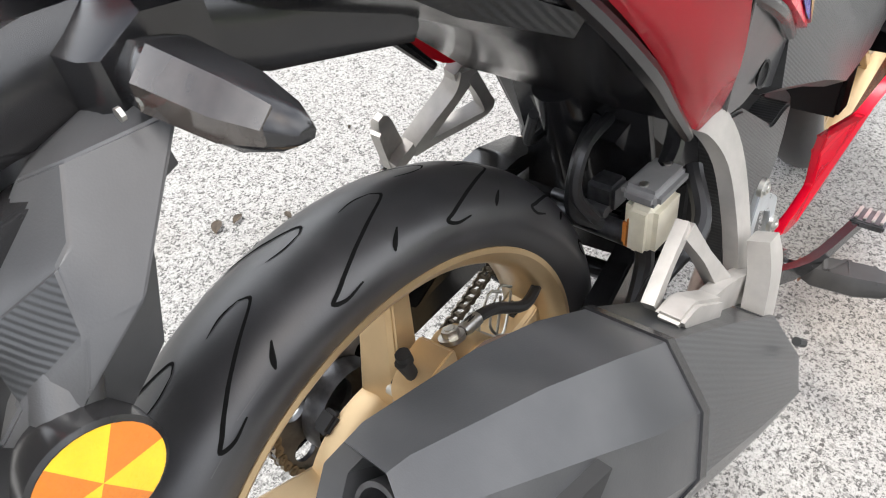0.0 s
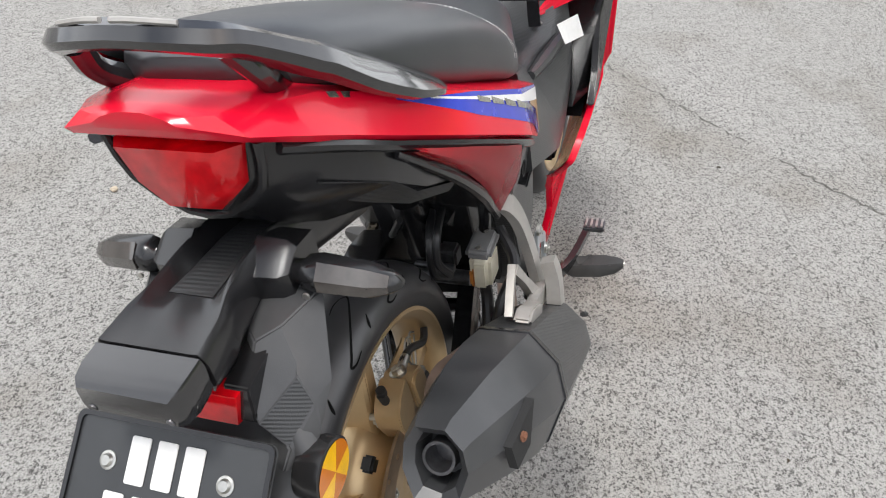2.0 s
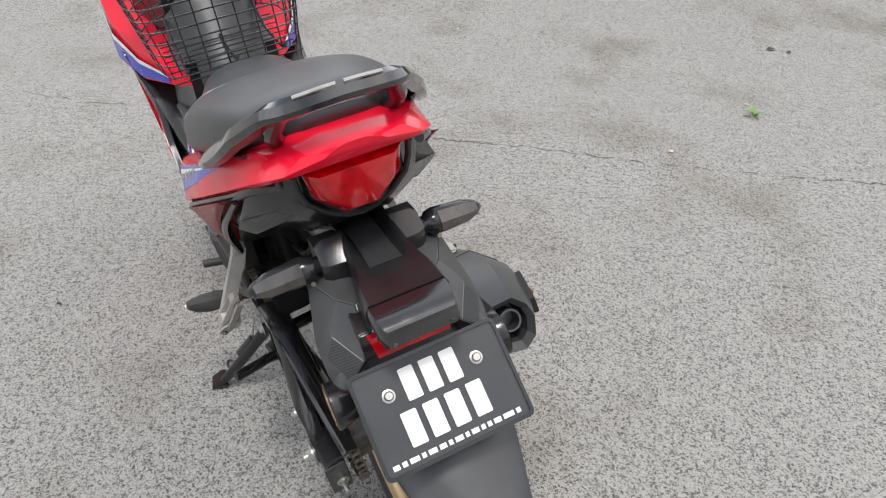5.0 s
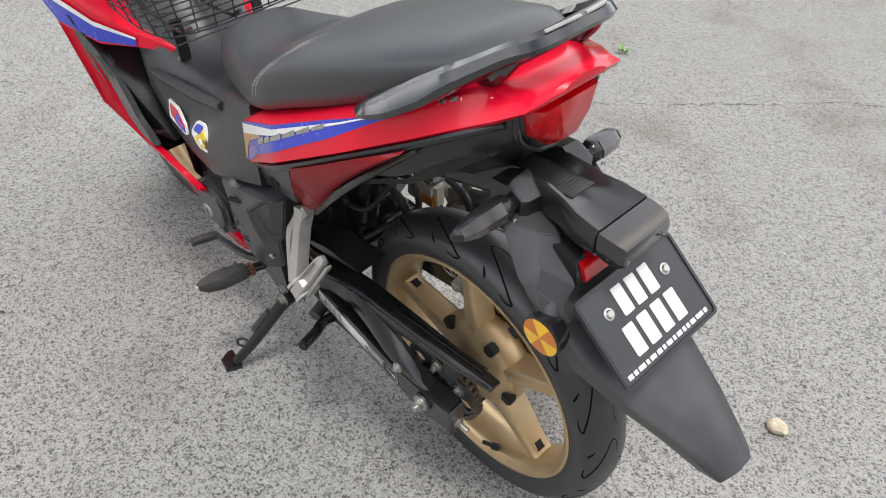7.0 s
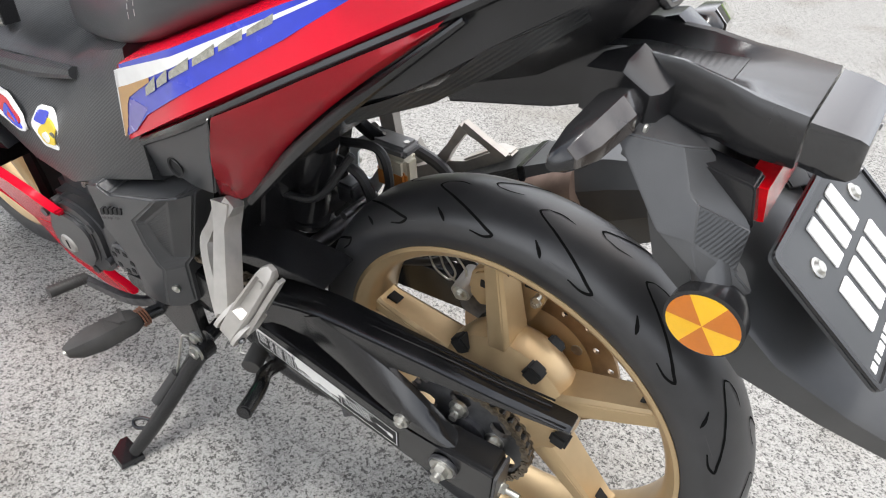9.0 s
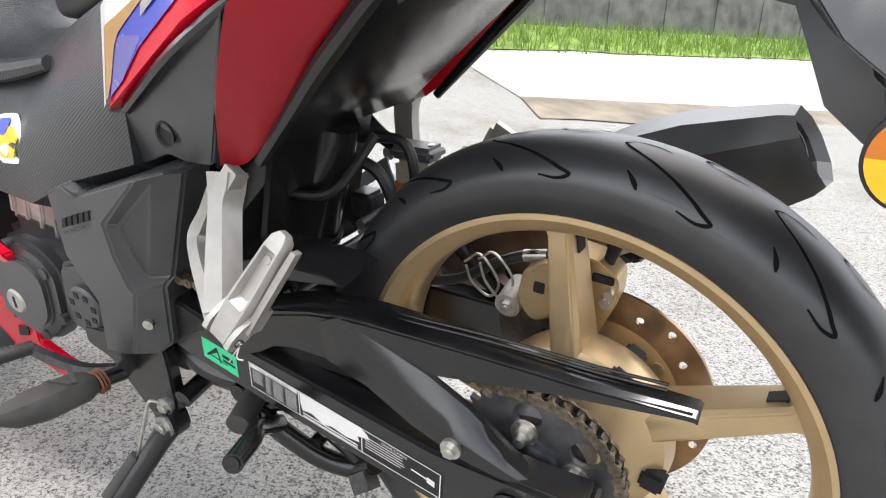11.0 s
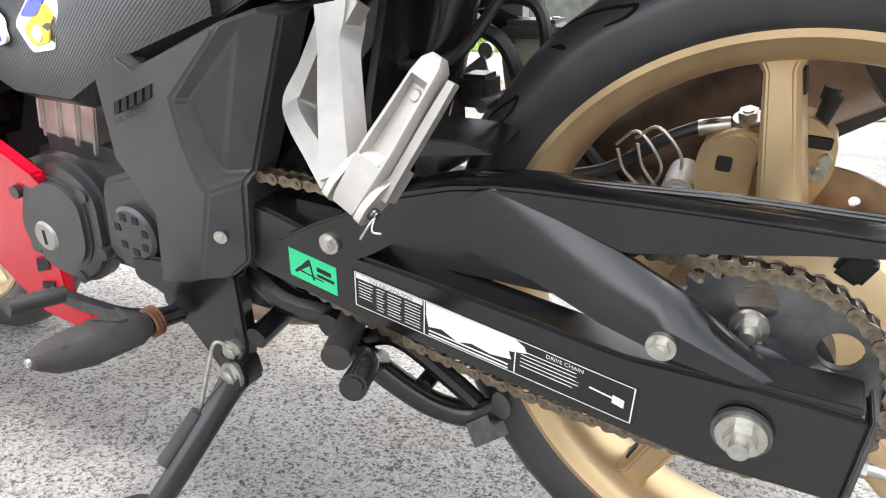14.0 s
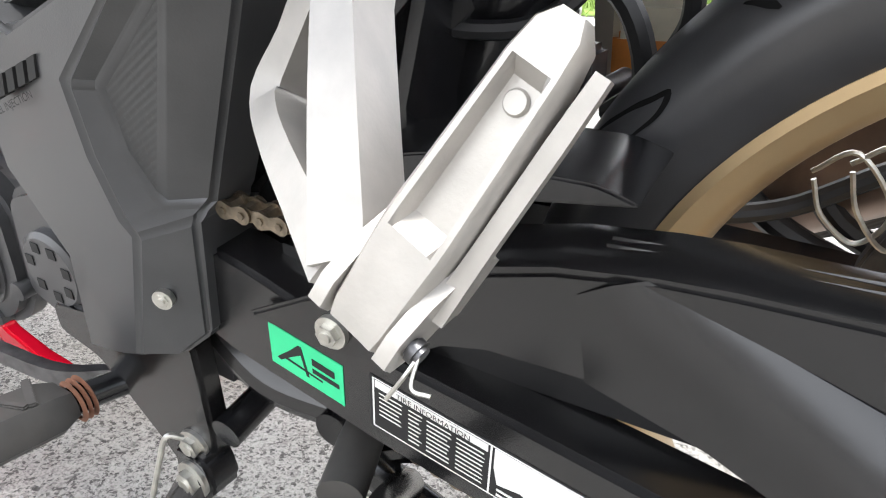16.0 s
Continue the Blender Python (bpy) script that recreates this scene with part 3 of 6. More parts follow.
lines = []
for u0, v0, u1, v1 in ((0.008, 0.03, 0.99, 0.045), (0.008, 0.955, 0.99, 0.97), (0.29, 0.03, 0.294, 0.97), (0.62, 0.03, 0.624, 0.97), (0.008, 0.03, 0.012, 0.97), (0.987, 0.03, 0.991, 0.97)):
    lines.append(plate([lab(u0, v0), lab(u1, v0), lab(u1, v1), lab(u0, v1)], sticker_y(0.0003), sticker_y(0.0007), 0))
random.seed(4)
for u0, u1 in ((0.025, 0.085), (0.10, 0.135), (0.145, 0.205), (0.215, 0.28)):
    for k in range(8):
        v = 0.27 + k * 0.082
        if u0 < 0.09 and k > 5:
            continue
        lines.append(plate([lab(u0, v), lab(u1 - random.random() * 0.012, v), lab(u1 - random.random() * 0.012, v + 0.017), lab(u0, v + 0.017)], sticker_y(0.0003), sticker_y(0.0007), 0))
for k in range(5):
    v = 0.27 + k * 0.10
    lines.append(plate([lab(0.64, v), lab(0.83 - 0.03 * random.random(), v), lab(0.83 - 0.03 * random.random(), v + 0.017), lab(0.64, v + 0.017)], sticker_y(0.0003), sticker_y(0.0007), 0))
for k in range(2):
    v = 0.78 + k * 0.1
    lines.append(plate([lab(0.31, v), lab(0.6, v), lab(0.6, v + 0.04), lab(0.31, v + 0.04)], sticker_y(0.0003), sticker_y(0.0007), 0))
lines += [plate([lab(0.86, 0.45), lab(0.96, 0.50), lab(0.965, 0.54), lab(0.86, 0.49)], sticker_y(0.0003), sticker_y(0.0007), 0), plate([lab(0.93, 0.42), lab(0.965, 0.45), lab(0.965, 0.66), lab(0.93, 0.62)], sticker_y(0.0003), sticker_y(0.0007), 0)]
part("label_print", join(*lines), WHITE, swing)
torn = [(0.30, 0.06), (0.62, 0.05), (0.65, 0.16), (0.66, 0.30), (0.60, 0.42), (0.61, 0.62), (0.54, 0.72), (0.47, 0.66), (0.42, 0.78), (0.36, 0.62), (0.31, 0.70), (0.30, 0.4)]
patch(torn, swing, WHITE, "torn_patch", 0.0005, 0.0009, "torn white paper backing")
patch([(0.015, 0.06), (0.285, 0.06), (0.285, 0.19), (0.015, 0.19)], swing, WHITE, "label_heading", 0.0005, 0.0008)


def words(text, size, u, v, mat, parent):
    """Words laid on the label, reading towards the rear."""
    cu = bpy.data.curves.new("words", "FONT")
    cu.body, cu.size = text, size
    ob = bpy.data.objects.new("words", cu)
    me = bpy.data.meshes.new_from_object(ob)
    bpy.data.objects.remove(ob)
    x, z = lab(u, v)
    for vert in me.vertices:
        px = x - vert.co.x
        vert.co = (px, arm_y(px) + 0.0011, z + vert.co.y + (px - x) * 0.05)
    me.materials.append(mat)
    o = new("words", me)
    o.parent = parent
    return o


words("TIRE INFORMATION", 0.0048, 0.07, 0.175, VOID, swing)
words("DRIVE CHAIN", 0.0048, 0.72, 0.19, WHITE, swing)


# chain guard
GUARD = [(0.390, 0.320), (0.350, 0.345), (0.311, 0.366), (0.2665, 0.389), (0.225, 0.404), (0.187, 0.413), (0.161, 0.416), (0.052, 0.425), (-0.042, 0.431), (-0.119, 0.440), (-0.117, 0.433), (-0.070, 0.4235), (-0.019, 0.4135), (0.04, 0.399), (0.095, 0.385), (0.13, 0.37), (0.155, 0.354), (0.20, 0.358), (0.25, 0.354), (0.272, 0.347), (0.29, 0.333), (0.308, 0.322), (0.335, 0.316)]
guard = part("chain_guard", plate(GUARD, 0.112, 0.118, 0.002), ARM, bike, "satin black plastic chain guard with a diagonal brace")
roof = [[(x, y, z - 0.006), (x, y + 0.001, z), (x, 0.111, z + 0.004), (x, 0.1172, z + 0.001), (x, 0.1165, z - 0.004), (x, 0.110, z - 0.003)] for x, y, z in ((0.300, 0.072, 0.374), (0.2665, 0.073, 0.391), (0.225, 0.075, 0.405), (0.187, 0.077, 0.413), (0.161, 0.078, 0.4165), (0.052, 0.083, 0.4245), (-0.042, 0.088, 0.430), (-0.119, 0.092, 0.437), (-0.122, 0.093, 0.436))]
part("guard_top", loft(roof), ARM, guard)
for y in (0.092, 0.100):
    part("guard_rib", tube([(0.21, y, 0.4085 + (y - 0.07) * 0.1), (0.052, y, 0.4262 + (y - 0.07) * 0.1), (-0.042, y, 0.4322 + (y - 0.07) * 0.1), (-0.095, y, 0.4378 + (y - 0.07) * 0.1)], 0.0014, 6, 3), ARM, guard)
RUN = [((0.190, 0.117, 0.412), (0.214, 0.1185, 0.398), (0.205, 0.1185, 0.358)), ((0.142, 0.118, 0.399), (0.155, 0.127, 0.378), (0.155, 0.127, 0.354)), ((0.097, 0.119, 0.3865), (0.103, 0.137, 0.361), (0.100, 0.138, 0.341)), ((0.055, 0.124, 0.372), (0.054, 0.1445, 0.353), (0.050, 0.1445, 0.333)), ((0.006, 0.128, 0.343), (0.004, 0.1435, 0.337), (0.002, 0.1435, 0.3275)), ((-0.009, 0.130, 0.333), (-0.010, 0.141, 0.331), (-0.010, 0.141, 0.3275))]
RUN = [tuple(tuple(u + (v - u) * k / 4 for u, v in zip(p, q)) for p, q in zip(a, b)) for a, b in zip(RUN, RUN[1:]) for k in range(4)] + [RUN[-1]]
part("guard_brace", bev(loft([[u, tuple((p * 0.5 + q * 0.5) + d for p, q, d in zip(u, f, (0, 0.0022, 0.0022))), f, l, (l[0], l[1] - 0.009, l[2]), (u[0], u[1] - 0.009, u[2] - 0.003)] for u, f, l in RUN]), 0.0016, 2, 40), ARM, guard)
part("guard_foot", plate(rounded([(0.012, 0.3345), (-0.012, 0.334), (-0.060, 0.336), (-0.060, 0.3295), (0.012, 0.3275)], 0.002, 1), 0.112, 0.1425, 0.001), ARM, guard)
part("guard_bolt", bolt((0.058, 0.1455, 0.342), (0, 1, 0), 0.0065, 0.007), STEEL, guard, "zinc plated hexagon bolt")
part("guard_bolt", bolt((0.331, 0.119, 0.333), (0, 1, 0), 0.0062, 0.006), STEEL, guard, "zinc plated hexagon bolt")
part("tyre_shield", plate(rounded([(0.37, 0.40), (0.345, 0.395), (0.20, 0.425), (0.22, 0.43), (0.30, 0.425)], 0.005, 2), 0.03, 0.09, 0.004), BLACK, bike)

# caliper, hose and clips on the brake side
cal = part("brake_caliper", join(plate(rounded([(0.076, 0.415), (0.05, 0.432), (0.032, 0.425), (0.034, 0.372), (0.06, 0.356), (0.08, 0.375)], 0.008, 3), -0.085, -0.040, 0.004), plate(rounded([(0.030, 0.448), (0.0, 0.446), (-0.02, 0.432), (-0.022, 0.405), (-0.008, 0.362), (0.018, 0.368), (0.03, 0.40)], 0.007, 3), -0.080, -0.045, 0.004)), GOLD, bike, "matt gold brake caliper")
part("caliper_slider", rod((0.087, -0.075, 0.375), (0.087, -0.036, 0.370), 0.014, 20, 0.002), SILVER, cal)
part("caliper_bolt", bolt((0.087, -0.036, 0.370), (0, 1, 0), 0.007, 0.006), STEEL, cal)
# the caliper's slots are black chips in place of shaded openings
part("caliper_slot_shade", box(0.050, 0.062, -0.041, -0.0385, 0.395, 0.408, 0.001), VOID, cal)
part("caliper_rib", box(0.033, 0.037, -0.060, -0.0375, 0.378, 0.424, 0.0015), GOLD, cal)
part("pad_pin", rod((-0.014, -0.060, 0.418), (-0.014, -0.036, 0.418), 0.0045, 12), STEEL, cal)
part("caliper_slot_shade", box(-0.016, 0.006, -0.0455, -0.0435, 0.424, 0.434, 0.001), VOID, cal)
part("bleed_nipple", join(rod((-0.004, -0.060, 0.445), (-0.006, -0.060, 0.462), 0.0045, 12), rod((-0.0055, -0.060, 0.458), (-0.0065, -0.060, 0.468), 0.0065, 12)), VOID, cal, "black rubber nipple cap")
part("caliper_bolt", bolt((-0.012, -0.045, 0.405), (0, 1, 0), 0.005, 0.007), STEEL, cal)
part("bleed_nipple", rod((-0.004, -0.06, 0.44), (-0.010, -0.06, 0.462), 0.006, 12), VOID, cal)
part("banjo_bolt", bolt((0.046, -0.062, 0.434), (0.2, 0.3, 1), 0.008, 0.008), STEEL, cal)
part("caliper_bracket", plate(rounded([(0.11, 0.34), (0.10, 0.375), (0.03, 0.345), (0.0, 0.30), (0.04, 0.29), (0.10, 0.30)], 0.01, 3), -0.078, -0.066, 0.003), IRON, bike)
part("brake_hose", tube([(0.055, -0.062, 0.428), (0.078, -0.06, 0.423), (0.11, -0.058, 0.405), (0.15, -0.06, 0.372), (0.19, -0.05, 0.360), (0.22, -0.04, 0.356)], 0.0058, 10), HOSE, bike, "black rubber brake hose")
part("hose_ferrule", rod((0.058, -0.062, 0.4275), (0.082, -0.06, 0.421), 0.0068, 12), STEEL, bike)
clip = []
for d in (0, 0.016):
    clip.append(tube([(0.146 - d, -0.052, 0.398 + d * 0.5), (0.128 - d, -0.052, 0.412 + d * 0.4), (0.105 - d, -0.052, 0.385 + d * 0.5), (0.115 - d, -0.055, 0.362), (0.135 - d, -0.052, 0.375 + d * 0.3), (0.144 - d, -0.052, 0.394 + d * 0.5)], 0.0015, 6))
part("hose_clip", join(*clip), STEEL, bike, "bent wire hose clip")


def both(name, make, mat, parent=None, label="", smooth=35.0):
    """The same part on either side."""
    a = part(name, make(), mat, parent or bike, label, smooth)
    b = part(name, mirrored(make()), mat, parent or bike, label, smooth)
    return a, b


def mirror_ring(half):
    """A closed ring across the machine out of its left half, from bottom to top."""
    return half + [(x, -y, z) for x, y, z in reversed(half)]


# ---- red tail ----
TAIL = [
    (0.425, (0.425, 0.138, 0.586), (0.420, 0.150, 0.588), (0.374, 0.158, 0.688), (0.372, 0.115, 0.694)),
    (0.405, (0.400, 0.146, 0.595), (0.398, 0.160, 0.598), (0.355, 0.164, 0.698), (0.355, 0.118, 0.706)),
    (0.25, (0.252, 0.172, 0.672), (0.252, 0.182, 0.678), (0.245, 0.170, 0.740), (0.24, 0.12, 0.752)),
    (0.10, (0.10, 0.150, 0.750), (0.10, 0.160, 0.757), (0.10, 0.146, 0.803), (0.10, 0.10, 0.815)),
    (-0.01, (-0.01, 0.122, 0.806), (-0.01, 0.131, 0.813), (-0.01, 0.116, 0.852), (-0.01, 0.07, 0.864)),
    (-0.07, (-0.07, 0.106, 0.838), (-0.07, 0.112, 0.844), (-0.07, 0.093, 0.878), (-0.07, 0.05, 0.890)),
    (-0.115, (-0.115, 0.090, 0.861), (-0.115, 0.096, 0.866), (-0.115, 0.072, 0.888), (-0.115, 0.03, 0.898)),
    (-0.140, (-0.140, 0.070, 0.873), (-0.140, 0.077, 0.877), (-0.140, 0.055, 0.892), (-0.140, 0.02, 0.899)),
    (-0.154, (-0.154, 0.03, 0.887), (-0.154, 0.034, 0.890), (-0.154, 0.025, 0.895), (-0.154, 0.01, 0.899)),
]
FINE = []
for a, b in zip(TAIL, TAIL[1:]):
    for k in range(6):
        f = k / 6
        FINE.append([tuple(u + (v - u) * f for u, v in zip(p, q)) for p, q in zip(a[1:], b[1:])])
FINE.append(list(TAIL[-1][1:]))
tail = part("tail_fairing", bev(loft([mirror_ring(pts) for pts in FINE]), 0.0025, 2, 24), RED, bike, "glossy red tail fairing with striped flanks")


def flank(s, f, d=0.0008):
    """A place on the tail's left flank: s along it, f from its lower to its upper edge."""
    at = [t[0] for t in TAIL][::-1]
    lo = Vector([float(np.interp(s, at, [t[2][k] for t in TAIL][::-1])) for k in range(3)])
    hi = Vector([float(np.interp(s, at, [t[3][k] for t in TAIL][::-1])) for k in range(3)])
    n = Vector((0.25, hi.z - lo.z, lo.y - hi.y)).normalized()
    return lo.lerp(hi, f) + n * d


def decal(outline, lift=0.003, cols=18):
    """A film on the tail's flank between a lower and an upper line of (s, f)."""
    low, high = outline
    bm = bmesh.new()
    rows = []
    span = sorted({*np.linspace(low[0][0], low[-1][0], cols).tolist(), *[t[0] for t in TAIL if low[-1][0] < t[0] < low[0][0]]}, reverse=True)
    for s in span:
        a = float(np.interp(-s, [-p[0] for p in low], [p[1] for p in low]))
        b = float(np.interp(-s, [-p[0] for p in high], [p[1] for p in high]))
        rows.append([flank(s, a + (b - a) * k / 4, lift) for k in range(5)])
    poly(bm, rows, cap=False, closed=False)
    return bm


both("blue_stripe", lambda: decal(([(0.40, 0.05), (0.365, 0.06), (0.335, 0.20), (0.25, 0.26), (0.12, 0.42), (0.0, 0.77)], [(0.40, 0.97), (0.25, 0.98), (0.12, 0.95), (0.06, 0.86), (0.0, 0.80)])), BLUE, tail)
both("violet_facet", lambda: decal(([(0.394, 0.05), (0.365, 0.06), (0.325, 0.27)], [(0.394, 0.56), (0.36, 0.46), (0.325, 0.30)]), 0.0036, 8), VIOLET, tail)
both("white_stripe", lambda: decal(([(0.424, 0.64), (0.34, 0.68), (0.25, 0.70), (0.12, 0.76), (0.0, 0.80)], [(0.424, 0.93), (0.34, 0.90), (0.25, 0.86), (0.12, 0.83), (0.0, 0.82)]), 0.0042), WHITE, tail)
both("white_stripe", lambda: decal(([(0.424, 0.04), (0.409, 0.04)], [(0.424, 0.94), (0.409, 0.92)]), 0.0046, 4), WHITE, tail)
both("ochre_stripe", lambda: decal(([(0.409, 0.04), (0.394, 0.06), (0.380, 0.52), (0.31, 0.62)], [(0.409, 0.70), (0.394, 0.70), (0.380, 0.69), (0.31, 0.68)]), 0.005, 12), OCHRE, tail)
for k in range(6):
    both("badge_bar", lambda: decal(([(0.318 - k * 0.033, 0.44 + 0.045 * k), (0.290 - k * 0.033, 0.47 + 0.045 * k)], [(0.318 - k * 0.033, 0.56 + 0.04 * k), (0.290 - k * 0.033, 0.66 + 0.035 * k)]), 0.0065, 3), CHROME, tail, "chrome badge reduced to plain slanted bars")
both("tail_lettering", lambda: join(*[decal(([(-0.045 - k * 0.013, 0.80), (-0.054 - k * 0.013, 0.80)], [(-0.045 - k * 0.013, 0.94), (-0.054 - k * 0.013, 0.94)]), 0.0045, 3) for k in range(5)]), CHROME, tail)
both("tail_edge", lambda: tube([(0.39, 0.150, 0.594), (0.25, 0.176, 0.668), (0.10, 0.153, 0.747), (-0.01, 0.125, 0.803), (-0.07, 0.106, 0.835), (-0.115, 0.080, 0.856)], 0.0055, 8), BLACK, tail)

# ---- black undertail ----
UNDER = [
    (0.335, (0.105, 0.552), (0.125, 0.556), (0.165, 0.660)),
    (0.26, (0.105, 0.560), (0.128, 0.568), (0.176, 0.682)),
    (0.20, (0.085, 0.605), (0.128, 0.622), (0.166, 0.706)),
    (0.114, (0.07, 0.672), (0.128, 0.690), (0.146, 0.748)),
    (0.035, (0.058, 0.712), (0.128, 0.735), (0.128, 0.788)),
    (-0.035, (0.052, 0.736), (0.126, 0.782), (0.108, 0.823)),
    (-0.085, (0.040, 0.768), (0.080, 0.808), (0.086, 0.848)),
    (-0.118, (0.022, 0.800), (0.052, 0.832), (0.056, 0.866)),
]
under = part("undertail", bev(loft([mirror_ring([(x, y, z) for y, z in pts]) for x, *pts in UNDER]), 0.004, 2, 18), BLACK, bike, "black plastic undertail panel")
lens = loft([mirror_ring([(x, y, z) for y, z in pts]) for x, *pts in (
    (-0.098, (0.022, 0.800), (0.054, 0.826), (0.060, 0.862)),
    (-0.122, (0.020, 0.803), (0.048, 0.829), (0.055, 0.861)),
    (-0.138, (0.012, 0.814), (0.032, 0.834), (0.042, 0.862)))])
tl = part("tail_light", bev(lens, 0.009, 4, 15), LENS_RED, bike, "red tail light lens", 60)
part("tail_light_rim", tube([(-0.118, 0.066, 0.862), (-0.115, 0.058, 0.824), (-0.112, 0.020, 0.793), (-0.112, -0.020, 0.793), (-0.115, -0.058, 0.824), (-0.118, -0.066, 0.862)], 0.004, 8, 2), BLACK, tl)


def low_panel():
    """The dull red panel below the tail's flank, drawn in to a point at the rear."""
    up = smooth_path([(0.205, 0.180, 0.690), (0.15, 0.172, 0.718), (0.085, 0.158, 0.752), (0.03, 0.146, 0.780), (-0.012, 0.137, 0.802)], 5)
    lo = smooth_path([(0.300, 0.132, 0.548), (0.248, 0.136, 0.566), (0.157, 0.146, 0.659), (0.079, 0.146, 0.728), (-0.012, 0.136, 0.798)], 5)
    bm = bmesh.new()
    rows = [[b + (a - b) * k / 6 + Vector((0, 0.007 * math.sin(math.pi * k / 6), 0)) for k in range(7)] for a, b in zip(up, lo)]
    poly(bm, rows, cap=False, closed=False)
    bmesh.ops.solidify(bm, geom=bm.faces[:], thickness=0.004)
    return bm


both("side_panel", low_panel, RED_DULL, None, "dull red side panel below the tail")
both("side_crease", lambda: tube([(0.246, 0.134, 0.560), (0.20, 0.138, 0.606), (0.150, 0.143, 0.655), (0.075, 0.141, 0.722), (-0.02, 0.125, 0.80)], [0.005, 0.007, 0.008, 0.006, 0.003], 8), BLACK, under)
both("panel_edge", lambda: tube([(0.209, 0.181, 0.688), (0.25, 0.160, 0.628), (0.304, 0.131, 0.546)], [0.0006, 0.004, 0.002], 8), BLACK, under)

both("under_weave", lambda: loft([[(0.10, 0.133, 0.702), (0.0, 0.1305, 0.752), (-0.035, 0.1275, 0.783), (-0.082, 0.083, 0.808)], [(0.104, 0.122, 0.686), (0.02, 0.112, 0.724), (-0.035, 0.099, 0.760), (-0.082, 0.067, 0.793)]], False, False), CARBON, under)

# ---- grab rail ----
RAIL = [((0.082, 0.133, 0.818), 0.008, 0.006), ((0.062, 0.136, 0.826), 0.026, 0.011), ((0.02, 0.128, 0.847), 0.040, 0.015), ((-0.025, 0.113, 0.874), 0.040, 0.017), ((-0.06, 0.100, 0.898), 0.030, 0.020), ((-0.075, 0.093, 0.907), 0.026, 0.021), ((-0.112, 0.073, 0.931), 0.022, 0.018), ((-0.128, 0.058, 0.939), 0.022, 0.017), ((-0.137, 0.032, 0.944), 0.021, 0.016), ((-0.139, 0.0, 0.946), 0.021, 0.016)]


def rail_rings():
    """Flat six-sided sections, tilted outwards, round the back of the seat."""
    full = RAIL + [((x, -y, z), w, t) for (x, y, z), w, t in RAIL[-2::-1]]
    line = smooth_path([p for p, _, _ in full], 5)
    u = np.linspace(0, 1, len(line))
    ws, ts = (np.interp(u, np.linspace(0, 1, len(full)), [f[k] for f in full]) for k in (1, 2))
    rings = []
    for i, p in enumerate(line):
        d = (line[min(i + 1, len(line) - 1)] - line[max(i - 1, 0)]).normalized()
        out = d.cross(Vector((0, 0, 1))).normalized()
        if out.dot(Vector((p.x - 0.15, p.y, 0))) < 0:
            out = -out
        wide = (out * 0.78 - Vector((0, 0, 1)) * 0.62)
        wide = (wide - d * wide.dot(d)).normalized()
        thin = wide.cross(d).normalized()
        if thin.z < 0:
            thin = -thin
        rings.append([p + wide * a * ws[i] / 2 + thin * b * ts[i] / 2 for a, b in ((-1, -0.5), (-0.9, 0.5), (-0.1, 1), (0.8, 0.75), (1, 0), (0.7, -1), (-0.6, -1))])
    return rings


rail = part("grab_rail", bev(loft(rail_rings()), 0.0018, 2, 30), GLOSS, bike, "gloss black grab rail with worn edges", 28)
both("rail_foot", lambda: tube([(0.02, 0.118, 0.848), (0.022, 0.112, 0.826), (0.02, 0.106, 0.812)], [0.014, 0.013, 0.016], 10), GLOSS, rail)
both("rail_stay", lambda: tube([(-0.115, 0.062, 0.930), (-0.098, 0.070, 0.905), (-0.07, 0.062, 0.882)], [0.011, 0.010, 0.012], 10), GLOSS, rail)
both("worn_edge", lambda: tube([(-0.1345, 0.046, 0.951), (-0.142, 0.020, 0.9555), (-0.143, 0.004, 0.956)], 0.0022, 6), SILVER, rail, "paint rubbed to bare metal")

# ---- seat ----
SEAT = [(0.618, 0.035, 0.672, 0.715), (0.605, 0.068, 0.655, 0.738), (0.57, 0.090, 0.652, 0.752), (0.50, 0.108, 0.662, 0.757), (0.42, 0.130, 0.682, 0.763), (0.36, 0.146, 0.700, 0.783), (0.31, 0.150, 0.716, 0.812), (0.25, 0.146, 0.742, 0.842), (0.15, 0.136, 0.782, 0.874), (0.05, 0.118, 0.826, 0.900), (-0.04, 0.092, 0.864, 0.921), (-0.075, 0.066, 0.882, 0.918), (-0.09, 0.035, 0.892, 0.910)]


def seat_point(x, a, grow=0.0):
    xs = [s[0] for s in SEAT][::-1]
    w, b, t = (float(np.interp(x, xs, [s[k] for s in SEAT][::-1])) for k in (1, 2, 3))
    c, s = math.cos(a), math.sin(a)
    e = 0.62 if s > 0 else 0.3
    y = (w + grow) * math.copysign(abs(c) ** 0.72, c)
    mid = b + (t - b) * 0.28
    z = mid + ((t - mid + grow) if s > 0 else (mid - b + grow)) * math.copysign(abs(s) ** e, s)
    return Vector((x, y, z))


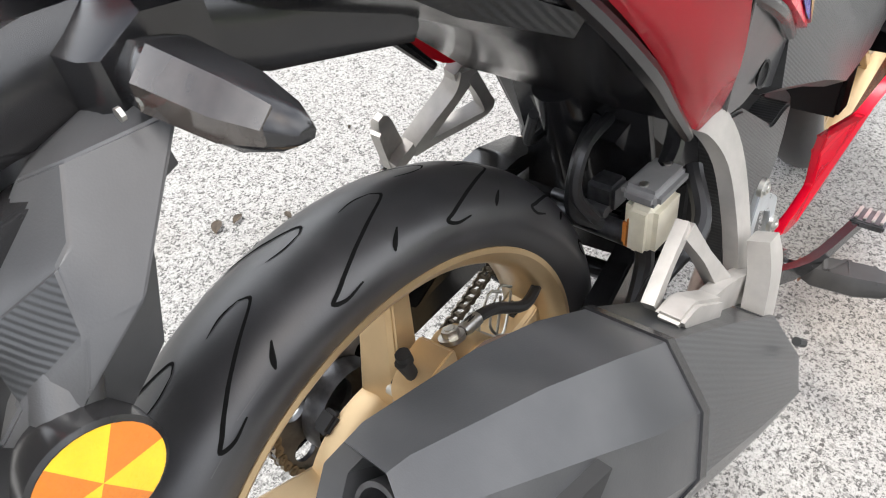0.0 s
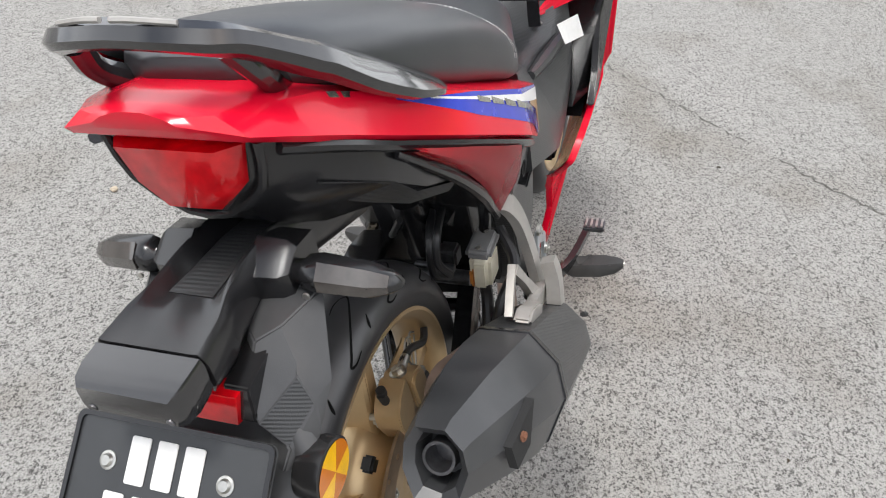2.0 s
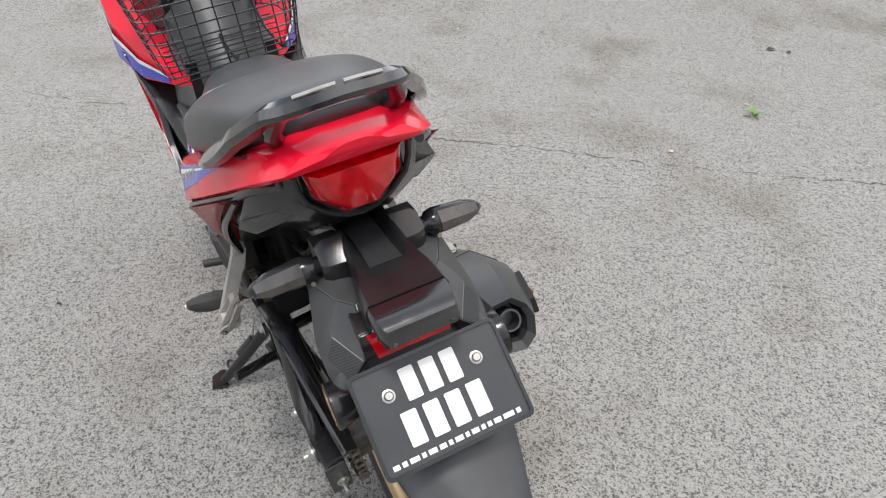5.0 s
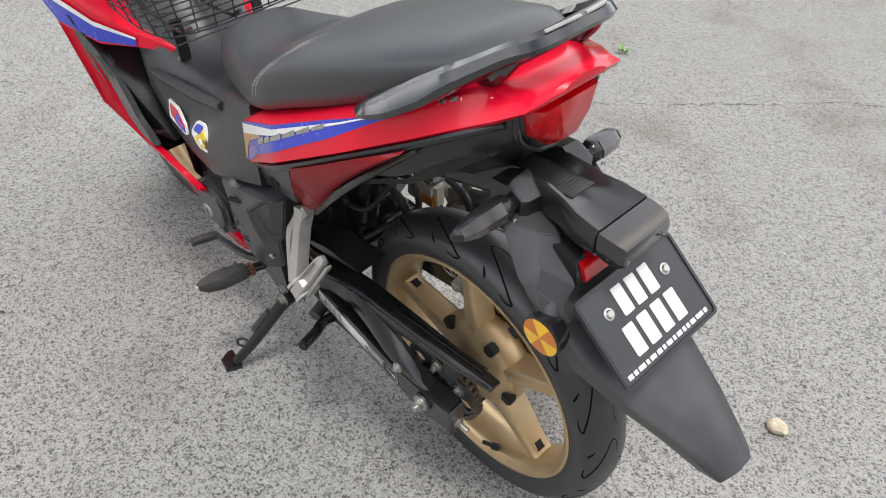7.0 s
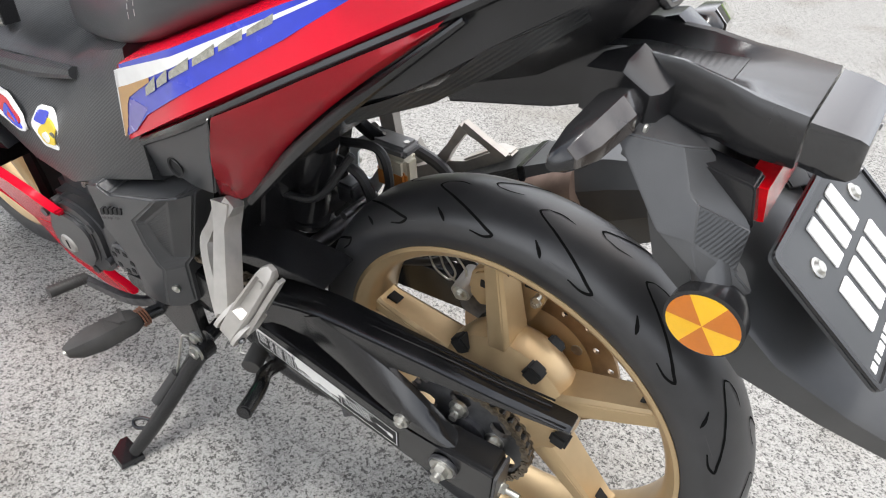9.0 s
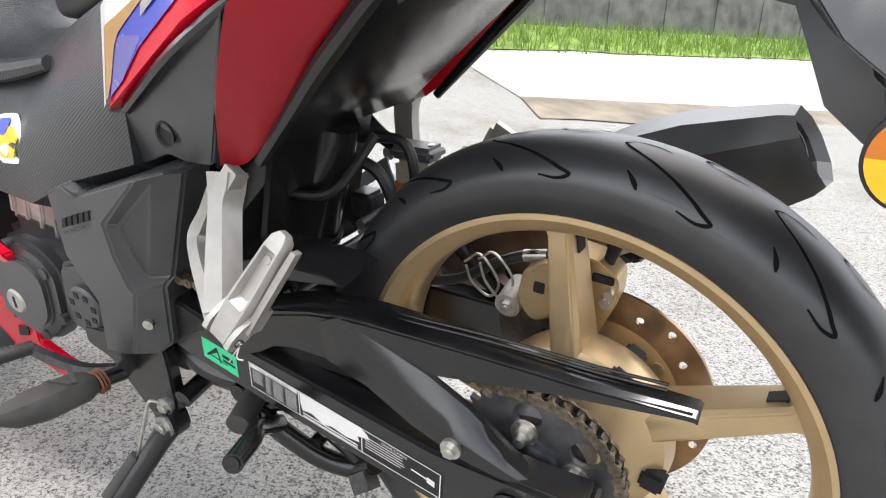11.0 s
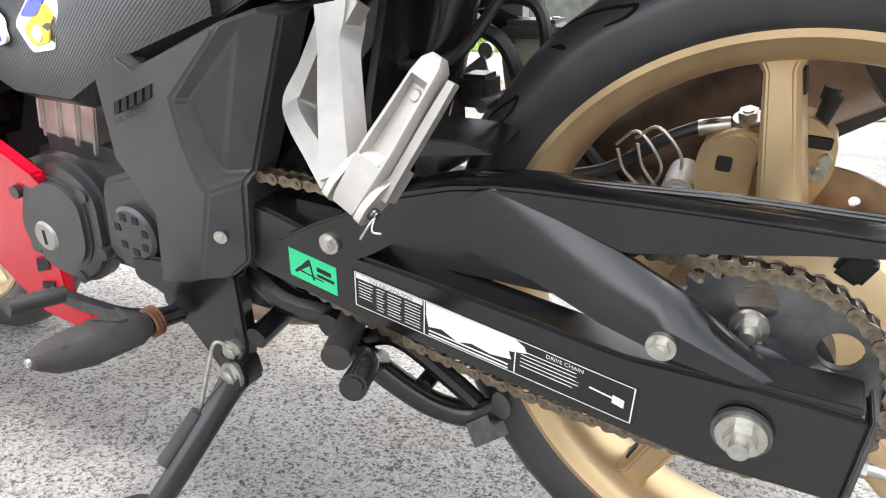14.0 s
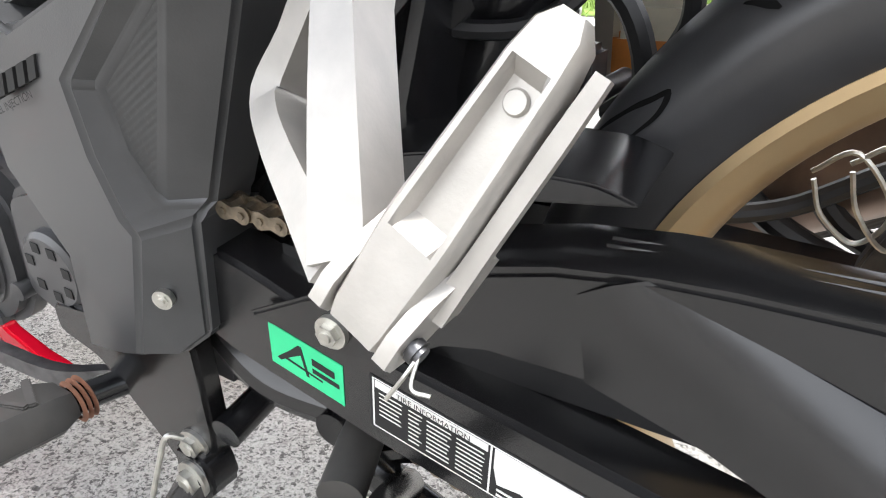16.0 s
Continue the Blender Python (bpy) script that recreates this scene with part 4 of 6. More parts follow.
xs = []
for (a, *_), (b, *_) in zip(SEAT, SEAT[1:]):
    xs += [a + (b - a) * k / 4 for k in range(4)]
xs.append(SEAT[-1][0])
bm = loft([[seat_point(x, 2 * math.pi * k / 36) for k in range(36)] for x in xs])
for _ in range(3):
    bmesh.ops.smooth_vert(bm, verts=[v for v in bm.verts], factor=0.35, use_axis_x=True, use_axis_y=True, use_axis_z=True)
seat = part("seat", bm, VINYL, bike, "stepped black vinyl dual seat with grey stitching", 60)
for d in (0.0, 0.014):
    line = [seat_point(0.345 - d - 0.14 * math.sin(a) ** 2, a, -0.0015) for a in np.linspace(0.02, math.pi - 0.02, 41)]
    bms = []
    for p, q in zip(line, line[1:]):
        n_st = max(1, int((q - p).length / 0.006))
        for k in range(n_st):
            bms.append(tube([p + (q - p) * ((k + 0.15) / n_st), p + (q - p) * ((k + 0.8) / n_st)], 0.0009, 4, 1))
    part("stitching", join(*bms), THREAD, seat)

# ---- tunnel, side covers and frame ----
TUN = [(0.40, 0.150, 0.528, 0.115, 0.70, 0.690), (0.50, 0.160, 0.498, 0.10, 0.668, 0.675), (0.60, 0.157, 0.456, 0.085, 0.625, 0.645), (0.70, 0.152, 0.458, 0.080, 0.615, 0.635), (0.78, 0.148, 0.485, 0.085, 0.628, 0.655), (0.86, 0.140, 0.545, 0.095, 0.675, 0.715), (0.95, 0.11, 0.64, 0.08, 0.77, 0.82)]
rings = []
for x, w, lo, wt, zs, top in TUN:
    rings.append(mirror_ring([(x, w - 0.02, lo), (x, w, lo + 0.012), (x, w - 0.004, lo + (zs - lo) * 0.45), (x, wt + 0.018, zs - 0.01), (x, wt, zs), (x, wt * 0.45, top)]))
tunnel = part("centre_cover", bev(loft(rings), 0.005, 2, 18), CARBON, bike, "black weave-textured centre tunnel cover")
both("tunnel_ridge", lambda: tube([(0.56, 0.118, 0.618), (0.66, 0.120, 0.603), (0.77, 0.128, 0.598), (0.83, 0.137, 0.600)], [0.008, 0.013, 0.012, 0.006], 8), CARBON, tunnel)
both("flank_cover", lambda: plate(rounded([(0.550, 0.512), (0.43, 0.582), (0.40, 0.592), (0.26, 0.668), (0.208, 0.688), (0.252, 0.625), (0.302, 0.550), (0.335, 0.548), (0.362, 0.553), (0.485, 0.505)], 0.005, 2), 0.10, lambda x, z: 0.140 + 0.30 * max(0, z - 0.555) * min(1, max(0.3, (0.52 - x) / 0.2)), 0.004), GREYBLACK, None, "dark grey flank cover")
# a black disc paints the shade of a round recess
both("flank_recess_shade", lambda: lathe([(0.0, 0.147), (0.010, 0.147), (0.0125, 0.150), (0.010, 0.1495)], (0.345, 0, 0.575), steps=20), VOID)
COVER = [(0.557, 0.452), (0.535, 0.452), (0.505, 0.445), (0.41, 0.507), (0.370, 0.515), (0.387, 0.484), (0.407, 0.402), (0.417, 0.372), (0.424, 0.352), (0.428, 0.300), (0.455, 0.262), (0.521, 0.240), (0.547, 0.243), (0.525, 0.339), (0.549, 0.381)]


def faceted_cover():
    """The cover over the pivot: a broad face, a sunken weave facet and a stepped lower block."""
    at = dict(a=(0.535, 0.130, 0.463), b=(0.5185, 0.127, 0.453), c=(0.405, 0.137, 0.505), d=(0.373, 0.130, 0.517), e=(0.368, 0.108, 0.511), f=(0.416, 0.104, 0.374), f2=(0.421, 0.113, 0.366), g=(0.428, 0.113, 0.285), g2=(0.452, 0.116, 0.262), hh=(0.476, 0.129, 0.260), h=(0.5025, 0.124, 0.246), i=(0.543, 0.119, 0.233), j=(0.527, 0.125, 0.316), k=(0.5705, 0.121, 0.362), l=(0.5755, 0.120, 0.440), p=(0.414, 0.139, 0.493), q=(0.467, 0.137, 0.438), r=(0.461, 0.137, 0.401), s=(0.451, 0.135, 0.366), s2=(0.446, 0.133, 0.357), u=(0.398, 0.126, 0.494), v=(0.438, 0.119, 0.373), q2=(0.455, 0.126, 0.436), r2=(0.450, 0.126, 0.402), mid=(0.5, 0.131, 0.38), low=(0.50, 0.131, 0.30))
    bm = bmesh.new()
    vs = {n: bm.verts.new(p) for n, p in at.items()}
    for names, kind in (("l a b mid k", 0), ("b q r s mid", 0), ("b c p q", 0), ("k mid j", 0), ("mid s s2 low j", 0), ("low s2 hh h", 0), ("j low h i", 0), ("c d u p", 0), ("p u q2 q", 0), ("q q2 r2 r", 0), ("r r2 v s", 0), ("u v r2 q2", 1), ("d e f v u", 0), ("v f f2 s2 s", 0), ("s2 f2 g g2 hh", 0)):
        bm.faces.new([vs[n] for n in names.split()]).material_index = kind
    rim_loop = [vs[n] for n in "l a b c d e f f2 g g2 hh h i j k".split()]
    back = [bm.verts.new((v.co.x, 0.07, v.co.z)) for v in rim_loop]
    for n in range(len(rim_loop)):
        o = (n + 1) % len(rim_loop)
        bm.faces.new((rim_loop[n], rim_loop[o], back[o], back[n]))
    bm.faces.new(back)
    bmesh.ops.recalc_face_normals(bm, faces=bm.faces)
    return bev(bm, 0.003, 3, 14)


cover = part("pivot_cover", faceted_cover(), [GREYBLACK, CARBON], bike, "faceted grey-black plastic pivot cover", 30)
cu = bpy.data.curves.new("lettering", "FONT")
cu.body, cu.size = "FUEL INJECTION", 0.0062
letters = bpy.data.objects.new("lettering", cu)
me = bpy.data.meshes.new_from_object(letters)
bpy.data.objects.remove(letters)
for vert in me.vertices:
    vert.co = (0.541 - 0.90 * vert.co.x + 0.25 * vert.co.y, 0.1335, 0.404 + 0.42 * vert.co.x + 0.95 * vert.co.y)
me.materials.append(VOID)
new("lettering", me).parent = cover
part("cover_mark", join(*[plate([(0.541 - 0.0105 * k, 0.412 + 0.0049 * k), (0.534 - 0.0105 * k, 0.4153 + 0.0049 * k), (0.531 - 0.0105 * k, 0.4273 + 0.0049 * k), (0.538 - 0.0105 * k, 0.424 + 0.0049 * k)], 0.128, 0.1338, 0) for k in range(5)]), VOID, cover, "moulded maker's mark reduced to plain bars")
part("cover_bolt", bolt((0.447, 0.1235, 0.312), (-0.3, 1, 0), 0.0042, 0.003), STEEL, cover)
part("pivot_cover", mirrored(plate(rounded(COVER, 0.006, 2), 0.06, 0.118, 0.006)), CARBON, bike, "weave-textured black pivot cover")
# added black block that stands in for the dark space behind the covers
part("dark_filler_box", box(0.40, 0.56, -0.085, 0.085, 0.30, 0.60, 0.01), VOID, bike)
part("airbox", loft([mirror_ring([(x, w * 0.7, a), (x, w, a + 0.03), (x, w * 0.9, b)]) for x, w, a, b in ((0.30, 0.06, 0.50, 0.58), (0.36, 0.085, 0.43, 0.60), (0.44, 0.09, 0.36, 0.60))]), BLACK, bike)
part("rear_frame_tube", tube([(0.42, 0.075, 0.46), (0.32, 0.085, 0.555), (0.20, 0.09, 0.66), (0.05, 0.08, 0.76)], 0.012, 10), ARM, bike)
part("rear_frame_tube", tube([(0.42, -0.075, 0.46), (0.32, -0.085, 0.555), (0.20, -0.09, 0.66), (0.05, -0.08, 0.76)], 0.012, 10), ARM, bike)
part("inner_mudguard", loft([[(x, y, z) for y in (-0.075, -0.04, 0.04, 0.075)] + [(x - 0.01, y, z + 0.008) for y in (0.075, 0.04, -0.04, -0.075)] for x, z in ((0.330, 0.40), (0.330, 0.45), (0.315, 0.50), (0.30, 0.55))]), BLACK, bike)
shock = part("shock_absorber", join(tube([(0.275, 0.005, 0.56), (0.318, 0.005, 0.44)], 0.025, 20, 1), tube([(0.316, 0.005, 0.445), (0.335, 0.005, 0.385)], 0.021, 20, 1), tube([(0.318, 0.005, 0.438), (0.321, 0.005, 0.430)], 0.029, 20, 1)), BLACK, bike, "black rear shock absorber")
part("shock_label", tube([(0.319, 0.005, 0.4335), (0.323, 0.005, 0.4215)], 0.0227, 20, 1), WHITE, shock)
part("shock_label", tube([(0.3205, 0.005, 0.430), (0.3220, 0.005, 0.4245)], 0.0231, 20, 1), RED, shock, "small red and white maker label")
part("shock_mount", join(rod((0.335, -0.03, 0.375), (0.335, 0.035, 0.375), 0.013, 16), bolt((0.335, 0.036, 0.375), (0, 1, 0), 0.008, 0.007)), IRON, shock)
for pts, r in (([(0.30, -0.02, 0.52), (0.255, -0.03, 0.50), (0.24, -0.035, 0.455), (0.265, -0.05, 0.43)], 0.007), ([(0.29, -0.04, 0.53), (0.235, -0.05, 0.53), (0.222, -0.05, 0.49), (0.24, -0.06, 0.455)], 0.006), ([(0.35, 0.05, 0.50), (0.30, 0.04, 0.49), (0.26, 0.03, 0.50), (0.23, 0.0, 0.55)], 0.005)):
    part("hose", tube(pts, r, 8), HOSE, bike, "black rubber hose")
part("frame_clamp", join(box(0.27, 0.30, -0.06, -0.03, 0.44, 0.47, 0.004), rod((0.26, -0.06, 0.45), (0.26, 0.0, 0.45), 0.006), rod((0.30, -0.07, 0.40), (0.30, 0.03, 0.40), 0.012)), IRON, bike)

# ---- brake fluid reservoir ----
res = part("fluid_reservoir", box(0.230, 0.284, -0.122, -0.091, 0.437, 0.493, 0.008, 3), CREAM, bike, "cloudy plastic brake fluid reservoir, stained orange below")
part("fluid", box(0.232, 0.282, -0.1, -0.0900, 0.440, 0.470, 0.004), FLUID, res, "orange-brown brake fluid")
part("reservoir_lid", box(0.227, 0.287, -0.125, -0.088, 0.493, 0.510, 0.006, 3), LID, res, "grey screwed lid")
for x in (0.237, 0.277):
    part("lid_screw", rod((x, -0.1065, 0.509), (x, -0.1065, 0.5115), 0.004, 10), STEEL, res)
part("reservoir_hose", tube([(0.245, -0.108, 0.448), (0.240, -0.112, 0.42), (0.21, -0.118, 0.385), (0.17, -0.115, 0.35), (0.10, -0.105, 0.325)], 0.009, 10), HOSE, bike)
part("reservoir_stay", tube([(0.27, -0.105, 0.50), (0.30, -0.10, 0.515), (0.33, -0.09, 0.55)], 0.009, 8), BLACK, bike)
part("brake_hose_loop", tube([(0.30, -0.12, 0.50), (0.26, -0.15, 0.47), (0.20, -0.145, 0.45), (0.165, -0.135, 0.39), (0.13, -0.125, 0.35), (0.06, -0.12, 0.33)], 0.0085, 10), HOSE, bike)

# ---- passenger peg brackets ----
def bar(points, w, d, out=(0, 1, 0), bevel=0.003):
    """A rectangular bar along points; w across, d in the direction out."""
    line = smooth_path(points, 4)
    rings = []
    o = Vector(out).normalized()
    for i, p in enumerate(line):
        t = (line[min(i + 1, len(line) - 1)] - line[max(i - 1, 0)]).normalized()
        s = t.cross(o).normalized()
        q = s.cross(t).normalized()
        ww = w if isinstance(w, (int, float)) else float(np.interp(i / (len(line) - 1), np.linspace(0, 1, len(w)), w))
        rings.append([p + s * a * ww / 2 + q * b * d / 2 for a, b in ((-1, -1), (1, -1), (1, 1), (-1, 1))])
    return bev(loft(rings), bevel)


br = part("passenger_bracket", bar([(0.320, 0.102, 0.519), (0.317, 0.108, 0.505), (0.312, 0.118, 0.490), (0.296, 0.142, 0.460), (0.279, 0.166, 0.430), (0.274, 0.174, 0.421)], (0.030, 0.026, 0.020, 0.023, 0.025, 0.024), 0.023, (0.2, 1, 0.5), 0.005), SILVER, bike, "cast aluminium passenger peg bracket")
part("bracket_strut", bar([(0.327, 0.103, 0.506), (0.345, 0.106, 0.470), (0.355, 0.112, 0.447), (0.340, 0.128, 0.437), (0.306, 0.154, 0.428), (0.278, 0.174, 0.420)], (0.015, 0.014, 0.018, 0.016, 0.017, 0.020), 0.019, (0.2, 1, 0.5), 0.005), SILVER, br)
part("bracket_web", bar([(0.318, 0.104, 0.520), (0.302, 0.108, 0.514)], 0.018, 0.016, (0.2, 1, 0.5), 0.004), SILVER, br)
PEG0, PEGD = Vector((0.260, 0.186, 0.415)), Vector((-0.045, -0.043, 0.097)).normalized()
PEGS = PEGD.cross(Vector((0.0, 0.90, 0.42))).normalized()
PEGO = PEGS.cross(PEGD)


def on_peg(s, a, o=0.0):
    """A place on the folded peg: s along it, a across, o outwards."""
    return PEG0 + PEGD * s + PEGS * a + PEGO * o


def passenger_peg():
    rings = []
    for s, w, h in ((-0.006, 0.024, 0.016), (0.0, 0.027, 0.018), (0.020, 0.029, 0.019), (0.030, 0.030, 0.019), (0.036, 0.030, 0.019), (0.085, 0.024, 0.016), (0.090, 0.0235, 0.016), (0.101, 0.020, 0.013), (0.107, 0.010, 0.008)):
        sunk = 0.1 if 0.032 < s < 0.088 else 0.97
        rings.append([on_peg(s, a * w * 0.43, b * h / 2) for a, b in ((-1, -1), (1, -1), (1, 0.7), (0.85, 1), (0.68, 1), (0.55, sunk), (-0.55, sunk), (-0.68, 1), (-0.85, 1), (-1, 0.7))])
    return bev(loft(rings), 0.0012, 2, 40)


peg = part("passenger_peg", passenger_peg(), SILVER, br, "folded aluminium passenger footpeg")
part("peg_rim", bar([on_peg(s, 0.0165 - s * 0.02, -0.006) for s in (0.012, 0.04, 0.075, 0.098)], (0.007, 0.006, 0.006, 0.005), 0.012), SILVER, peg)
part("peg_boss", moved(lathe([(0.0, 0.0012), (0.0035, 0.0012), (0.0042, 0.0)], (0, 0, 0), "z", 16), Matrix.Translation(on_peg(0.079, 0, 0.0012)) @ PEGO.to_track_quat("Z", "Y").to_matrix().to_4x4()), SILVER, peg)
for a, h in ((-0.0175, 0.021), (0.0170, 0.018)):
    lug = [on_peg(s, a, o) for s, o in ((-0.006, 0.010), (-0.009, 0.003), (-0.004, -0.007), (0.012, -0.014), (0.028, -0.016), (0.032, -0.006), (0.018, 0.006), (0.004, 0.011))]
    part("peg_fork", bev(loft([lug, [p + PEGS * 0.0055 * (1 if a < 0 else -1) for p in lug]]), 0.0015), SILVER, br)
part("fork_bridge", bev(loft([[on_peg(s, a, o) for s, o in ((0.010, -0.022), (0.034, -0.022), (0.036, -0.009), (0.010, -0.011))] for a in (-0.0175, 0.017)]), 0.003), SILVER, br)
part("peg_pin", join(rod(on_peg(0.002, -0.019, 0.002), on_peg(0.002, 0.022, 0.002), 0.0034), rod(on_peg(0.002, 0.018, 0.002), on_peg(0.002, 0.0205, 0.002), 0.0045)), IRON, br)
part("split_pin", tube([on_peg(0.002, 0.0215, 0.004), on_peg(-0.006, 0.022, 0.006), on_peg(-0.016, 0.021, 0.004)], 0.0008, 5), STEEL, br)
part("split_pin", tube([on_peg(0.002, 0.0215, 0.004), on_peg(-0.006, 0.026, 0.006), on_peg(-0.004, 0.032, 0.005)], 0.0008, 5), STEEL, br)

brr = part("passenger_bracket", bar([(0.268, -0.126, 0.567), (0.285, -0.134, 0.556), (0.300, -0.148, 0.52), (0.306, -0.162, 0.46), (0.302, -0.176, 0.395)], (0.022, 0.028, 0.026, 0.026, 0.030), 0.014, (0, -1, 0), 0.004), SILVER, bike, "cast aluminium passenger peg and muffler bracket")
part("bracket_strut", bar([(0.188, -0.165, 0.523), (0.160, -0.168, 0.508), (0.130, -0.172, 0.488)], (0.014, 0.010, 0.014), 0.010, (0, -1, 0)), SILVER, brr)
part("bracket_strut", bar([(0.186, -0.166, 0.520), (0.212, -0.172, 0.482), (0.250, -0.180, 0.425)], (0.014, 0.011, 0.020), 0.012, (0, -1, 0)), SILVER, brr)
part("bracket_foot", plate(rounded([(0.205, 0.455), (0.150, 0.492), (0.122, 0.492), (0.140, 0.462), (0.172, 0.438), (0.20, 0.432)], 0.006, 2), -0.200, -0.178, 0.003), SILVER, brr)
part("bracket_link", bar([(0.165, -0.186, 0.455), (0.230, -0.184, 0.432), (0.300, -0.180, 0.392)], (0.020, 0.026, 0.034), 0.014, (0, -1, 0), 0.004), SILVER, brr)
pegr = part("passenger_peg", bar([(0.300, -0.190, 0.452), (0.297, -0.198, 0.425), (0.283, -0.204, 0.385), (0.272, -0.206, 0.360)], (0.020, 0.030, 0.034, 0.028), 0.020, (0, -1, 0), 0.005), SILVER, brr, "folded aluminium passenger footpeg")
# black bar as the shade in the peg's slot
part("peg_slot_shade", bar([(0.258, -0.203, 0.398), (0.284, -0.207, 0.376)], 0.008, 0.022, (0, -1, 0), 0.001), VOID, pegr)
part("bracket_bolt", bolt((0.312, -0.190, 0.378), (0, -1, 0.2), 0.006, 0.005), STEEL, brr)
part("heel_plate", plate(rounded([(0.345, 0.468), (0.400, 0.430), (0.408, 0.345), (0.36, 0.345), (0.325, 0.40)], 0.006, 2), -0.168, -0.162, 0.001, holes=[rounded([(0.352, 0.44), (0.385, 0.42), (0.39, 0.375), (0.365, 0.375), (0.345, 0.405)], 0.005, 2)]), ALLOY, bike, "polished alloy heel guard")
for p in ((0.37, -0.169, 0.352), (0.395, -0.169, 0.40), (0.345, -0.168, 0.47)):
    part("heel_bolt", bolt(p, (0, -1, 0), 0.006, 0.005), STEEL, bike)

# ---- muffler ----
AX0, AXD = Vector((0.250, -0.203, 0.340)), Vector((-0.38, 0.027, 0.216)).normalized()
MV = Vector((0.494, 0, 0.869)).normalized()
MU = MV.cross(AXD).normalized()
if MU.y < 0:
    MU = -MU
SHAPE = [(0.65, 0.85), (-0.25, 0.9), (-0.8, 0.5), (-1.0, 0.0), (-0.78, -0.68), (-0.25, -1.0), (0.55, -0.9), (0.95, -0.2), (0.95, 0.4)]


def mring(s, hu, hv, du=0.0, dv=0.0, lean=0.0):
    c = AX0 + AXD * s + MU * du + MV * dv
    return [c + MU * hu * a + MV * hv * b + AXD * lean * b for a, b in SHAPE]


muf = part("muffler", bev(loft([mring(-0.022, 0.040, 0.045), mring(-0.012, 0.056, 0.062), mring(0.10, 0.062, 0.070), mring(0.232, 0.067, 0.074, 0, 0, -0.012)]), 0.004, 2, 15), CARBON, bike, "black weave-textured muffler heat shield")
part("muffler_band", bev(loft([mring(0.226, 0.0685, 0.0755, 0, 0, -0.012), mring(0.236, 0.0685, 0.0755, 0, 0, -0.012)]), 0.002), BLACK, muf)
cap = part("muffler_cap", bev(loft([mring(0.232, 0.0665, 0.0735, 0, 0, -0.012), mring(0.285, 0.0655, 0.0715), mring(0.345, 0.056, 0.064, 0.004, -0.003), mring(0.425, 0.037, 0.046, 0.012, -0.012), mring(0.437, 0.033, 0.040, 0.012, -0.013), mring(0.428, 0.024, 0.030, 0.012, -0.012), mring(0.395, 0.020, 0.026, 0.012, -0.010)]), 0.003, 2, 15), GREYBLACK, muf, "black plastic muffler end cap", 25)


def on_cap(s, a, up):
    """A place on the cap's outer cheek: s along the muffler, a outwards, up across."""
    return AX0 + AXD * s - MU * a + MV * up


oc = AX0 + AXD * 0.402 + MU * 0.012 - MV * 0.010
part("outlet_pipe", join(lathe([(0.0165, 0.0), (0.0165, 0.024), (0.0135, 0.024), (0.0135, -0.004), (0.0, -0.004)], (0, 0, 0), "z", 28)), IRON, muf, "sooty outlet pipe").matrix_basis = Matrix.Translation(oc) @ AXD.to_track_quat("Z", "Y").to_matrix().to_4x4()
# black slab on the cap's cheek, painting a shaded recess
part("cap_recess_shade", bev(loft([[on_cap(s, a + d, up) for s, a, up in ((0.335, 0.050, 0.030), (0.385, 0.043, -0.004), (0.372, 0.048, -0.030), (0.345, 0.052, -0.014))] for d in (-0.006, 0.003)]), 0.001), VOID, muf)
part("cap_bolt", bolt(on_cap(0.362, 0.0505, 0.000), -MU + AXD * 0.35, 0.0036, 0.003), RUST, muf)
# black stub in place of a shaded slot in the heat shield
part("shield_slot_shade", tube([AX0 + AXD * 0.000 - MU * 0.046 + MV * 0.046, AX0 + AXD * 0.020 - MU * 0.045 + MV * 0.050], 0.004, 8, 1), VOID, muf)
part("muffler_can", tube([AX0 + MU * 0.022 + AXD * 0.02, AX0 + MU * 0.022 + AXD * 0.30], 0.058, 28, 1), HEAT, bike, "heat-stained steel muffler can")
part("header_pipe", tube([AX0 + AXD * 0.03, (0.285, -0.19, 0.31), (0.34, -0.15, 0.26), (0.45, -0.09, 0.18), (0.62, -0.04, 0.15), (0.76, -0.02, 0.19), (0.80, 0.0, 0.28)], 0.019, 14), HEAT, bike, "brown heat-stained exhaust pipe")

# ---- plate holder, rear lamps ----
HOLD = ((0.05, 0.055, 0.690, 0.742, 0.010), (-0.04, 0.043, 0.705, 0.754, 0.014), (-0.09, 0.037, 0.722, 0.764, 0.015), (-0.135, 0.037, 0.716, 0.763, 0.013), (-0.165, 0.040, 0.714, 0.7575, 0.007), (-0.188, 0.047, 0.712, 0.754, 0.002), (-0.221, 0.0495, 0.713, 0.750, 0.001))
holder = part("plate_holder", bev(loft([mirror_ring([(x, w * 0.9, lo), (x, w, lo + 0.010), (x, w * 0.98, hi - 0.010), (x, w * 0.86, hi), (x, w * 0.74, hi - 0.001), (x, w * 0.55, hi - d), (x, w * 0.2, hi - d)]) for x, w, lo, hi, d in HOLD]), 0.002, 2, 25), BLACK, bike, "black plastic number plate holder and rear mudguard", 30)
part("holder_weave", loft([[(x, w * k, hi - d + 0.0006) for k in (-0.5, 0.5)] for x, w, lo, hi, d in HOLD[1:5]], False, False), CARBON, holder)
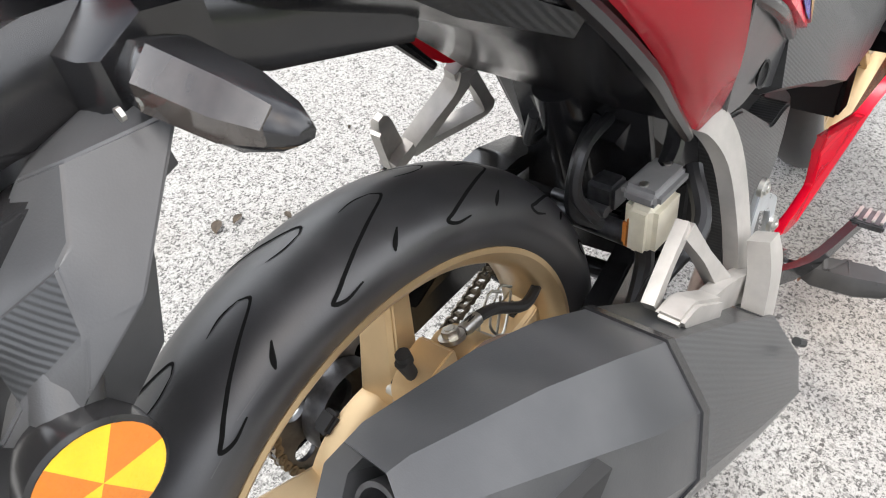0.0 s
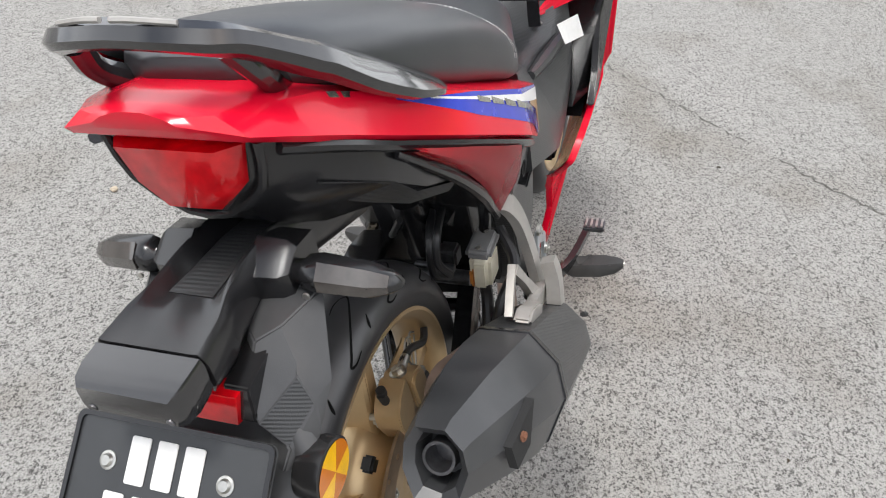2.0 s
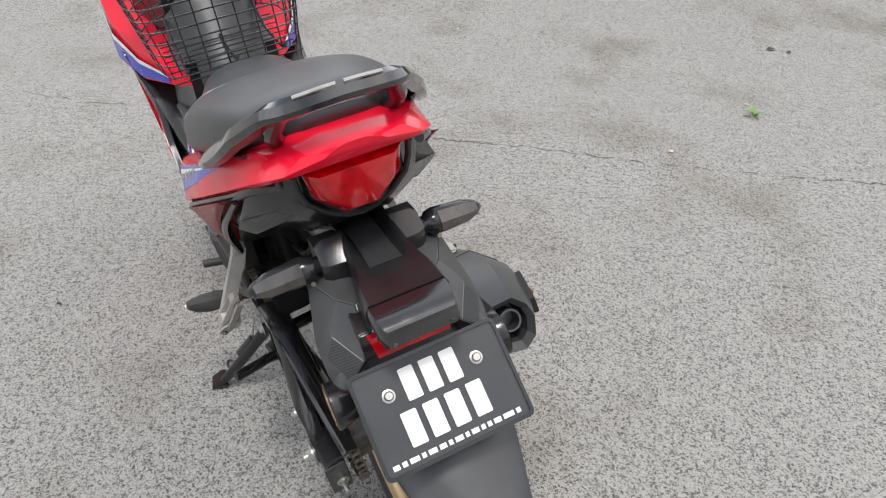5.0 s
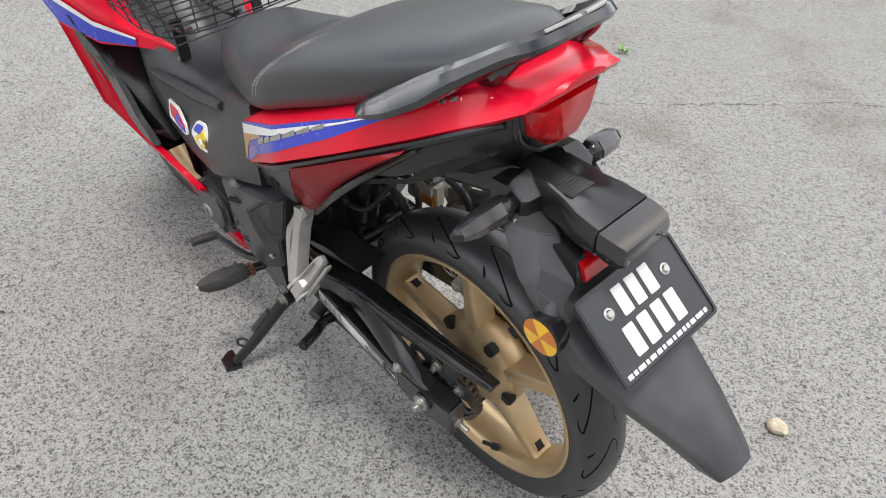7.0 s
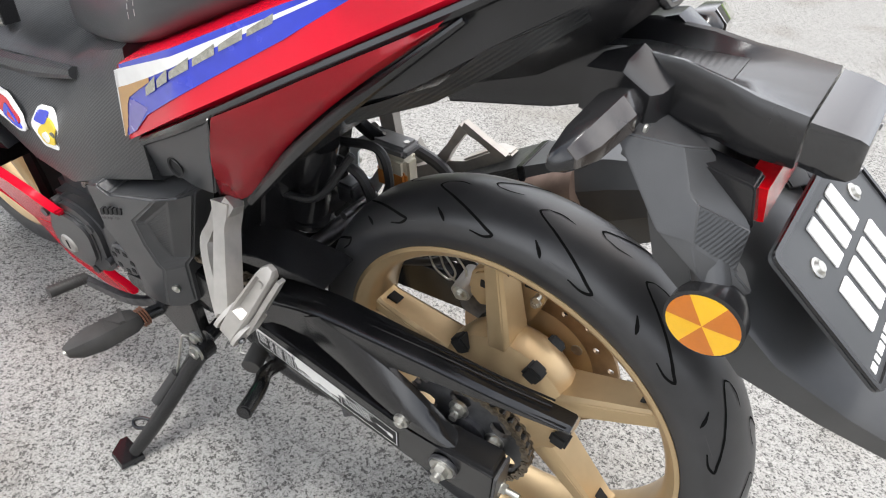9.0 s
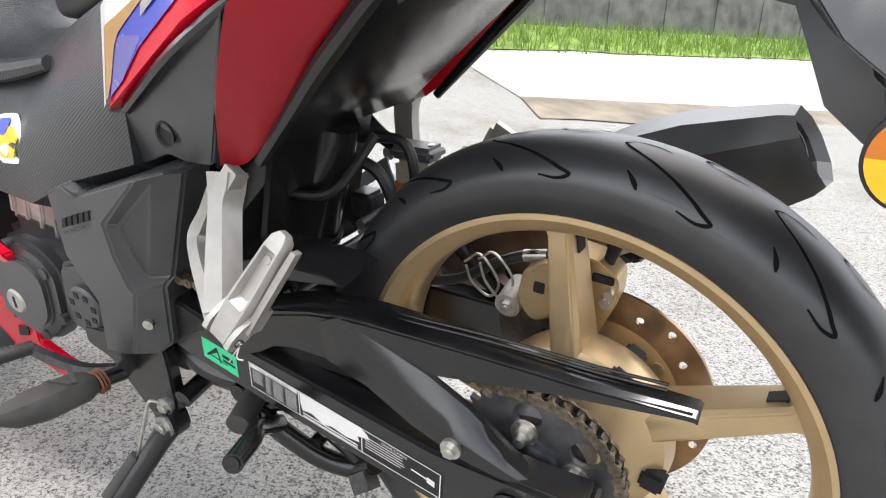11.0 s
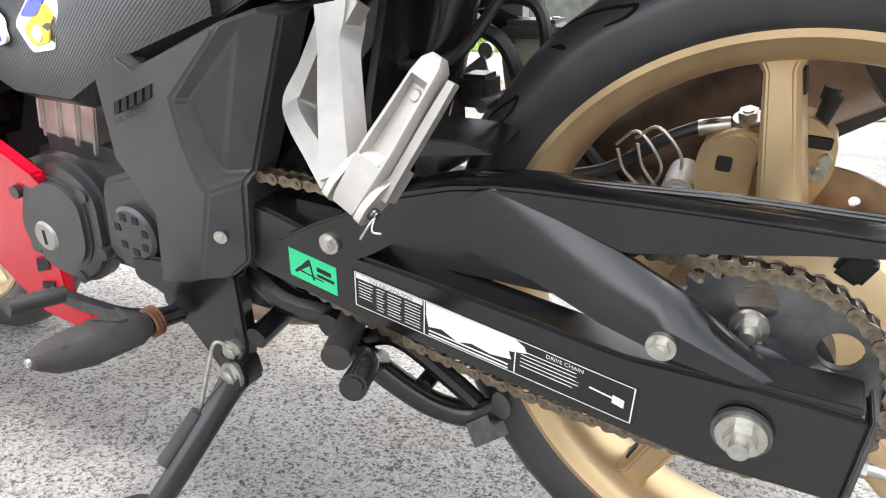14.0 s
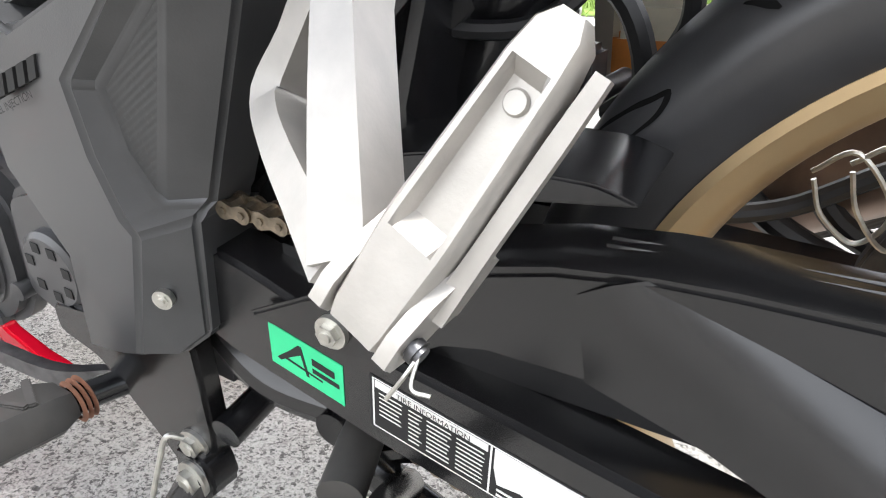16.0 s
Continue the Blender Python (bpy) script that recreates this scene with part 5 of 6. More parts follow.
part("plate_lamp", bev(loft([mirror_ring([(x, w * 0.96, lo), (x, w, lo + 0.006), (x, w, hi - 0.006), (x, w * 0.95, hi)]) for x, w, lo, hi in ((-0.2225, 0.0465, 0.716, 0.7475), (-0.240, 0.046, 0.7125, 0.7455), (-0.252, 0.0435, 0.7125, 0.7425), (-0.257, 0.040, 0.7155, 0.7385))]), 0.003, 3, 25), GLOSS, holder, "rounded black plate lamp housing", 50)
both("lamp_screw", lambda: bolt((-0.2555, 0.033, 0.7185), (-1, 0, -0.2), 0.0022, 0.001), IRON, holder)
# the mudguard: across sections going down and back
MUD = [
    ((-0.110, 0.712), 0.050, 0.025), ((-0.140, 0.706), 0.057, 0.026), ((-0.165, 0.682), 0.074, 0.032), ((-0.178, 0.655), 0.088, 0.032),
    ((-0.215, 0.625), 0.090, 0.032), ((-0.258, 0.582), 0.084, 0.040), ((-0.312, 0.548), 0.070, 0.030), ((-0.365, 0.520), 0.054, 0.024), ((-0.410, 0.488), 0.040, 0.018), ((-0.429, 0.474), 0.032, 0.010)]
rings = []
for i, ((x, z), w, deep) in enumerate(MUD):
    a, b = MUD[max(i - 1, 0)][0], MUD[min(i + 1, len(MUD) - 1)][0]
    t = Vector((b[0] - a[0], b[1] - a[1])).normalized()
    n = Vector((t.y, -t.x))
    if n.x > 0:
        n = -n
    crown = 0.012 if i > 4 else 0.004
    half = [(x - n.x * deep, w * 0.94, z - n.y * deep), (x - n.x * 0.004, w, z - n.y * 0.004), (x, w * 0.94, z), (x + n.x * crown, w * 0.4, z + n.y * crown)]
    back = [(x - n.x * max(deep - 0.006, 0.004) * 0.9, 0.5 * w, z - n.y * max(deep - 0.006, 0.004) * 0.9)]
    rings.append(mirror_ring(back + half))
part("rear_mudguard", bev(loft(rings), 0.0025, 2, 20), GREYBLACK, holder, "worn dark grey rear mudguard with a pointed tip")


def mud_flank():
    """The faceted cheek beside the plate: a broad smooth face, a ridge and a weave facet."""
    at = dict(o1=(-0.112, 0.084, 0.728), o2=(-0.158, 0.101, 0.671), o3=(-0.194, 0.101, 0.644), o4=(-0.206, 0.094, 0.622), r1=(-0.154, 0.065, 0.720), r2=(-0.168, 0.080, 0.696), r3=(-0.177, 0.083, 0.692), k2=(-0.182, 0.096, 0.668), w=(-0.211, 0.060, 0.668), k=(-0.212, 0.083, 0.646), n=(-0.226, 0.080, 0.632), i1=(-0.118, 0.045, 0.730), i2=(-0.168, 0.046, 0.712), i3=(-0.190, 0.048, 0.690))
    bm = bmesh.new()
    vs = {n: bm.verts.new(p) for n, p in at.items()}
    for names, kind in (("o1 r1 r2 r3 k2 o2", 0), ("o2 k2 o3", 0), ("k2 k n o4 o3", 0), ("r3 w k k2", 1), ("r1 i2 i3 w r3 r2", 0), ("o1 i1 i2 r1", 0)):
        bm.faces.new([vs[n] for n in names.split()]).material_index = kind
    loop = [vs[n] for n in "o1 o2 o3 o4 n k w i3 i2 i1".split()]
    back = [bm.verts.new((v.co.x + 0.012, min(v.co.y - 0.012, 0.06), v.co.z + 0.002)) for v in loop]
    for a in range(len(loop)):
        b = (a + 1) % len(loop)
        bm.faces.new((loop[a], loop[b], back[b], back[a]))
    bm.faces.new(back)
    bmesh.ops.recalc_face_normals(bm, faces=bm.faces)
    return bev(bm, 0.0015, 2, 14)


both("mudguard_flank", mud_flank, [GREYBLACK, CARBON], holder, "", 25)
both("reflector_stalk", lambda: tube([(-0.190, 0.075, 0.650), (-0.200, 0.088, 0.634), (-0.205, 0.098, 0.618)], [0.016, 0.014, 0.016], 12), GREYBLACK, holder)
both("mudguard_fin", lambda: plate(rounded([(-0.14, 0.712), (-0.205, 0.70), (-0.21, 0.665), (-0.185, 0.66), (-0.165, 0.68)], 0.004, 2), 0.035, 0.058, 0.003), BLACK, holder)
refl = part("rear_reflector", bev(loft([[(-0.196, 0.052, 0.698), (-0.196, -0.052, 0.698), (-0.196, -0.046, 0.664), (-0.196, 0.046, 0.664)], [(-0.2115, 0.050, 0.696), (-0.2115, -0.050, 0.696), (-0.2135, -0.044, 0.666), (-0.2135, 0.044, 0.666)]]), 0.002), LENS_RED, holder, "red rear reflector")

for s in (1, -1):
    def sgn(bm):
        return bm if s > 0 else mirrored(bm)
    part("lamp_boss", sgn(bev(loft([[(-0.075, y, 0.722 - k), (-0.128 - k, y, 0.722 - k), (-0.130 - k, y, 0.748), (-0.105, y, 0.764 + k), (-0.078, y, 0.758)] for y, k in ((0.03, 0.004), (0.056, 0.002), (0.064, -0.004))]), 0.004)), BLACK, holder)
    def pod():
        rings = []
        for y, dx, zc, h, w in ((0.062, 0.0, 0.741, 0.010, 0.010), (0.070, 0.0, 0.741, 0.010, 0.010), (0.073, 0.0, 0.741, 0.014, 0.014), (0.084, 0.002, 0.740, 0.0155, 0.016), (0.125, 0.006, 0.735, 0.0135, 0.014), (0.142, 0.010, 0.732, 0.008, 0.009), (0.149, 0.012, 0.730, 0.003, 0.004)):
            x = -0.112 + dx
            rings.append([(x - w, y, zc - h * 0.45), (x - w, y, zc + h * 0.35), (x - w * 0.35, y, zc + h), (x + w * 0.7, y, zc + h * 0.8), (x + w, y, zc), (x + w * 0.6, y, zc - h), (x - w * 0.5, y, zc - h)])
        return bev(loft(rings), 0.003, 3, 25)
    ind = part("turn_signal", sgn(pod()), BLACK, bike, "black turn signal with a smoked lens", 55)
    part("signal_lens", sgn(bev(loft([[(-0.112 + dx - w - 0.0012, y, zc - h * 0.42), (-0.112 + dx - w - 0.0012, y, zc + h * 0.33), (-0.112 + dx - w * 0.40, y, zc + h * 0.97 + 0.001), (-0.112 + dx - w * 0.3, y, zc)] for y, dx, zc, h, w in ((0.086, 0.002, 0.740, 0.0153, 0.0159), (0.125, 0.006, 0.735, 0.0136, 0.0142), (0.141, 0.0098, 0.732, 0.0085, 0.0095))]), 0.001)), SMOKE, ind, "smoked clear lens")
    part("signal_screw", sgn(rod((-0.131, 0.079, 0.733), (-0.133, 0.079, 0.7328), 0.003, 10)), STEEL, ind)
    rc = Vector((-0.205, 0.108, 0.616))
    side = part("side_reflector", sgn(moved(lathe([(0.0, -0.022), (0.024, -0.022), (0.028, -0.010), (0.0285, 0.002), (0.026, 0.003)], (0, 0, 0), steps=40), Matrix.Translation(rc))), BLACK, bike, "round orange side reflector in a black cup")
    for k in range(6):
        bm = bmesh.new()
        fan = [(0, 0.0045, 0)] + [(0.0262 * math.cos(radians(a)), 0.0035, 0.0262 * math.sin(radians(a))) for a in range(k * 60, k * 60 + 61, 10)]
        vs = [bm.verts.new(Vector(p) + rc) for p in fan]
        for j in range(1, len(vs) - 1):
            bm.faces.new((vs[0], vs[j], vs[j + 1]))
        part("reflector_segment", sgn(bm), ORANGE if k % 2 else AMBER, side)

# ---- number plate ----
PU = Vector((0, -1, 0))
PTOP, PLOW = Vector((-0.2215, 0, 0.6645)), Vector((-0.3105, 0, 0.587))
PV = (PLOW - PTOP).normalized()
PN = PU.cross(PV).normalized()
if PN.x > 0:
    PN = -PN
PC = (PTOP + PLOW) / 2 + PN * 0.012
PW, PH = 0.089, (PLOW - PTOP).length / 2


def on_plate(u, v, n=0.0):
    return PC + PU * u + PV * v + PN * n


def slab(outline, n0, n1, bevel=0.0):
    bm = loft([[on_plate(u, v, n0) for u, v in outline], [on_plate(u, v, n1) for u, v in outline]])
    bmesh.ops.recalc_face_normals(bm, faces=bm.faces)
    return bev(bm, bevel)


corners = rounded([(-PW, -PH), (PW, -PH), (PW, PH), (-PW, PH)], 0.008, 4)
inner = rounded([(-PW + 0.004, -PH + 0.004), (PW - 0.004, -PH + 0.004), (PW - 0.004, PH - 0.004), (-PW + 0.004, PH - 0.004)], 0.006, 4)
npl = part("number_plate", slab(corners, -0.004, 0.0, 0.0008), PLATE, bike, "black number plate with white characters reduced to bars")
rim_bm = bmesh.new()
poly(rim_bm, [[on_plate(u, v, h) for u, v in lp] for lp, h in ((corners, 0.0), (corners, 0.0022), (inner, 0.0022), (inner, 0.0))], cap=False)
part("plate_border", rim_bm, BLACK, npl)
for row, (n_ch, v0, v1, u0, step, w) in enumerate(((3, -0.046, -0.010, -0.0345, 0.0245, 0.0175), (4, -0.002, 0.036, -0.050, 0.0260, 0.0185))):
    for k in range(n_ch):
        u = u0 + k * step
        part("character_bar", slab(rounded([(u, v0), (u + w, v0), (u + w, v1), (u, v1)], 0.001, 1), 0.0, 0.0016, 0.0004), WHITE, npl)
u = -0.078
random.seed(7)
while u < 0.074:
    w = 0.004 + random.random() * 0.011
    part("maker_bar", slab([(u, 0.0445), (u + w, 0.0445), (u + w, 0.0500), (u, 0.0500)], 0.0, 0.0006), WHITE, npl)
    u += w + 0.003
for s in (-1, 1):
    part("plate_screw", join(lathe([(0.0, 0.004), (0.004, 0.004), (0.0055, 0.0015), (0.0075, 0.001), (0.0075, 0.0)], (0, 0, 0), "z", 20)), STEEL, npl).matrix_basis = Matrix.Translation(on_plate(s * 0.053, -0.024)) @ PN.to_track_quat("Z", "Y").to_matrix().to_4x4()

# ---- engine ----
eng = part("engine", join(box(0.48, 0.78, -0.10, 0.078, 0.185, 0.335, 0.02), box(0.44, 0.52, -0.08, 0.08, 0.20, 0.36, 0.012)), ENGINE, bike, "black cast engine with side covers")
gen = [(0.770, 0.292), (0.795, 0.235), (0.788, 0.200), (0.755, 0.175), (0.705, 0.170), (0.665, 0.190), (0.645, 0.225), (0.640, 0.300), (0.675, 0.328), (0.725, 0.330)]
part("generator_cover", join(plate(rounded(gen, 0.02, 3), 0.07, 0.098, 0.008), plate(rounded([(0.72 + (x - 0.72) * 0.72, 0.248 + (z - 0.248) * 0.72) for x, z in gen], 0.02, 3), 0.09, 0.105, 0.005)), ENGINE, eng)
part("generator_cap", join(lathe([(0.0, 0.108), (0.016, 0.108), (0.0185, 0.105), (0.0185, 0.10)], (0.735, 0, 0.231), steps=28)), SILVER, eng, "aluminium inspection cap")
# thin black piece on the cap for the shade in its slot
part("cap_slot_shade", box(0.733, 0.737, 0.107, 0.1088, 0.222, 0.240, 0), VOID, eng)
for a in (20, 75, 140, 200, 255, 320):
    part("cover_lug", rod((0.717 + 0.068 * math.cos(radians(a)), 0.085, 0.25 + 0.068 * math.sin(radians(a))), (0.717 + 0.068 * math.cos(radians(a)), 0.101, 0.25 + 0.068 * math.sin(radians(a))), 0.008, 14, 0.002), ENGINE, eng)
part("sprocket_cover", join(plate(rounded([(0.64, 0.315), (0.58, 0.338), (0.548, 0.32), (0.545, 0.235), (0.60, 0.205), (0.65, 0.225)], 0.015, 3), 0.07, 0.094, 0.006), lathe([(0.0, 0.104), (0.027, 0.104), (0.031, 0.101), (0.031, 0.09)], (0.592, 0, 0.268), steps=32)), ENGINE, eng)
for a in (15, 65, 115, 165, 215, 265, 315):
    # flat black squares on the cover paint shaded recesses
    part("cover_recess_shade", box(0.588 + 0.02 * math.cos(radians(a)), 0.596 + 0.02 * math.cos(radians(a)), 0.1035, 0.1048, 0.264 + 0.02 * math.sin(radians(a)), 0.272 + 0.02 * math.sin(radians(a)), 0.0), VOID, eng)
part("engine_bolt", bolt((0.738, 0.03, 0.335), (0, 0.8, 0.6), 0.009, 0.008), STEEL, eng)
TILTED = Matrix.Rotation(radians(-12), 4, "Y")
cyl = part("cylinder", moved(box(-0.05, 0.05, -0.055, 0.055, -0.085, 0.075, 0.01), Matrix.Translation((0.715, 0, 0.395)) @ TILTED), CYL, eng, "dull brown-grey ribbed cylinder")
for k in range(4):
    part("cylinder_rib", moved(box(-0.052 + 0.028 * k, -0.044 + 0.028 * k, -0.060, 0.060, -0.070, 0.070, 0.002), Matrix.Translation((0.715, 0, 0.400)) @ TILTED), CYL, eng)
part("coolant_pipe", tube([(0.56, -0.12, 0.36), (0.58, -0.145, 0.40), (0.56, -0.14, 0.43), (0.50, -0.12, 0.44)], 0.008, 10), SILVER, eng)
part("coolant_pipe", tube([(0.76, 0.045, 0.33), (0.745, 0.05, 0.40), (0.735, 0.05, 0.46)], 0.006, 8), SILVER, eng)
part("clutch_cover", mirrored(plate(rounded([(0.77, 0.27), (0.74, 0.19), (0.64, 0.17), (0.55, 0.20), (0.53, 0.30), (0.56, 0.36), (0.66, 0.36)], 0.03, 3), 0.09, 0.135, 0.008)), ENGINE, eng)
part("clutch_plug", mirrored(lathe([(0.0, 0.145), (0.013, 0.145), (0.016, 0.140), (0.016, 0.13)], (0.55, 0, 0.345), steps=24)), ENGINE, eng)

# ---- footrests, stands and levers ----
hang = part("footrest_hanger", plate(rounded([(0.60, 0.243), (0.545, 0.252), (0.455, 0.262), (0.452, 0.175), (0.462, 0.130), (0.490, 0.122), (0.512, 0.15), (0.56, 0.205), (0.60, 0.215)], 0.008, 2), 0.088, 0.106, 0.003), ARM, bike, "black steel footrest hanger")
part("hanger_bolt", bolt((0.472, 0.107, 0.165), (0, 1, 0), 0.0085, 0.007), STEEL, hang)
for s in (1, -1):
    def sg(bm):
        return bm if s > 0 else mirrored(bm)
    y0, zt = (0.172, 0.226) if s > 0 else (0.178, 0.232)
    rings = []
    for y, w, h, dz in ((y0, 0.030, 0.022, 0), (y0 + 0.012, 0.040, 0.030, 0), (y0 + 0.06, 0.043, 0.032, 0.003), (y0 + 0.088, 0.030, 0.026, 0.006), (y0 + 0.103, 0.014, 0.014, 0.010)):
        c = (0.560 + (y - y0) * 0.12, y, zt + dz)
        rings.append([(c[0] + w / 2 * a, y, c[2] + h / 2 * b) for a, b in ((-1, -0.5), (-0.6, -1), (0.6, -1), (1, -0.5), (1, 0.4), (0.75, 1), (-0.75, 1), (-1, 0.4))])
    fr = part("footrest", sg(bev(loft(rings), 0.002, 2, 30)), RUBBER, bike, "worn dusty black rubber footrest")
    for k in range(5):
        y = y0 + 0.018 + k * 0.014
        part("rubber_rib", sg(bev(moved(box(-0.017, 0.017, -0.003, 0.003, 0, 0.003, 0.001), Matrix.Translation((0.562 + (y - y0) * 0.12, y, zt + 0.0155)) @ Matrix.Rotation(radians(20 if k % 2 else -20), 4, "Z")), 0)), RUBBER, fr)
    part("footrest_shaft", sg(tube([(0.53, 0.095, zt - 0.01), (0.548, 0.13, zt - 0.004), (0.558, y0 + 0.005, zt)], 0.010, 12)), ARM, bike)
    part("footrest_spring", sg(join(*[lathe([(0.0125, 0.0), (0.016, 0.0015), (0.0125, 0.003)], (0.556, y0 - 0.012 + 0.004 * k, zt - 0.001), steps=18) for k in range(3)])), RUST, fr)
    part("footrest_end", sg(rod((0.573, y0 + 0.1, zt + 0.010), (0.5735, y0 + 0.106, zt + 0.0105), 0.004, 10)), STEEL, fr)
part("gear_lever", bar([(0.575, 0.112, 0.205), (0.63, 0.140, 0.200), (0.69, 0.152, 0.205), (0.725, 0.160, 0.214)], 0.014, 0.010), IRON, bike, "steel gear lever with a ribbed rubber toe piece")
toe = part("toe_rubber", rod((0.722, 0.158, 0.215), (0.727, 0.216, 0.224), 0.0095, 16, 0.002), RUBBER, bike)
for k in range(8):
    part("rubber_rib", lathe([(0.0095, 0), (0.0108, 0.001), (0.0095, 0.002)], (0.7235 + 0.0008 * k, 0.166 + 0.006 * k, 0.2165 + 0.001 * k), steps=16), RUBBER, toe)
part("lever_joint", join(rod((0.575, 0.09, 0.205), (0.575, 0.118, 0.205), 0.012), bar([(0.585, 0.112, 0.25), (0.582, 0.118, 0.225), (0.575, 0.115, 0.205)], 0.016, 0.014)), ARM, bike)
stand = part("side_stand", join(tube([(0.466, 0.136, 0.204), (0.475, 0.160, 0.178), (0.500, 0.228, 0.104), (0.520, 0.272, 0.058)], [0.016, 0.013, 0.012, 0.010], 12), plate(rounded([(0.484, 0.226), (0.452, 0.222), (0.447, 0.198), (0.466, 0.180), (0.488, 0.190)], 0.006, 2), 0.122, 0.146, 0.003)), ARM, bike, "black steel side stand, folded out")
part("stand_foot", bev(loft([[(0.505, 0.268, 0.0465), (0.562, 0.262, 0.047), (0.566, 0.272, 0.0485), (0.55, 0.296, 0.0525), (0.512, 0.302, 0.0535)], [(0.508, 0.266, 0.053), (0.560, 0.261, 0.0535), (0.563, 0.271, 0.055), (0.548, 0.294, 0.059), (0.514, 0.299, 0.060)]]), 0.002), ARM, stand)
part("stand_tang", tube([(0.505, 0.236, 0.092), (0.53, 0.250, 0.086), (0.545, 0.246, 0.088), (0.535, 0.236, 0.092), (0.508, 0.229, 0.096)], 0.003, 8), ARM, stand)
part("spring_cover", tube([(0.490, 0.176, 0.170), (0.508, 0.214, 0.128)], 0.0095, 14, 1), RUBBER, stand, "black rubber spring sleeve")
part("spring_hook", tube([(0.468, 0.146, 0.238), (0.474, 0.154, 0.242), (0.480, 0.160, 0.222), (0.490, 0.176, 0.170)], 0.002, 8), STEEL, stand)
part("stand_pivot", bolt((0.466, 0.147, 0.204), (0, 1, 0), 0.0095, 0.008), STEEL, stand, "zinc plated pivot bolt")
cst = part("centre_stand", join(tube([(0.36, 0.07, 0.215), (0.33, 0.085, 0.20), (0.27, 0.070, 0.155), (0.225, 0.055, 0.142), (0.195, 0.055, 0.165)], 0.013, 12), tube([(0.34, 0.078, 0.205), (0.30, 0.066, 0.215), (0.25, 0.052, 0.175), (0.215, 0.05, 0.15)], 0.010, 10), tube([(0.36, -0.07, 0.215), (0.33, -0.085, 0.20), (0.27, -0.070, 0.155), (0.225, -0.055, 0.142), (0.195, -0.055, 0.165)], 0.013, 12), rod((0.36, -0.09, 0.222), (0.36, 0.09, 0.222), 0.013), rod((0.27, -0.07, 0.17), (0.27, 0.07, 0.17), 0.009)), ARM, bike, "black tubular centre stand, folded up")
part("stand_pedal", join(tube([(0.31, 0.082, 0.195), (0.295, 0.13, 0.235), (0.27, 0.165, 0.262), (0.252, 0.209, 0.279)], 0.0105, 14), tube([(0.252, 0.2085, 0.2788), (0.2515, 0.2105, 0.2796)], 0.0075, 12, 1)), ARM, cst)
part("stand_stop", rod((0.345, 0.07, 0.225), (0.325, 0.13, 0.225), 0.014, 16, 0.003), RUBBER, cst)
part("stand_shoe", bar([(0.21, 0.062, 0.150), (0.195, 0.072, 0.135)], 0.03, 0.018), IRON, cst)
part("frame_rail", join(tube([(0.47, 0.07, 0.25), (0.42, 0.075, 0.225), (0.36, 0.07, 0.222)], 0.014, 10), tube([(0.47, -0.07, 0.25), (0.42, -0.075, 0.225), (0.36, -0.07, 0.222)], 0.014, 10), rod((0.44, -0.1, 0.21), (0.44, 0.105, 0.19), 0.012)), ARM, bike)
part("brake_lever", bar([(0.40, -0.150, 0.31), (0.47, -0.165, 0.275), (0.55, -0.185, 0.255), (0.655, -0.205, 0.262)], (0.03, 0.02, 0.016, 0.014), 0.012), ARM, bike, "black steel brake pedal")
pad = part("pedal_pad", box(0.638, 0.672, -0.236, -0.196, 0.262, 0.272, 0.002), IRON, bike)
for k in range(4):
    part("pad_tooth", box(0.641, 0.669, -0.233 + 0.010 * k, -0.229 + 0.010 * k, 0.272, 0.276, 0.001), STEEL, pad)
part("footrest_hanger", mirrored(plate(rounded([(0.57, 0.245), (0.50, 0.285), (0.40, 0.345), (0.36, 0.34), (0.37, 0.30), (0.45, 0.24), (0.55, 0.21)], 0.008, 2), 0.135, 0.155, 0.004)), ARM, bike)

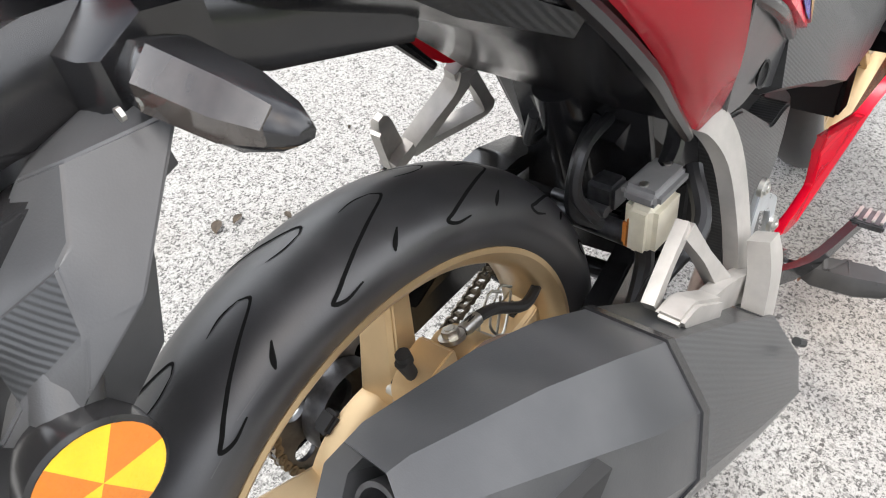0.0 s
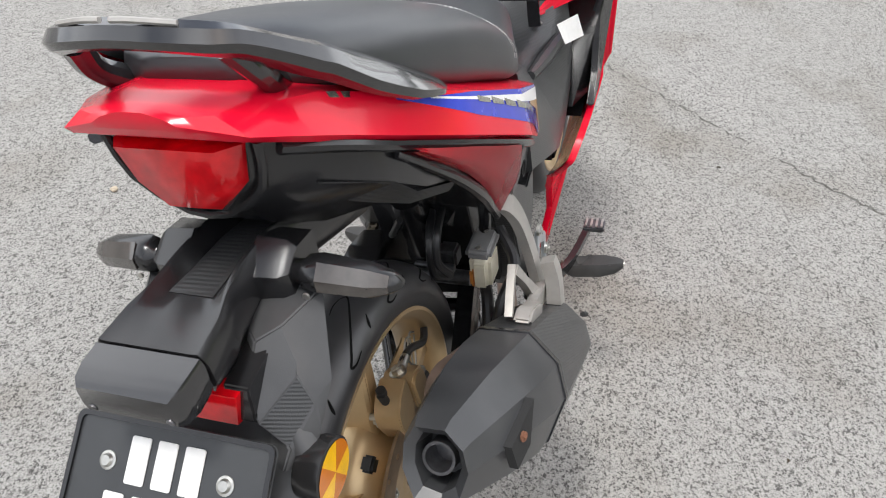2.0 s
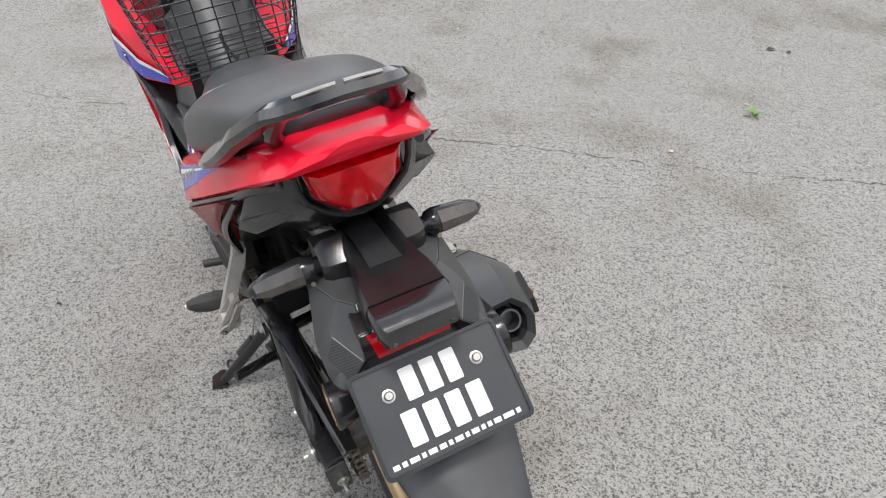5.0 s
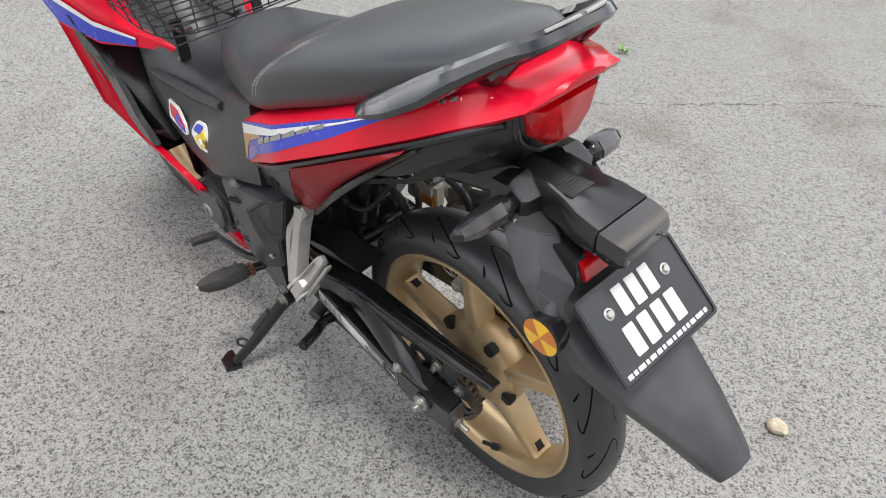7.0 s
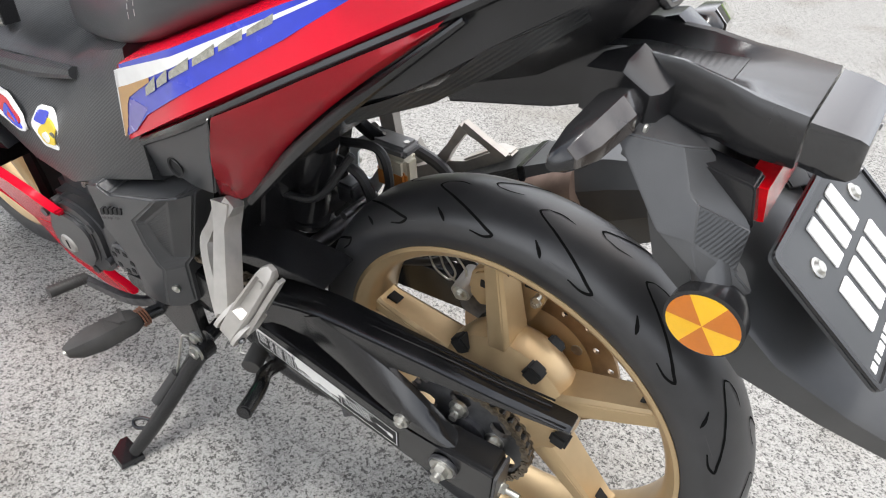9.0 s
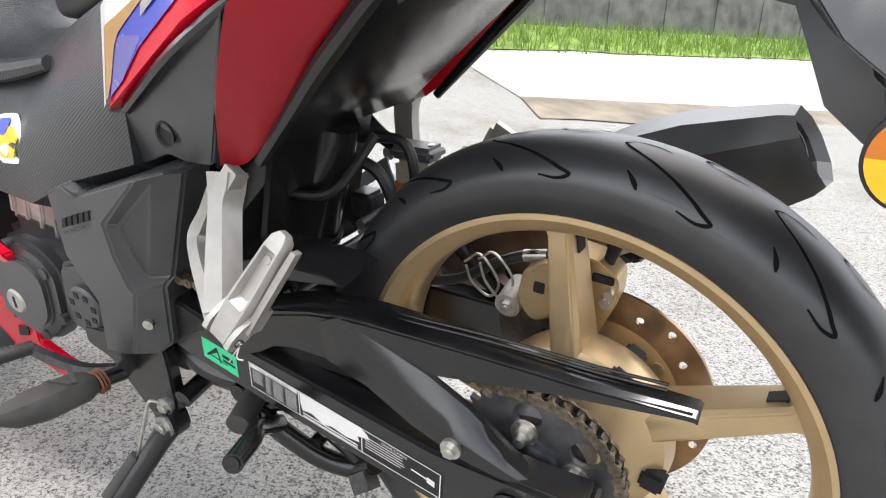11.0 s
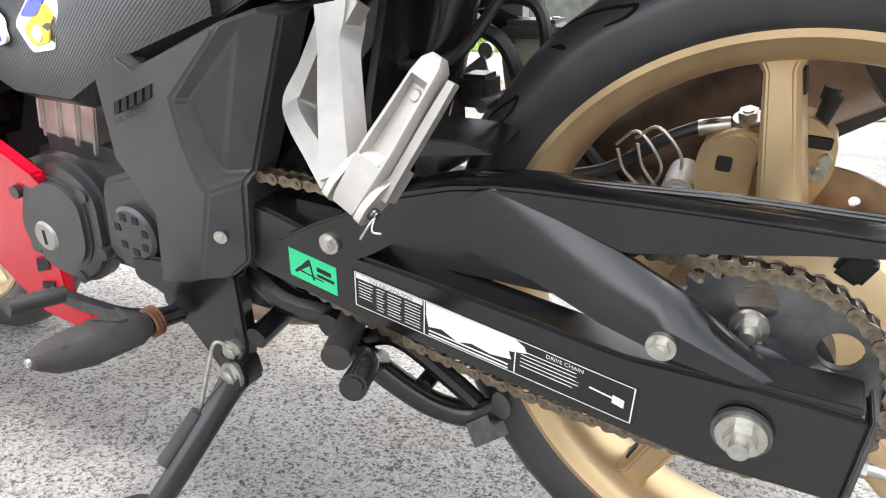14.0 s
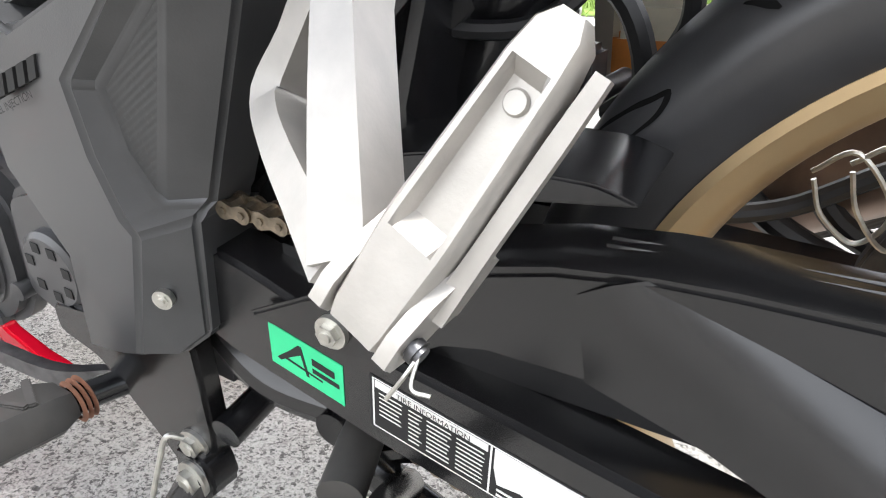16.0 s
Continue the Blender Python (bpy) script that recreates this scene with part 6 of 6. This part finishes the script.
# ---- front: leg shields, basket, wheel ----
for s in (1, -1):
    def sd(bm):
        return bm if s > 0 else mirrored(bm)
    def yo(x, z):
        return float(np.interp(z, (0.14, 0.25, 0.29, 0.35, 0.39, 0.46, 0.60, 0.70), (0.070, 0.072, 0.080, 0.110, 0.140, 0.165, 0.155, 0.185)))
    shield = [(1.16, 0.80), (1.10, 0.715), (1.06, 0.615), (0.995, 0.535), (0.925, 0.468), (0.865, 0.446), (0.785, 0.446), (0.72, 0.425), (0.680, 0.390), (0.71, 0.345), (0.79, 0.29), (0.815, 0.25), (0.825, 0.185), (0.770, 0.170), (0.73, 0.168), (0.71, 0.158), (0.73, 0.146), (0.78, 0.138), (0.90, 0.15), (1.0, 0.22), (1.05, 0.36), (1.06, 0.46), (1.16, 0.62)]
    ls = part("leg_shield", sd(plate(rounded(shield, 0.008, 2), lambda x, z: yo(x, z) + 0.018, lambda x, z: yo(x, z) + 0.032, 0.004)), RED, bike, "glossy red leg shield")
    part("inner_fairing", sd(plate(rounded([(1.085, 0.71), (1.045, 0.615), (0.982, 0.54), (0.915, 0.476), (0.865, 0.453), (0.80, 0.452), (0.86, 0.50), (0.94, 0.59), (1.0, 0.69)], 0.006, 2), lambda x, z: yo(x, z) + 0.016, lambda x, z: yo(x, z) + 0.029, 0.004)), BLACK, bike, "black inner leg fairing")
    for k in range(3):
        x, z = 0.835 + 0.004 * k, 0.275 - 0.034 * k
        # slots not cut through: black films carry their shade
        part("shield_slot_shade", sd(plate([(x, z), (x + 0.030, z - 0.006), (x + 0.036, z - 0.026), (x + 0.004, z - 0.016)], lambda a, b: yo(a, b) + 0.03, lambda a, b: yo(a, b) + 0.0335, 0)), VOID, ls)
    part("inner_fairing", sd(bev(loft([[(1.03, 0.205, 0.68), (0.985, 0.19, 0.59), (0.86, 0.172, 0.455), (0.80, 0.15, 0.45)], [(1.04, 0.12, 0.69), (0.98, 0.10, 0.60), (0.86, 0.09, 0.47), (0.80, 0.09, 0.46)], [(1.09, 0.10, 0.69), (1.05, 0.09, 0.55), (0.92, 0.08, 0.42), (0.86, 0.08, 0.40)], [(1.09, 0.20, 0.69), (1.05, 0.19, 0.55), (0.92, 0.17, 0.42), (0.86, 0.16, 0.40)]]), 0.004)), BLACK, bike, "black inner leg fairing")
    cowl = [[(0.795, 0.087, 0.640), (0.795, 0.092, 0.636)], [(0.86, 0.132, 0.668), (0.86, 0.136, 0.640)], [(0.94, 0.178, 0.705), (0.94, 0.184, 0.640)], [(1.04, 0.212, 0.755), (1.04, 0.220, 0.665)], [(1.12, 0.215, 0.80), (1.12, 0.222, 0.70)]]
    def band(f0, f1, d, i0=0, i1=5):
        bm = bmesh.new()
        rows = []
        for a, b in cowl[i0:i1]:
            a, b = Vector(a), Vector(b)
            rows.append([a + (b - a) * (f0 + (f1 - f0) * k / 2) + Vector((-0.4, 0.8, 0.3)) * d for k in range(3)])
        poly(bm, rows, cap=False, closed=False)
        return bm
    fc = bmesh.new()
    poly(fc, [[Vector(a), Vector(b), Vector(b) + Vector((0.05, -0.06, 0.0)), Vector(a) + Vector((0.05, -0.06, 0.02))] for a, b in cowl])
    cw = part("front_cowl", sd(bev(fc, 0.003)), RED, bike, "red front cowl wing with blue and white stripes")
    part("blue_stripe", sd(band(0.42, 0.92, 0.004, 1)), BLUE, cw)
    part("white_stripe", sd(band(0.28, 0.44, 0.0045, 1)), WHITE, cw)
    part("fork_leg", sd(join(tube([(1.10, 0.085, 0.66), (WB, 0.085, 0.30)], 0.019, 16, 1), tube([(1.19, 0.085, 0.45), (WB + 0.01, 0.085, 0.27)], 0.026, 16, 1))), BLACK, bike)
wheel(WB, 0.0, 0.287, 0.092, 0.2225, "front", [30, 102, 174, 246, 318], 0.075)
part("front_hub", lathe([(0.012, 0.055), (0.05, 0.05), (0.058, 0.0), (0.05, -0.05), (0.012, -0.055)], (WB, 0, 0.288)), GOLD, bike)
part("front_mudguard", loft([[(WB + 0.305 * math.cos(a), y, 0.288 + (0.305 - abs(y) * 0.3) * math.sin(a) - 0.0) for y in (-0.06, -0.03, 0.03, 0.06)] for a in np.linspace(radians(20), radians(165), 16)], cap=False, closed=False), RED, bike)
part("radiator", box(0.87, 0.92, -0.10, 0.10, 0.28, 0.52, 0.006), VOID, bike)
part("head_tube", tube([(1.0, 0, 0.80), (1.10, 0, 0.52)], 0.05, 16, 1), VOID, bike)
part("front_body", bev(loft([mirror_ring([(x, w, a), (x, w * 0.9, b)]) for x, w, a, b in ((0.95, 0.10, 0.60, 0.84), (1.06, 0.16, 0.56, 0.88), (1.18, 0.15, 0.60, 0.84), (1.26, 0.07, 0.66, 0.76))]), 0.01), BLACK, bike)
part("handlebar", tube([(0.84, 0.33, 0.93), (0.90, 0.22, 0.93), (0.98, 0.08, 0.90), (0.98, -0.08, 0.90), (0.90, -0.22, 0.93), (0.84, -0.33, 0.93)], 0.013, 12), BLACK, bike)
both("handlebar_grip", lambda: tube([(0.83, 0.345, 0.93), (0.875, 0.25, 0.93)], 0.018, 14, 1), RUBBER)
part("white_sticker", mirrored(loft([[(0.70, 0.137, 0.652), (0.79, 0.160, 0.640)], [(0.70, 0.152, 0.617), (0.79, 0.172, 0.600)]], False, False)), WHITE, bike, "white sticker with unreadable print")


def tunnel_side(d):
    return lambda x, z: 0.1515 - 0.46 * max(0.0, z - 0.528) + d


def film_on_tunnel(name, points, d, mat, parent=None, label=""):
    return part(name, plate(rounded(points, 0.006, 3), tunnel_side(d - 0.004), tunnel_side(d), 0), mat, parent or tunnel, label)


st = film_on_tunnel("round_sticker", [(0.667, 0.535), (0.650, 0.560), (0.618, 0.563), (0.600, 0.540), (0.606, 0.512), (0.645, 0.508)], 0.0030, WHITE, None, "white, yellow and blue cut-out sticker")
film_on_tunnel("yellow_patch", [(0.650, 0.530), (0.625, 0.552), (0.607, 0.540), (0.612, 0.518), (0.640, 0.514)], 0.0034, YELLOW, st)
film_on_tunnel("blue_patch", [(0.660, 0.540), (0.648, 0.556), (0.622, 0.559), (0.632, 0.540)], 0.0038, BLUE, st)
film_on_tunnel("white_patch", [(0.640, 0.526), (0.630, 0.534), (0.620, 0.524), (0.630, 0.516)], 0.0042, WHITE, st)
st = film_on_tunnel("long_sticker", [(0.775, 0.560), (0.730, 0.556), (0.690, 0.536), (0.684, 0.518), (0.705, 0.512), (0.760, 0.530)], 0.0030, WHITE, None, "red and blue cut-out sticker with unreadable print")
film_on_tunnel("red_patch", [(0.768, 0.555), (0.730, 0.551), (0.695, 0.533), (0.700, 0.522), (0.756, 0.535)], 0.0034, RED_DULL, st)
film_on_tunnel("blue_patch", [(0.735, 0.546), (0.702, 0.528), (0.692, 0.518), (0.712, 0.518), (0.738, 0.532)], 0.0038, BLUE, st)

# wire basket between the leg shields
bas = part("wire_basket", join(*[tube([(0.64, y, 0.735), (0.70, y, 0.712), (0.85, y, 0.712), (0.95, y, 0.76)], 0.0035, 8) for y in (-0.10, 0.0, 0.10)]), BLACK, bike, "black wire carrying basket on two flat stays")


def hoop(f):
    z, g = 0.715 + 0.30 * f, 0.05 * f
    pts = [(0.635 - g * 0.6, -0.09, z + 0.012), (0.625 - g * 0.6, 0.0, z + 0.015), (0.635 - g * 0.6, 0.09, z + 0.012), (0.69, 0.135 + g, z), (0.80, 0.15 + g, z), (0.92, 0.14 + g, z + 0.02), (0.97 + g, 0.0, z + 0.03), (0.92, -0.14 - g, z + 0.02), (0.80, -0.15 - g, z), (0.69, -0.135 - g, z), (0.635 - g * 0.6, -0.09, z + 0.012)]
    return pts


for k in range(14):
    part("wire", tube(hoop(k / 13), 0.0045 if k == 13 else 0.0017, 6, 5), BLACK, bas)
lo, hi = smooth_path(hoop(0), 5), smooth_path(hoop(1), 5)
for k in range(0, len(lo) - 1, 2):
    part("wire", tube([lo[k], (lo[k] + hi[k]) / 2, hi[k]], 0.0015, 6, 2), BLACK, bas)
for k in range(9):
    part("wire", tube([(0.64 + 0.035 * k, -0.13, 0.714), (0.64 + 0.035 * k, 0.13, 0.714)], 0.0015, 6, 1), BLACK, bas)
both("basket_stay", lambda: bar([(0.748, 0.089, 0.632), (0.748, 0.087, 0.66), (0.752, 0.085, 0.715)], 0.022, 0.004, (1, 0, 0), 0.001), BLACK, bas)
both("stay_screw", lambda: bolt((0.765, 0.092, 0.632), (0, 0.4, 1), 0.005, 0.003), STEEL, bas)

# ---- the running gear sits at its own slope under the body ----
SLOPE = Matrix.LocRotScale((0.0511, -0.0064, 0.0276), Euler([radians(a) for a in (-2.73, -6.13, 4.85)]), Vector((0.949, 0.949, 0.949)))
RUNNING = {"swingarm", "chain_guard", "tyre_shield", "rear_sprocket", "drive_chain", "brake_caliper", "caliper_bracket", "brake_hose", "hose_ferrule", "hose_clip", "pivot_cover", "passenger_bracket", "engine", "footrest_hanger", "centre_stand", "frame_rail"}
for ob in bike.children:
    if ob.name in RUNNING:
        ob.matrix_basis = SLOPE @ ob.matrix_basis
    elif ob.name.split(".")[0] in ("rear_tyre", "rear_rim", "brake_disc", "disc_carrier", "disc_bolt"):
        ob.matrix_basis = Matrix.Translation((0.008, 0, -0.006)) @ ob.matrix_basis
    elif ob.name in ("footrest", "footrest_shaft", "gear_lever", "toe_rubber", "lever_joint"):
        ob.matrix_basis = Matrix.Translation((-0.015, 0.004, 0.032)) @ ob.matrix_basis

# ---- litter, cracks, roadside ----
random.seed(11)


def crack(points, width, name="crack"):
    bm = bmesh.new()
    line = smooth_path([(x, y, 0) for x, y in points], 14)
    rows = []
    for i, p in enumerate(line):
        d = (line[min(i + 1, len(line) - 1)] - line[max(i - 1, 0)]).normalized()
        s = Vector((-d.y, d.x, 0))
        q = p + s * random.uniform(-0.012, 0.012)
        w = width * max(0.05, random.uniform(-0.5, 1.2))
        rows.append([q - s * w + Vector((0, 0, 0.0012)), q + s * w + Vector((0, 0, 0.0012))])
    poly(bm, rows, cap=False, closed=False)
    return tagged(part(name, bm, TAR, ground), kind="structure")


crack([(2.75, 0.75), (2.49, 0.46), (2.30, 0.15), (2.08, -0.13), (1.88, -0.38), (1.66, -0.65), (1.48, -0.87), (1.30, -1.12), (1.10, -1.34), (0.89, -1.62), (0.71, -1.87), (0.53, -2.14), (0.2, -2.6), (-0.46, -2.85)], 0.005)


def pebble(x, y, r, mat, label, flat=0.6):
    bm = bmesh.new()
    bmesh.ops.create_icosphere(bm, subdivisions=2, radius=r)
    for v in bm.verts:
        v.co *= 1 + 0.35 * noise.noise(v.co * (1.6 / r) + Vector((x * 9, y * 9, 0)))
        v.co.z *= flat
    low = min(v.co.z for v in bm.verts)
    for v in bm.verts:
        v.co += Vector((x, y, -low - 0.001))
    return tagged(part("stone", bm, mat, None, "", 50), label, "stone")


pebble(-0.35, -0.52, 0.022, STONE, "pale broken stone lying on the asphalt")
for x, y, r in ((0.76, 1.09, 0.010), (2.85, -1.49, 0.016), (1.09, -1.55, 0.010), (1.34, -2.2, 0.008)):
    pebble(x, y, r, STONE, "small pale stone lying on the asphalt")


def leaf(x, y, size, turn):
    bm = bmesh.new()
    rows = []
    for k in range(6):
        f = k / 5
        w = size * 0.3 * math.sin(math.pi * (0.08 + 0.88 * f))
        z = 0.002 + size * 0.12 * abs(math.sin(3 * f))
        rows.append([(size * (f - 0.5), -w, z + 0.004), (size * (f - 0.5), 0, z), (size * (f - 0.5), w, z + 0.003)])
    poly(bm, rows, cap=False, closed=False)
    moved(bm, pose(x, y, 0.001, 0, 0, turn))
    return tagged(part("dry_leaf", bm, LEAF, None), "curled dry dark leaf on the asphalt", "leaf", "dry leaves on the asphalt")


for x, y, s in ((0.23, 0.74, 0.05), (0.34, 0.67, 0.03), (0.27, 0.73, 0.04), (1.89, -2.94, 0.08), (1.82, -3.0, 0.06), (0.02, 0.80, 0.03), (0.55, 0.95, 0.025), (1.0, 0.62, 0.02), (0.62, 0.80, 0.02), (1.5, -0.5, 0.018), (0.45, -0.62, 0.015)):
    leaf(x, y, s * 0.7, random.uniform(0, 180))
bm = bmesh.new()
for k in range(14):
    a, l = random.uniform(0, 6.28), random.uniform(0.03, 0.06)
    b0 = Vector((1.23 + random.uniform(-0.01, 0.01), -2.13 + random.uniform(-0.01, 0.01), 0))
    tip = b0 + Vector((math.cos(a) * l, math.sin(a) * l, l * 0.6))
    s = Vector((-math.sin(a), math.cos(a), 0)) * 0.006
    mid = (b0 + tip) / 2 + Vector((0, 0, 0.012))
    vs = [bm.verts.new(p) for p in (b0, mid - s, tip, mid + s)]
    bm.faces.new(vs)
tagged(part("weed", bm, WEED, None), "small green weed growing from the asphalt crack", "weed")
tagged(part("manhole_cover", lathe([(0.0, 0.006), (0.075, 0.006), (0.085, 0.004), (0.09, 0.0)], (2.84, -2.16, 0), "z", 32), TAR, None), "small dark round cover set in the asphalt", "manhole cover")
# pale road strip, soil, verge and sheet fence beyond it


def placed(x, y, up=0.0):
    """A spot on the climbing ground beyond the yard."""
    x, y = 0.940 * x - 0.091 * y + 0.051, 0.095 * x + 0.944 * y
    return Vector((x, y, hill(x, y) + up))


def far(along, y, up=0.0):
    """A place on the far side: along the verge, and y away from it."""
    return placed(2.66 - 0.52 * along + 0.855 * y, -7.18 - 0.855 * along - 0.52 * y, up)


def sheet(name, near, away, z, mat, label, category):
    """A strip of ground between two lines of (x, y), with a ragged near edge."""
    bm = bmesh.new()
    rows = []
    for k in range(41):
        f = k / 40
        j = (random.uniform(-0.06, 0.06), random.uniform(-0.06, 0.06))
        a = Vector(near[0]).lerp(Vector(near[1]), f) + Vector(j)
        b = Vector(away[0]).lerp(Vector(away[1]), f)
        rows.append([placed(*a.lerp(b, q / 8), z) for q in range(9)])
    poly(bm, rows, cap=False, closed=False)
    return tagged(part(name, bm, mat, None), label, category, kind="structure")


sheet("soil_strip", ((1.55, -4.5), (-7.0, -14.3)), ((1.95, -5.0), (-6.6, -14.8)), 0.012, SOIL, "dark damp soil along the road edge", "soil")
sheet("road", ((1.9, -4.95), (-6.6, -14.8)), ((3.4, -6.2), (-8.0, -25.0)), 0.008, DUSTY, "pale dusty concrete road beyond the asphalt", "road")
sheet("verge", ((4.5, -4.2), (-8.0, -24.7)), ((9.6, -7.0), (-3.0, -28.0)), 0.020, GRASS, "bright green grass verge", "grass")
bm = bmesh.new()
for k in range(5200):
    p = far(random.uniform(-2, 16), random.uniform(-0.05, 1.55))
    h = random.uniform(0.08, 0.22)
    a = random.uniform(0, 6.28)
    s = Vector((math.cos(a), math.sin(a), 0)) * 0.012
    vs = [bm.verts.new(q) for q in (p - s, p + s, p + Vector((random.uniform(-0.06, 0.06), random.uniform(-0.06, 0.06), h)))]
    bm.faces.new(vs)
tagged(part("verge_grass", bm, GRASS, None, "", 0), "rough green grass blades on the verge", "grass", kind="stuff")
fence = tagged(new("fence"), "weathered grey sheet fence behind the grass verge", "fence", kind="structure")
for k in range(44):
    a0 = -6 + k * 0.62
    b0, b1 = far(a0, 1.6 + 0.02 * (k % 2), -0.05), far(a0 + 0.64, 1.6 + 0.02 * (k % 2), -0.05)
    h = 2.0 + random.uniform(-0.04, 0.04)
    n = Vector((0.855, -0.52, 0)) * 0.02
    bm = loft([[b0 + Vector((0, 0, 0.0)), b1, b1 + n, b0 + n], [b0 + Vector((0, 0, h)), b1 + Vector((0, 0, h)), b1 + n + Vector((0, 0, h)), b0 + n + Vector((0, 0, h))]])
    part("fence_panel", bm, FENCE, fence)

# plain pale walls added unseen behind the camera: close the yard, bounce fill light
for name, a, b in (("fill_wall_north", (-16, 9.0), (16, 9.5)), ("fill_wall_west", (-9.5, -16), (-9.0, 9.0))):
    bm = box(a[0], b[0], a[1], b[1], 0, 2.2, 0)
    tagged(part(name, bm, FILL_WALL, None), "plain pale wall added out of view to bounce fill light", "wall", kind="structure")
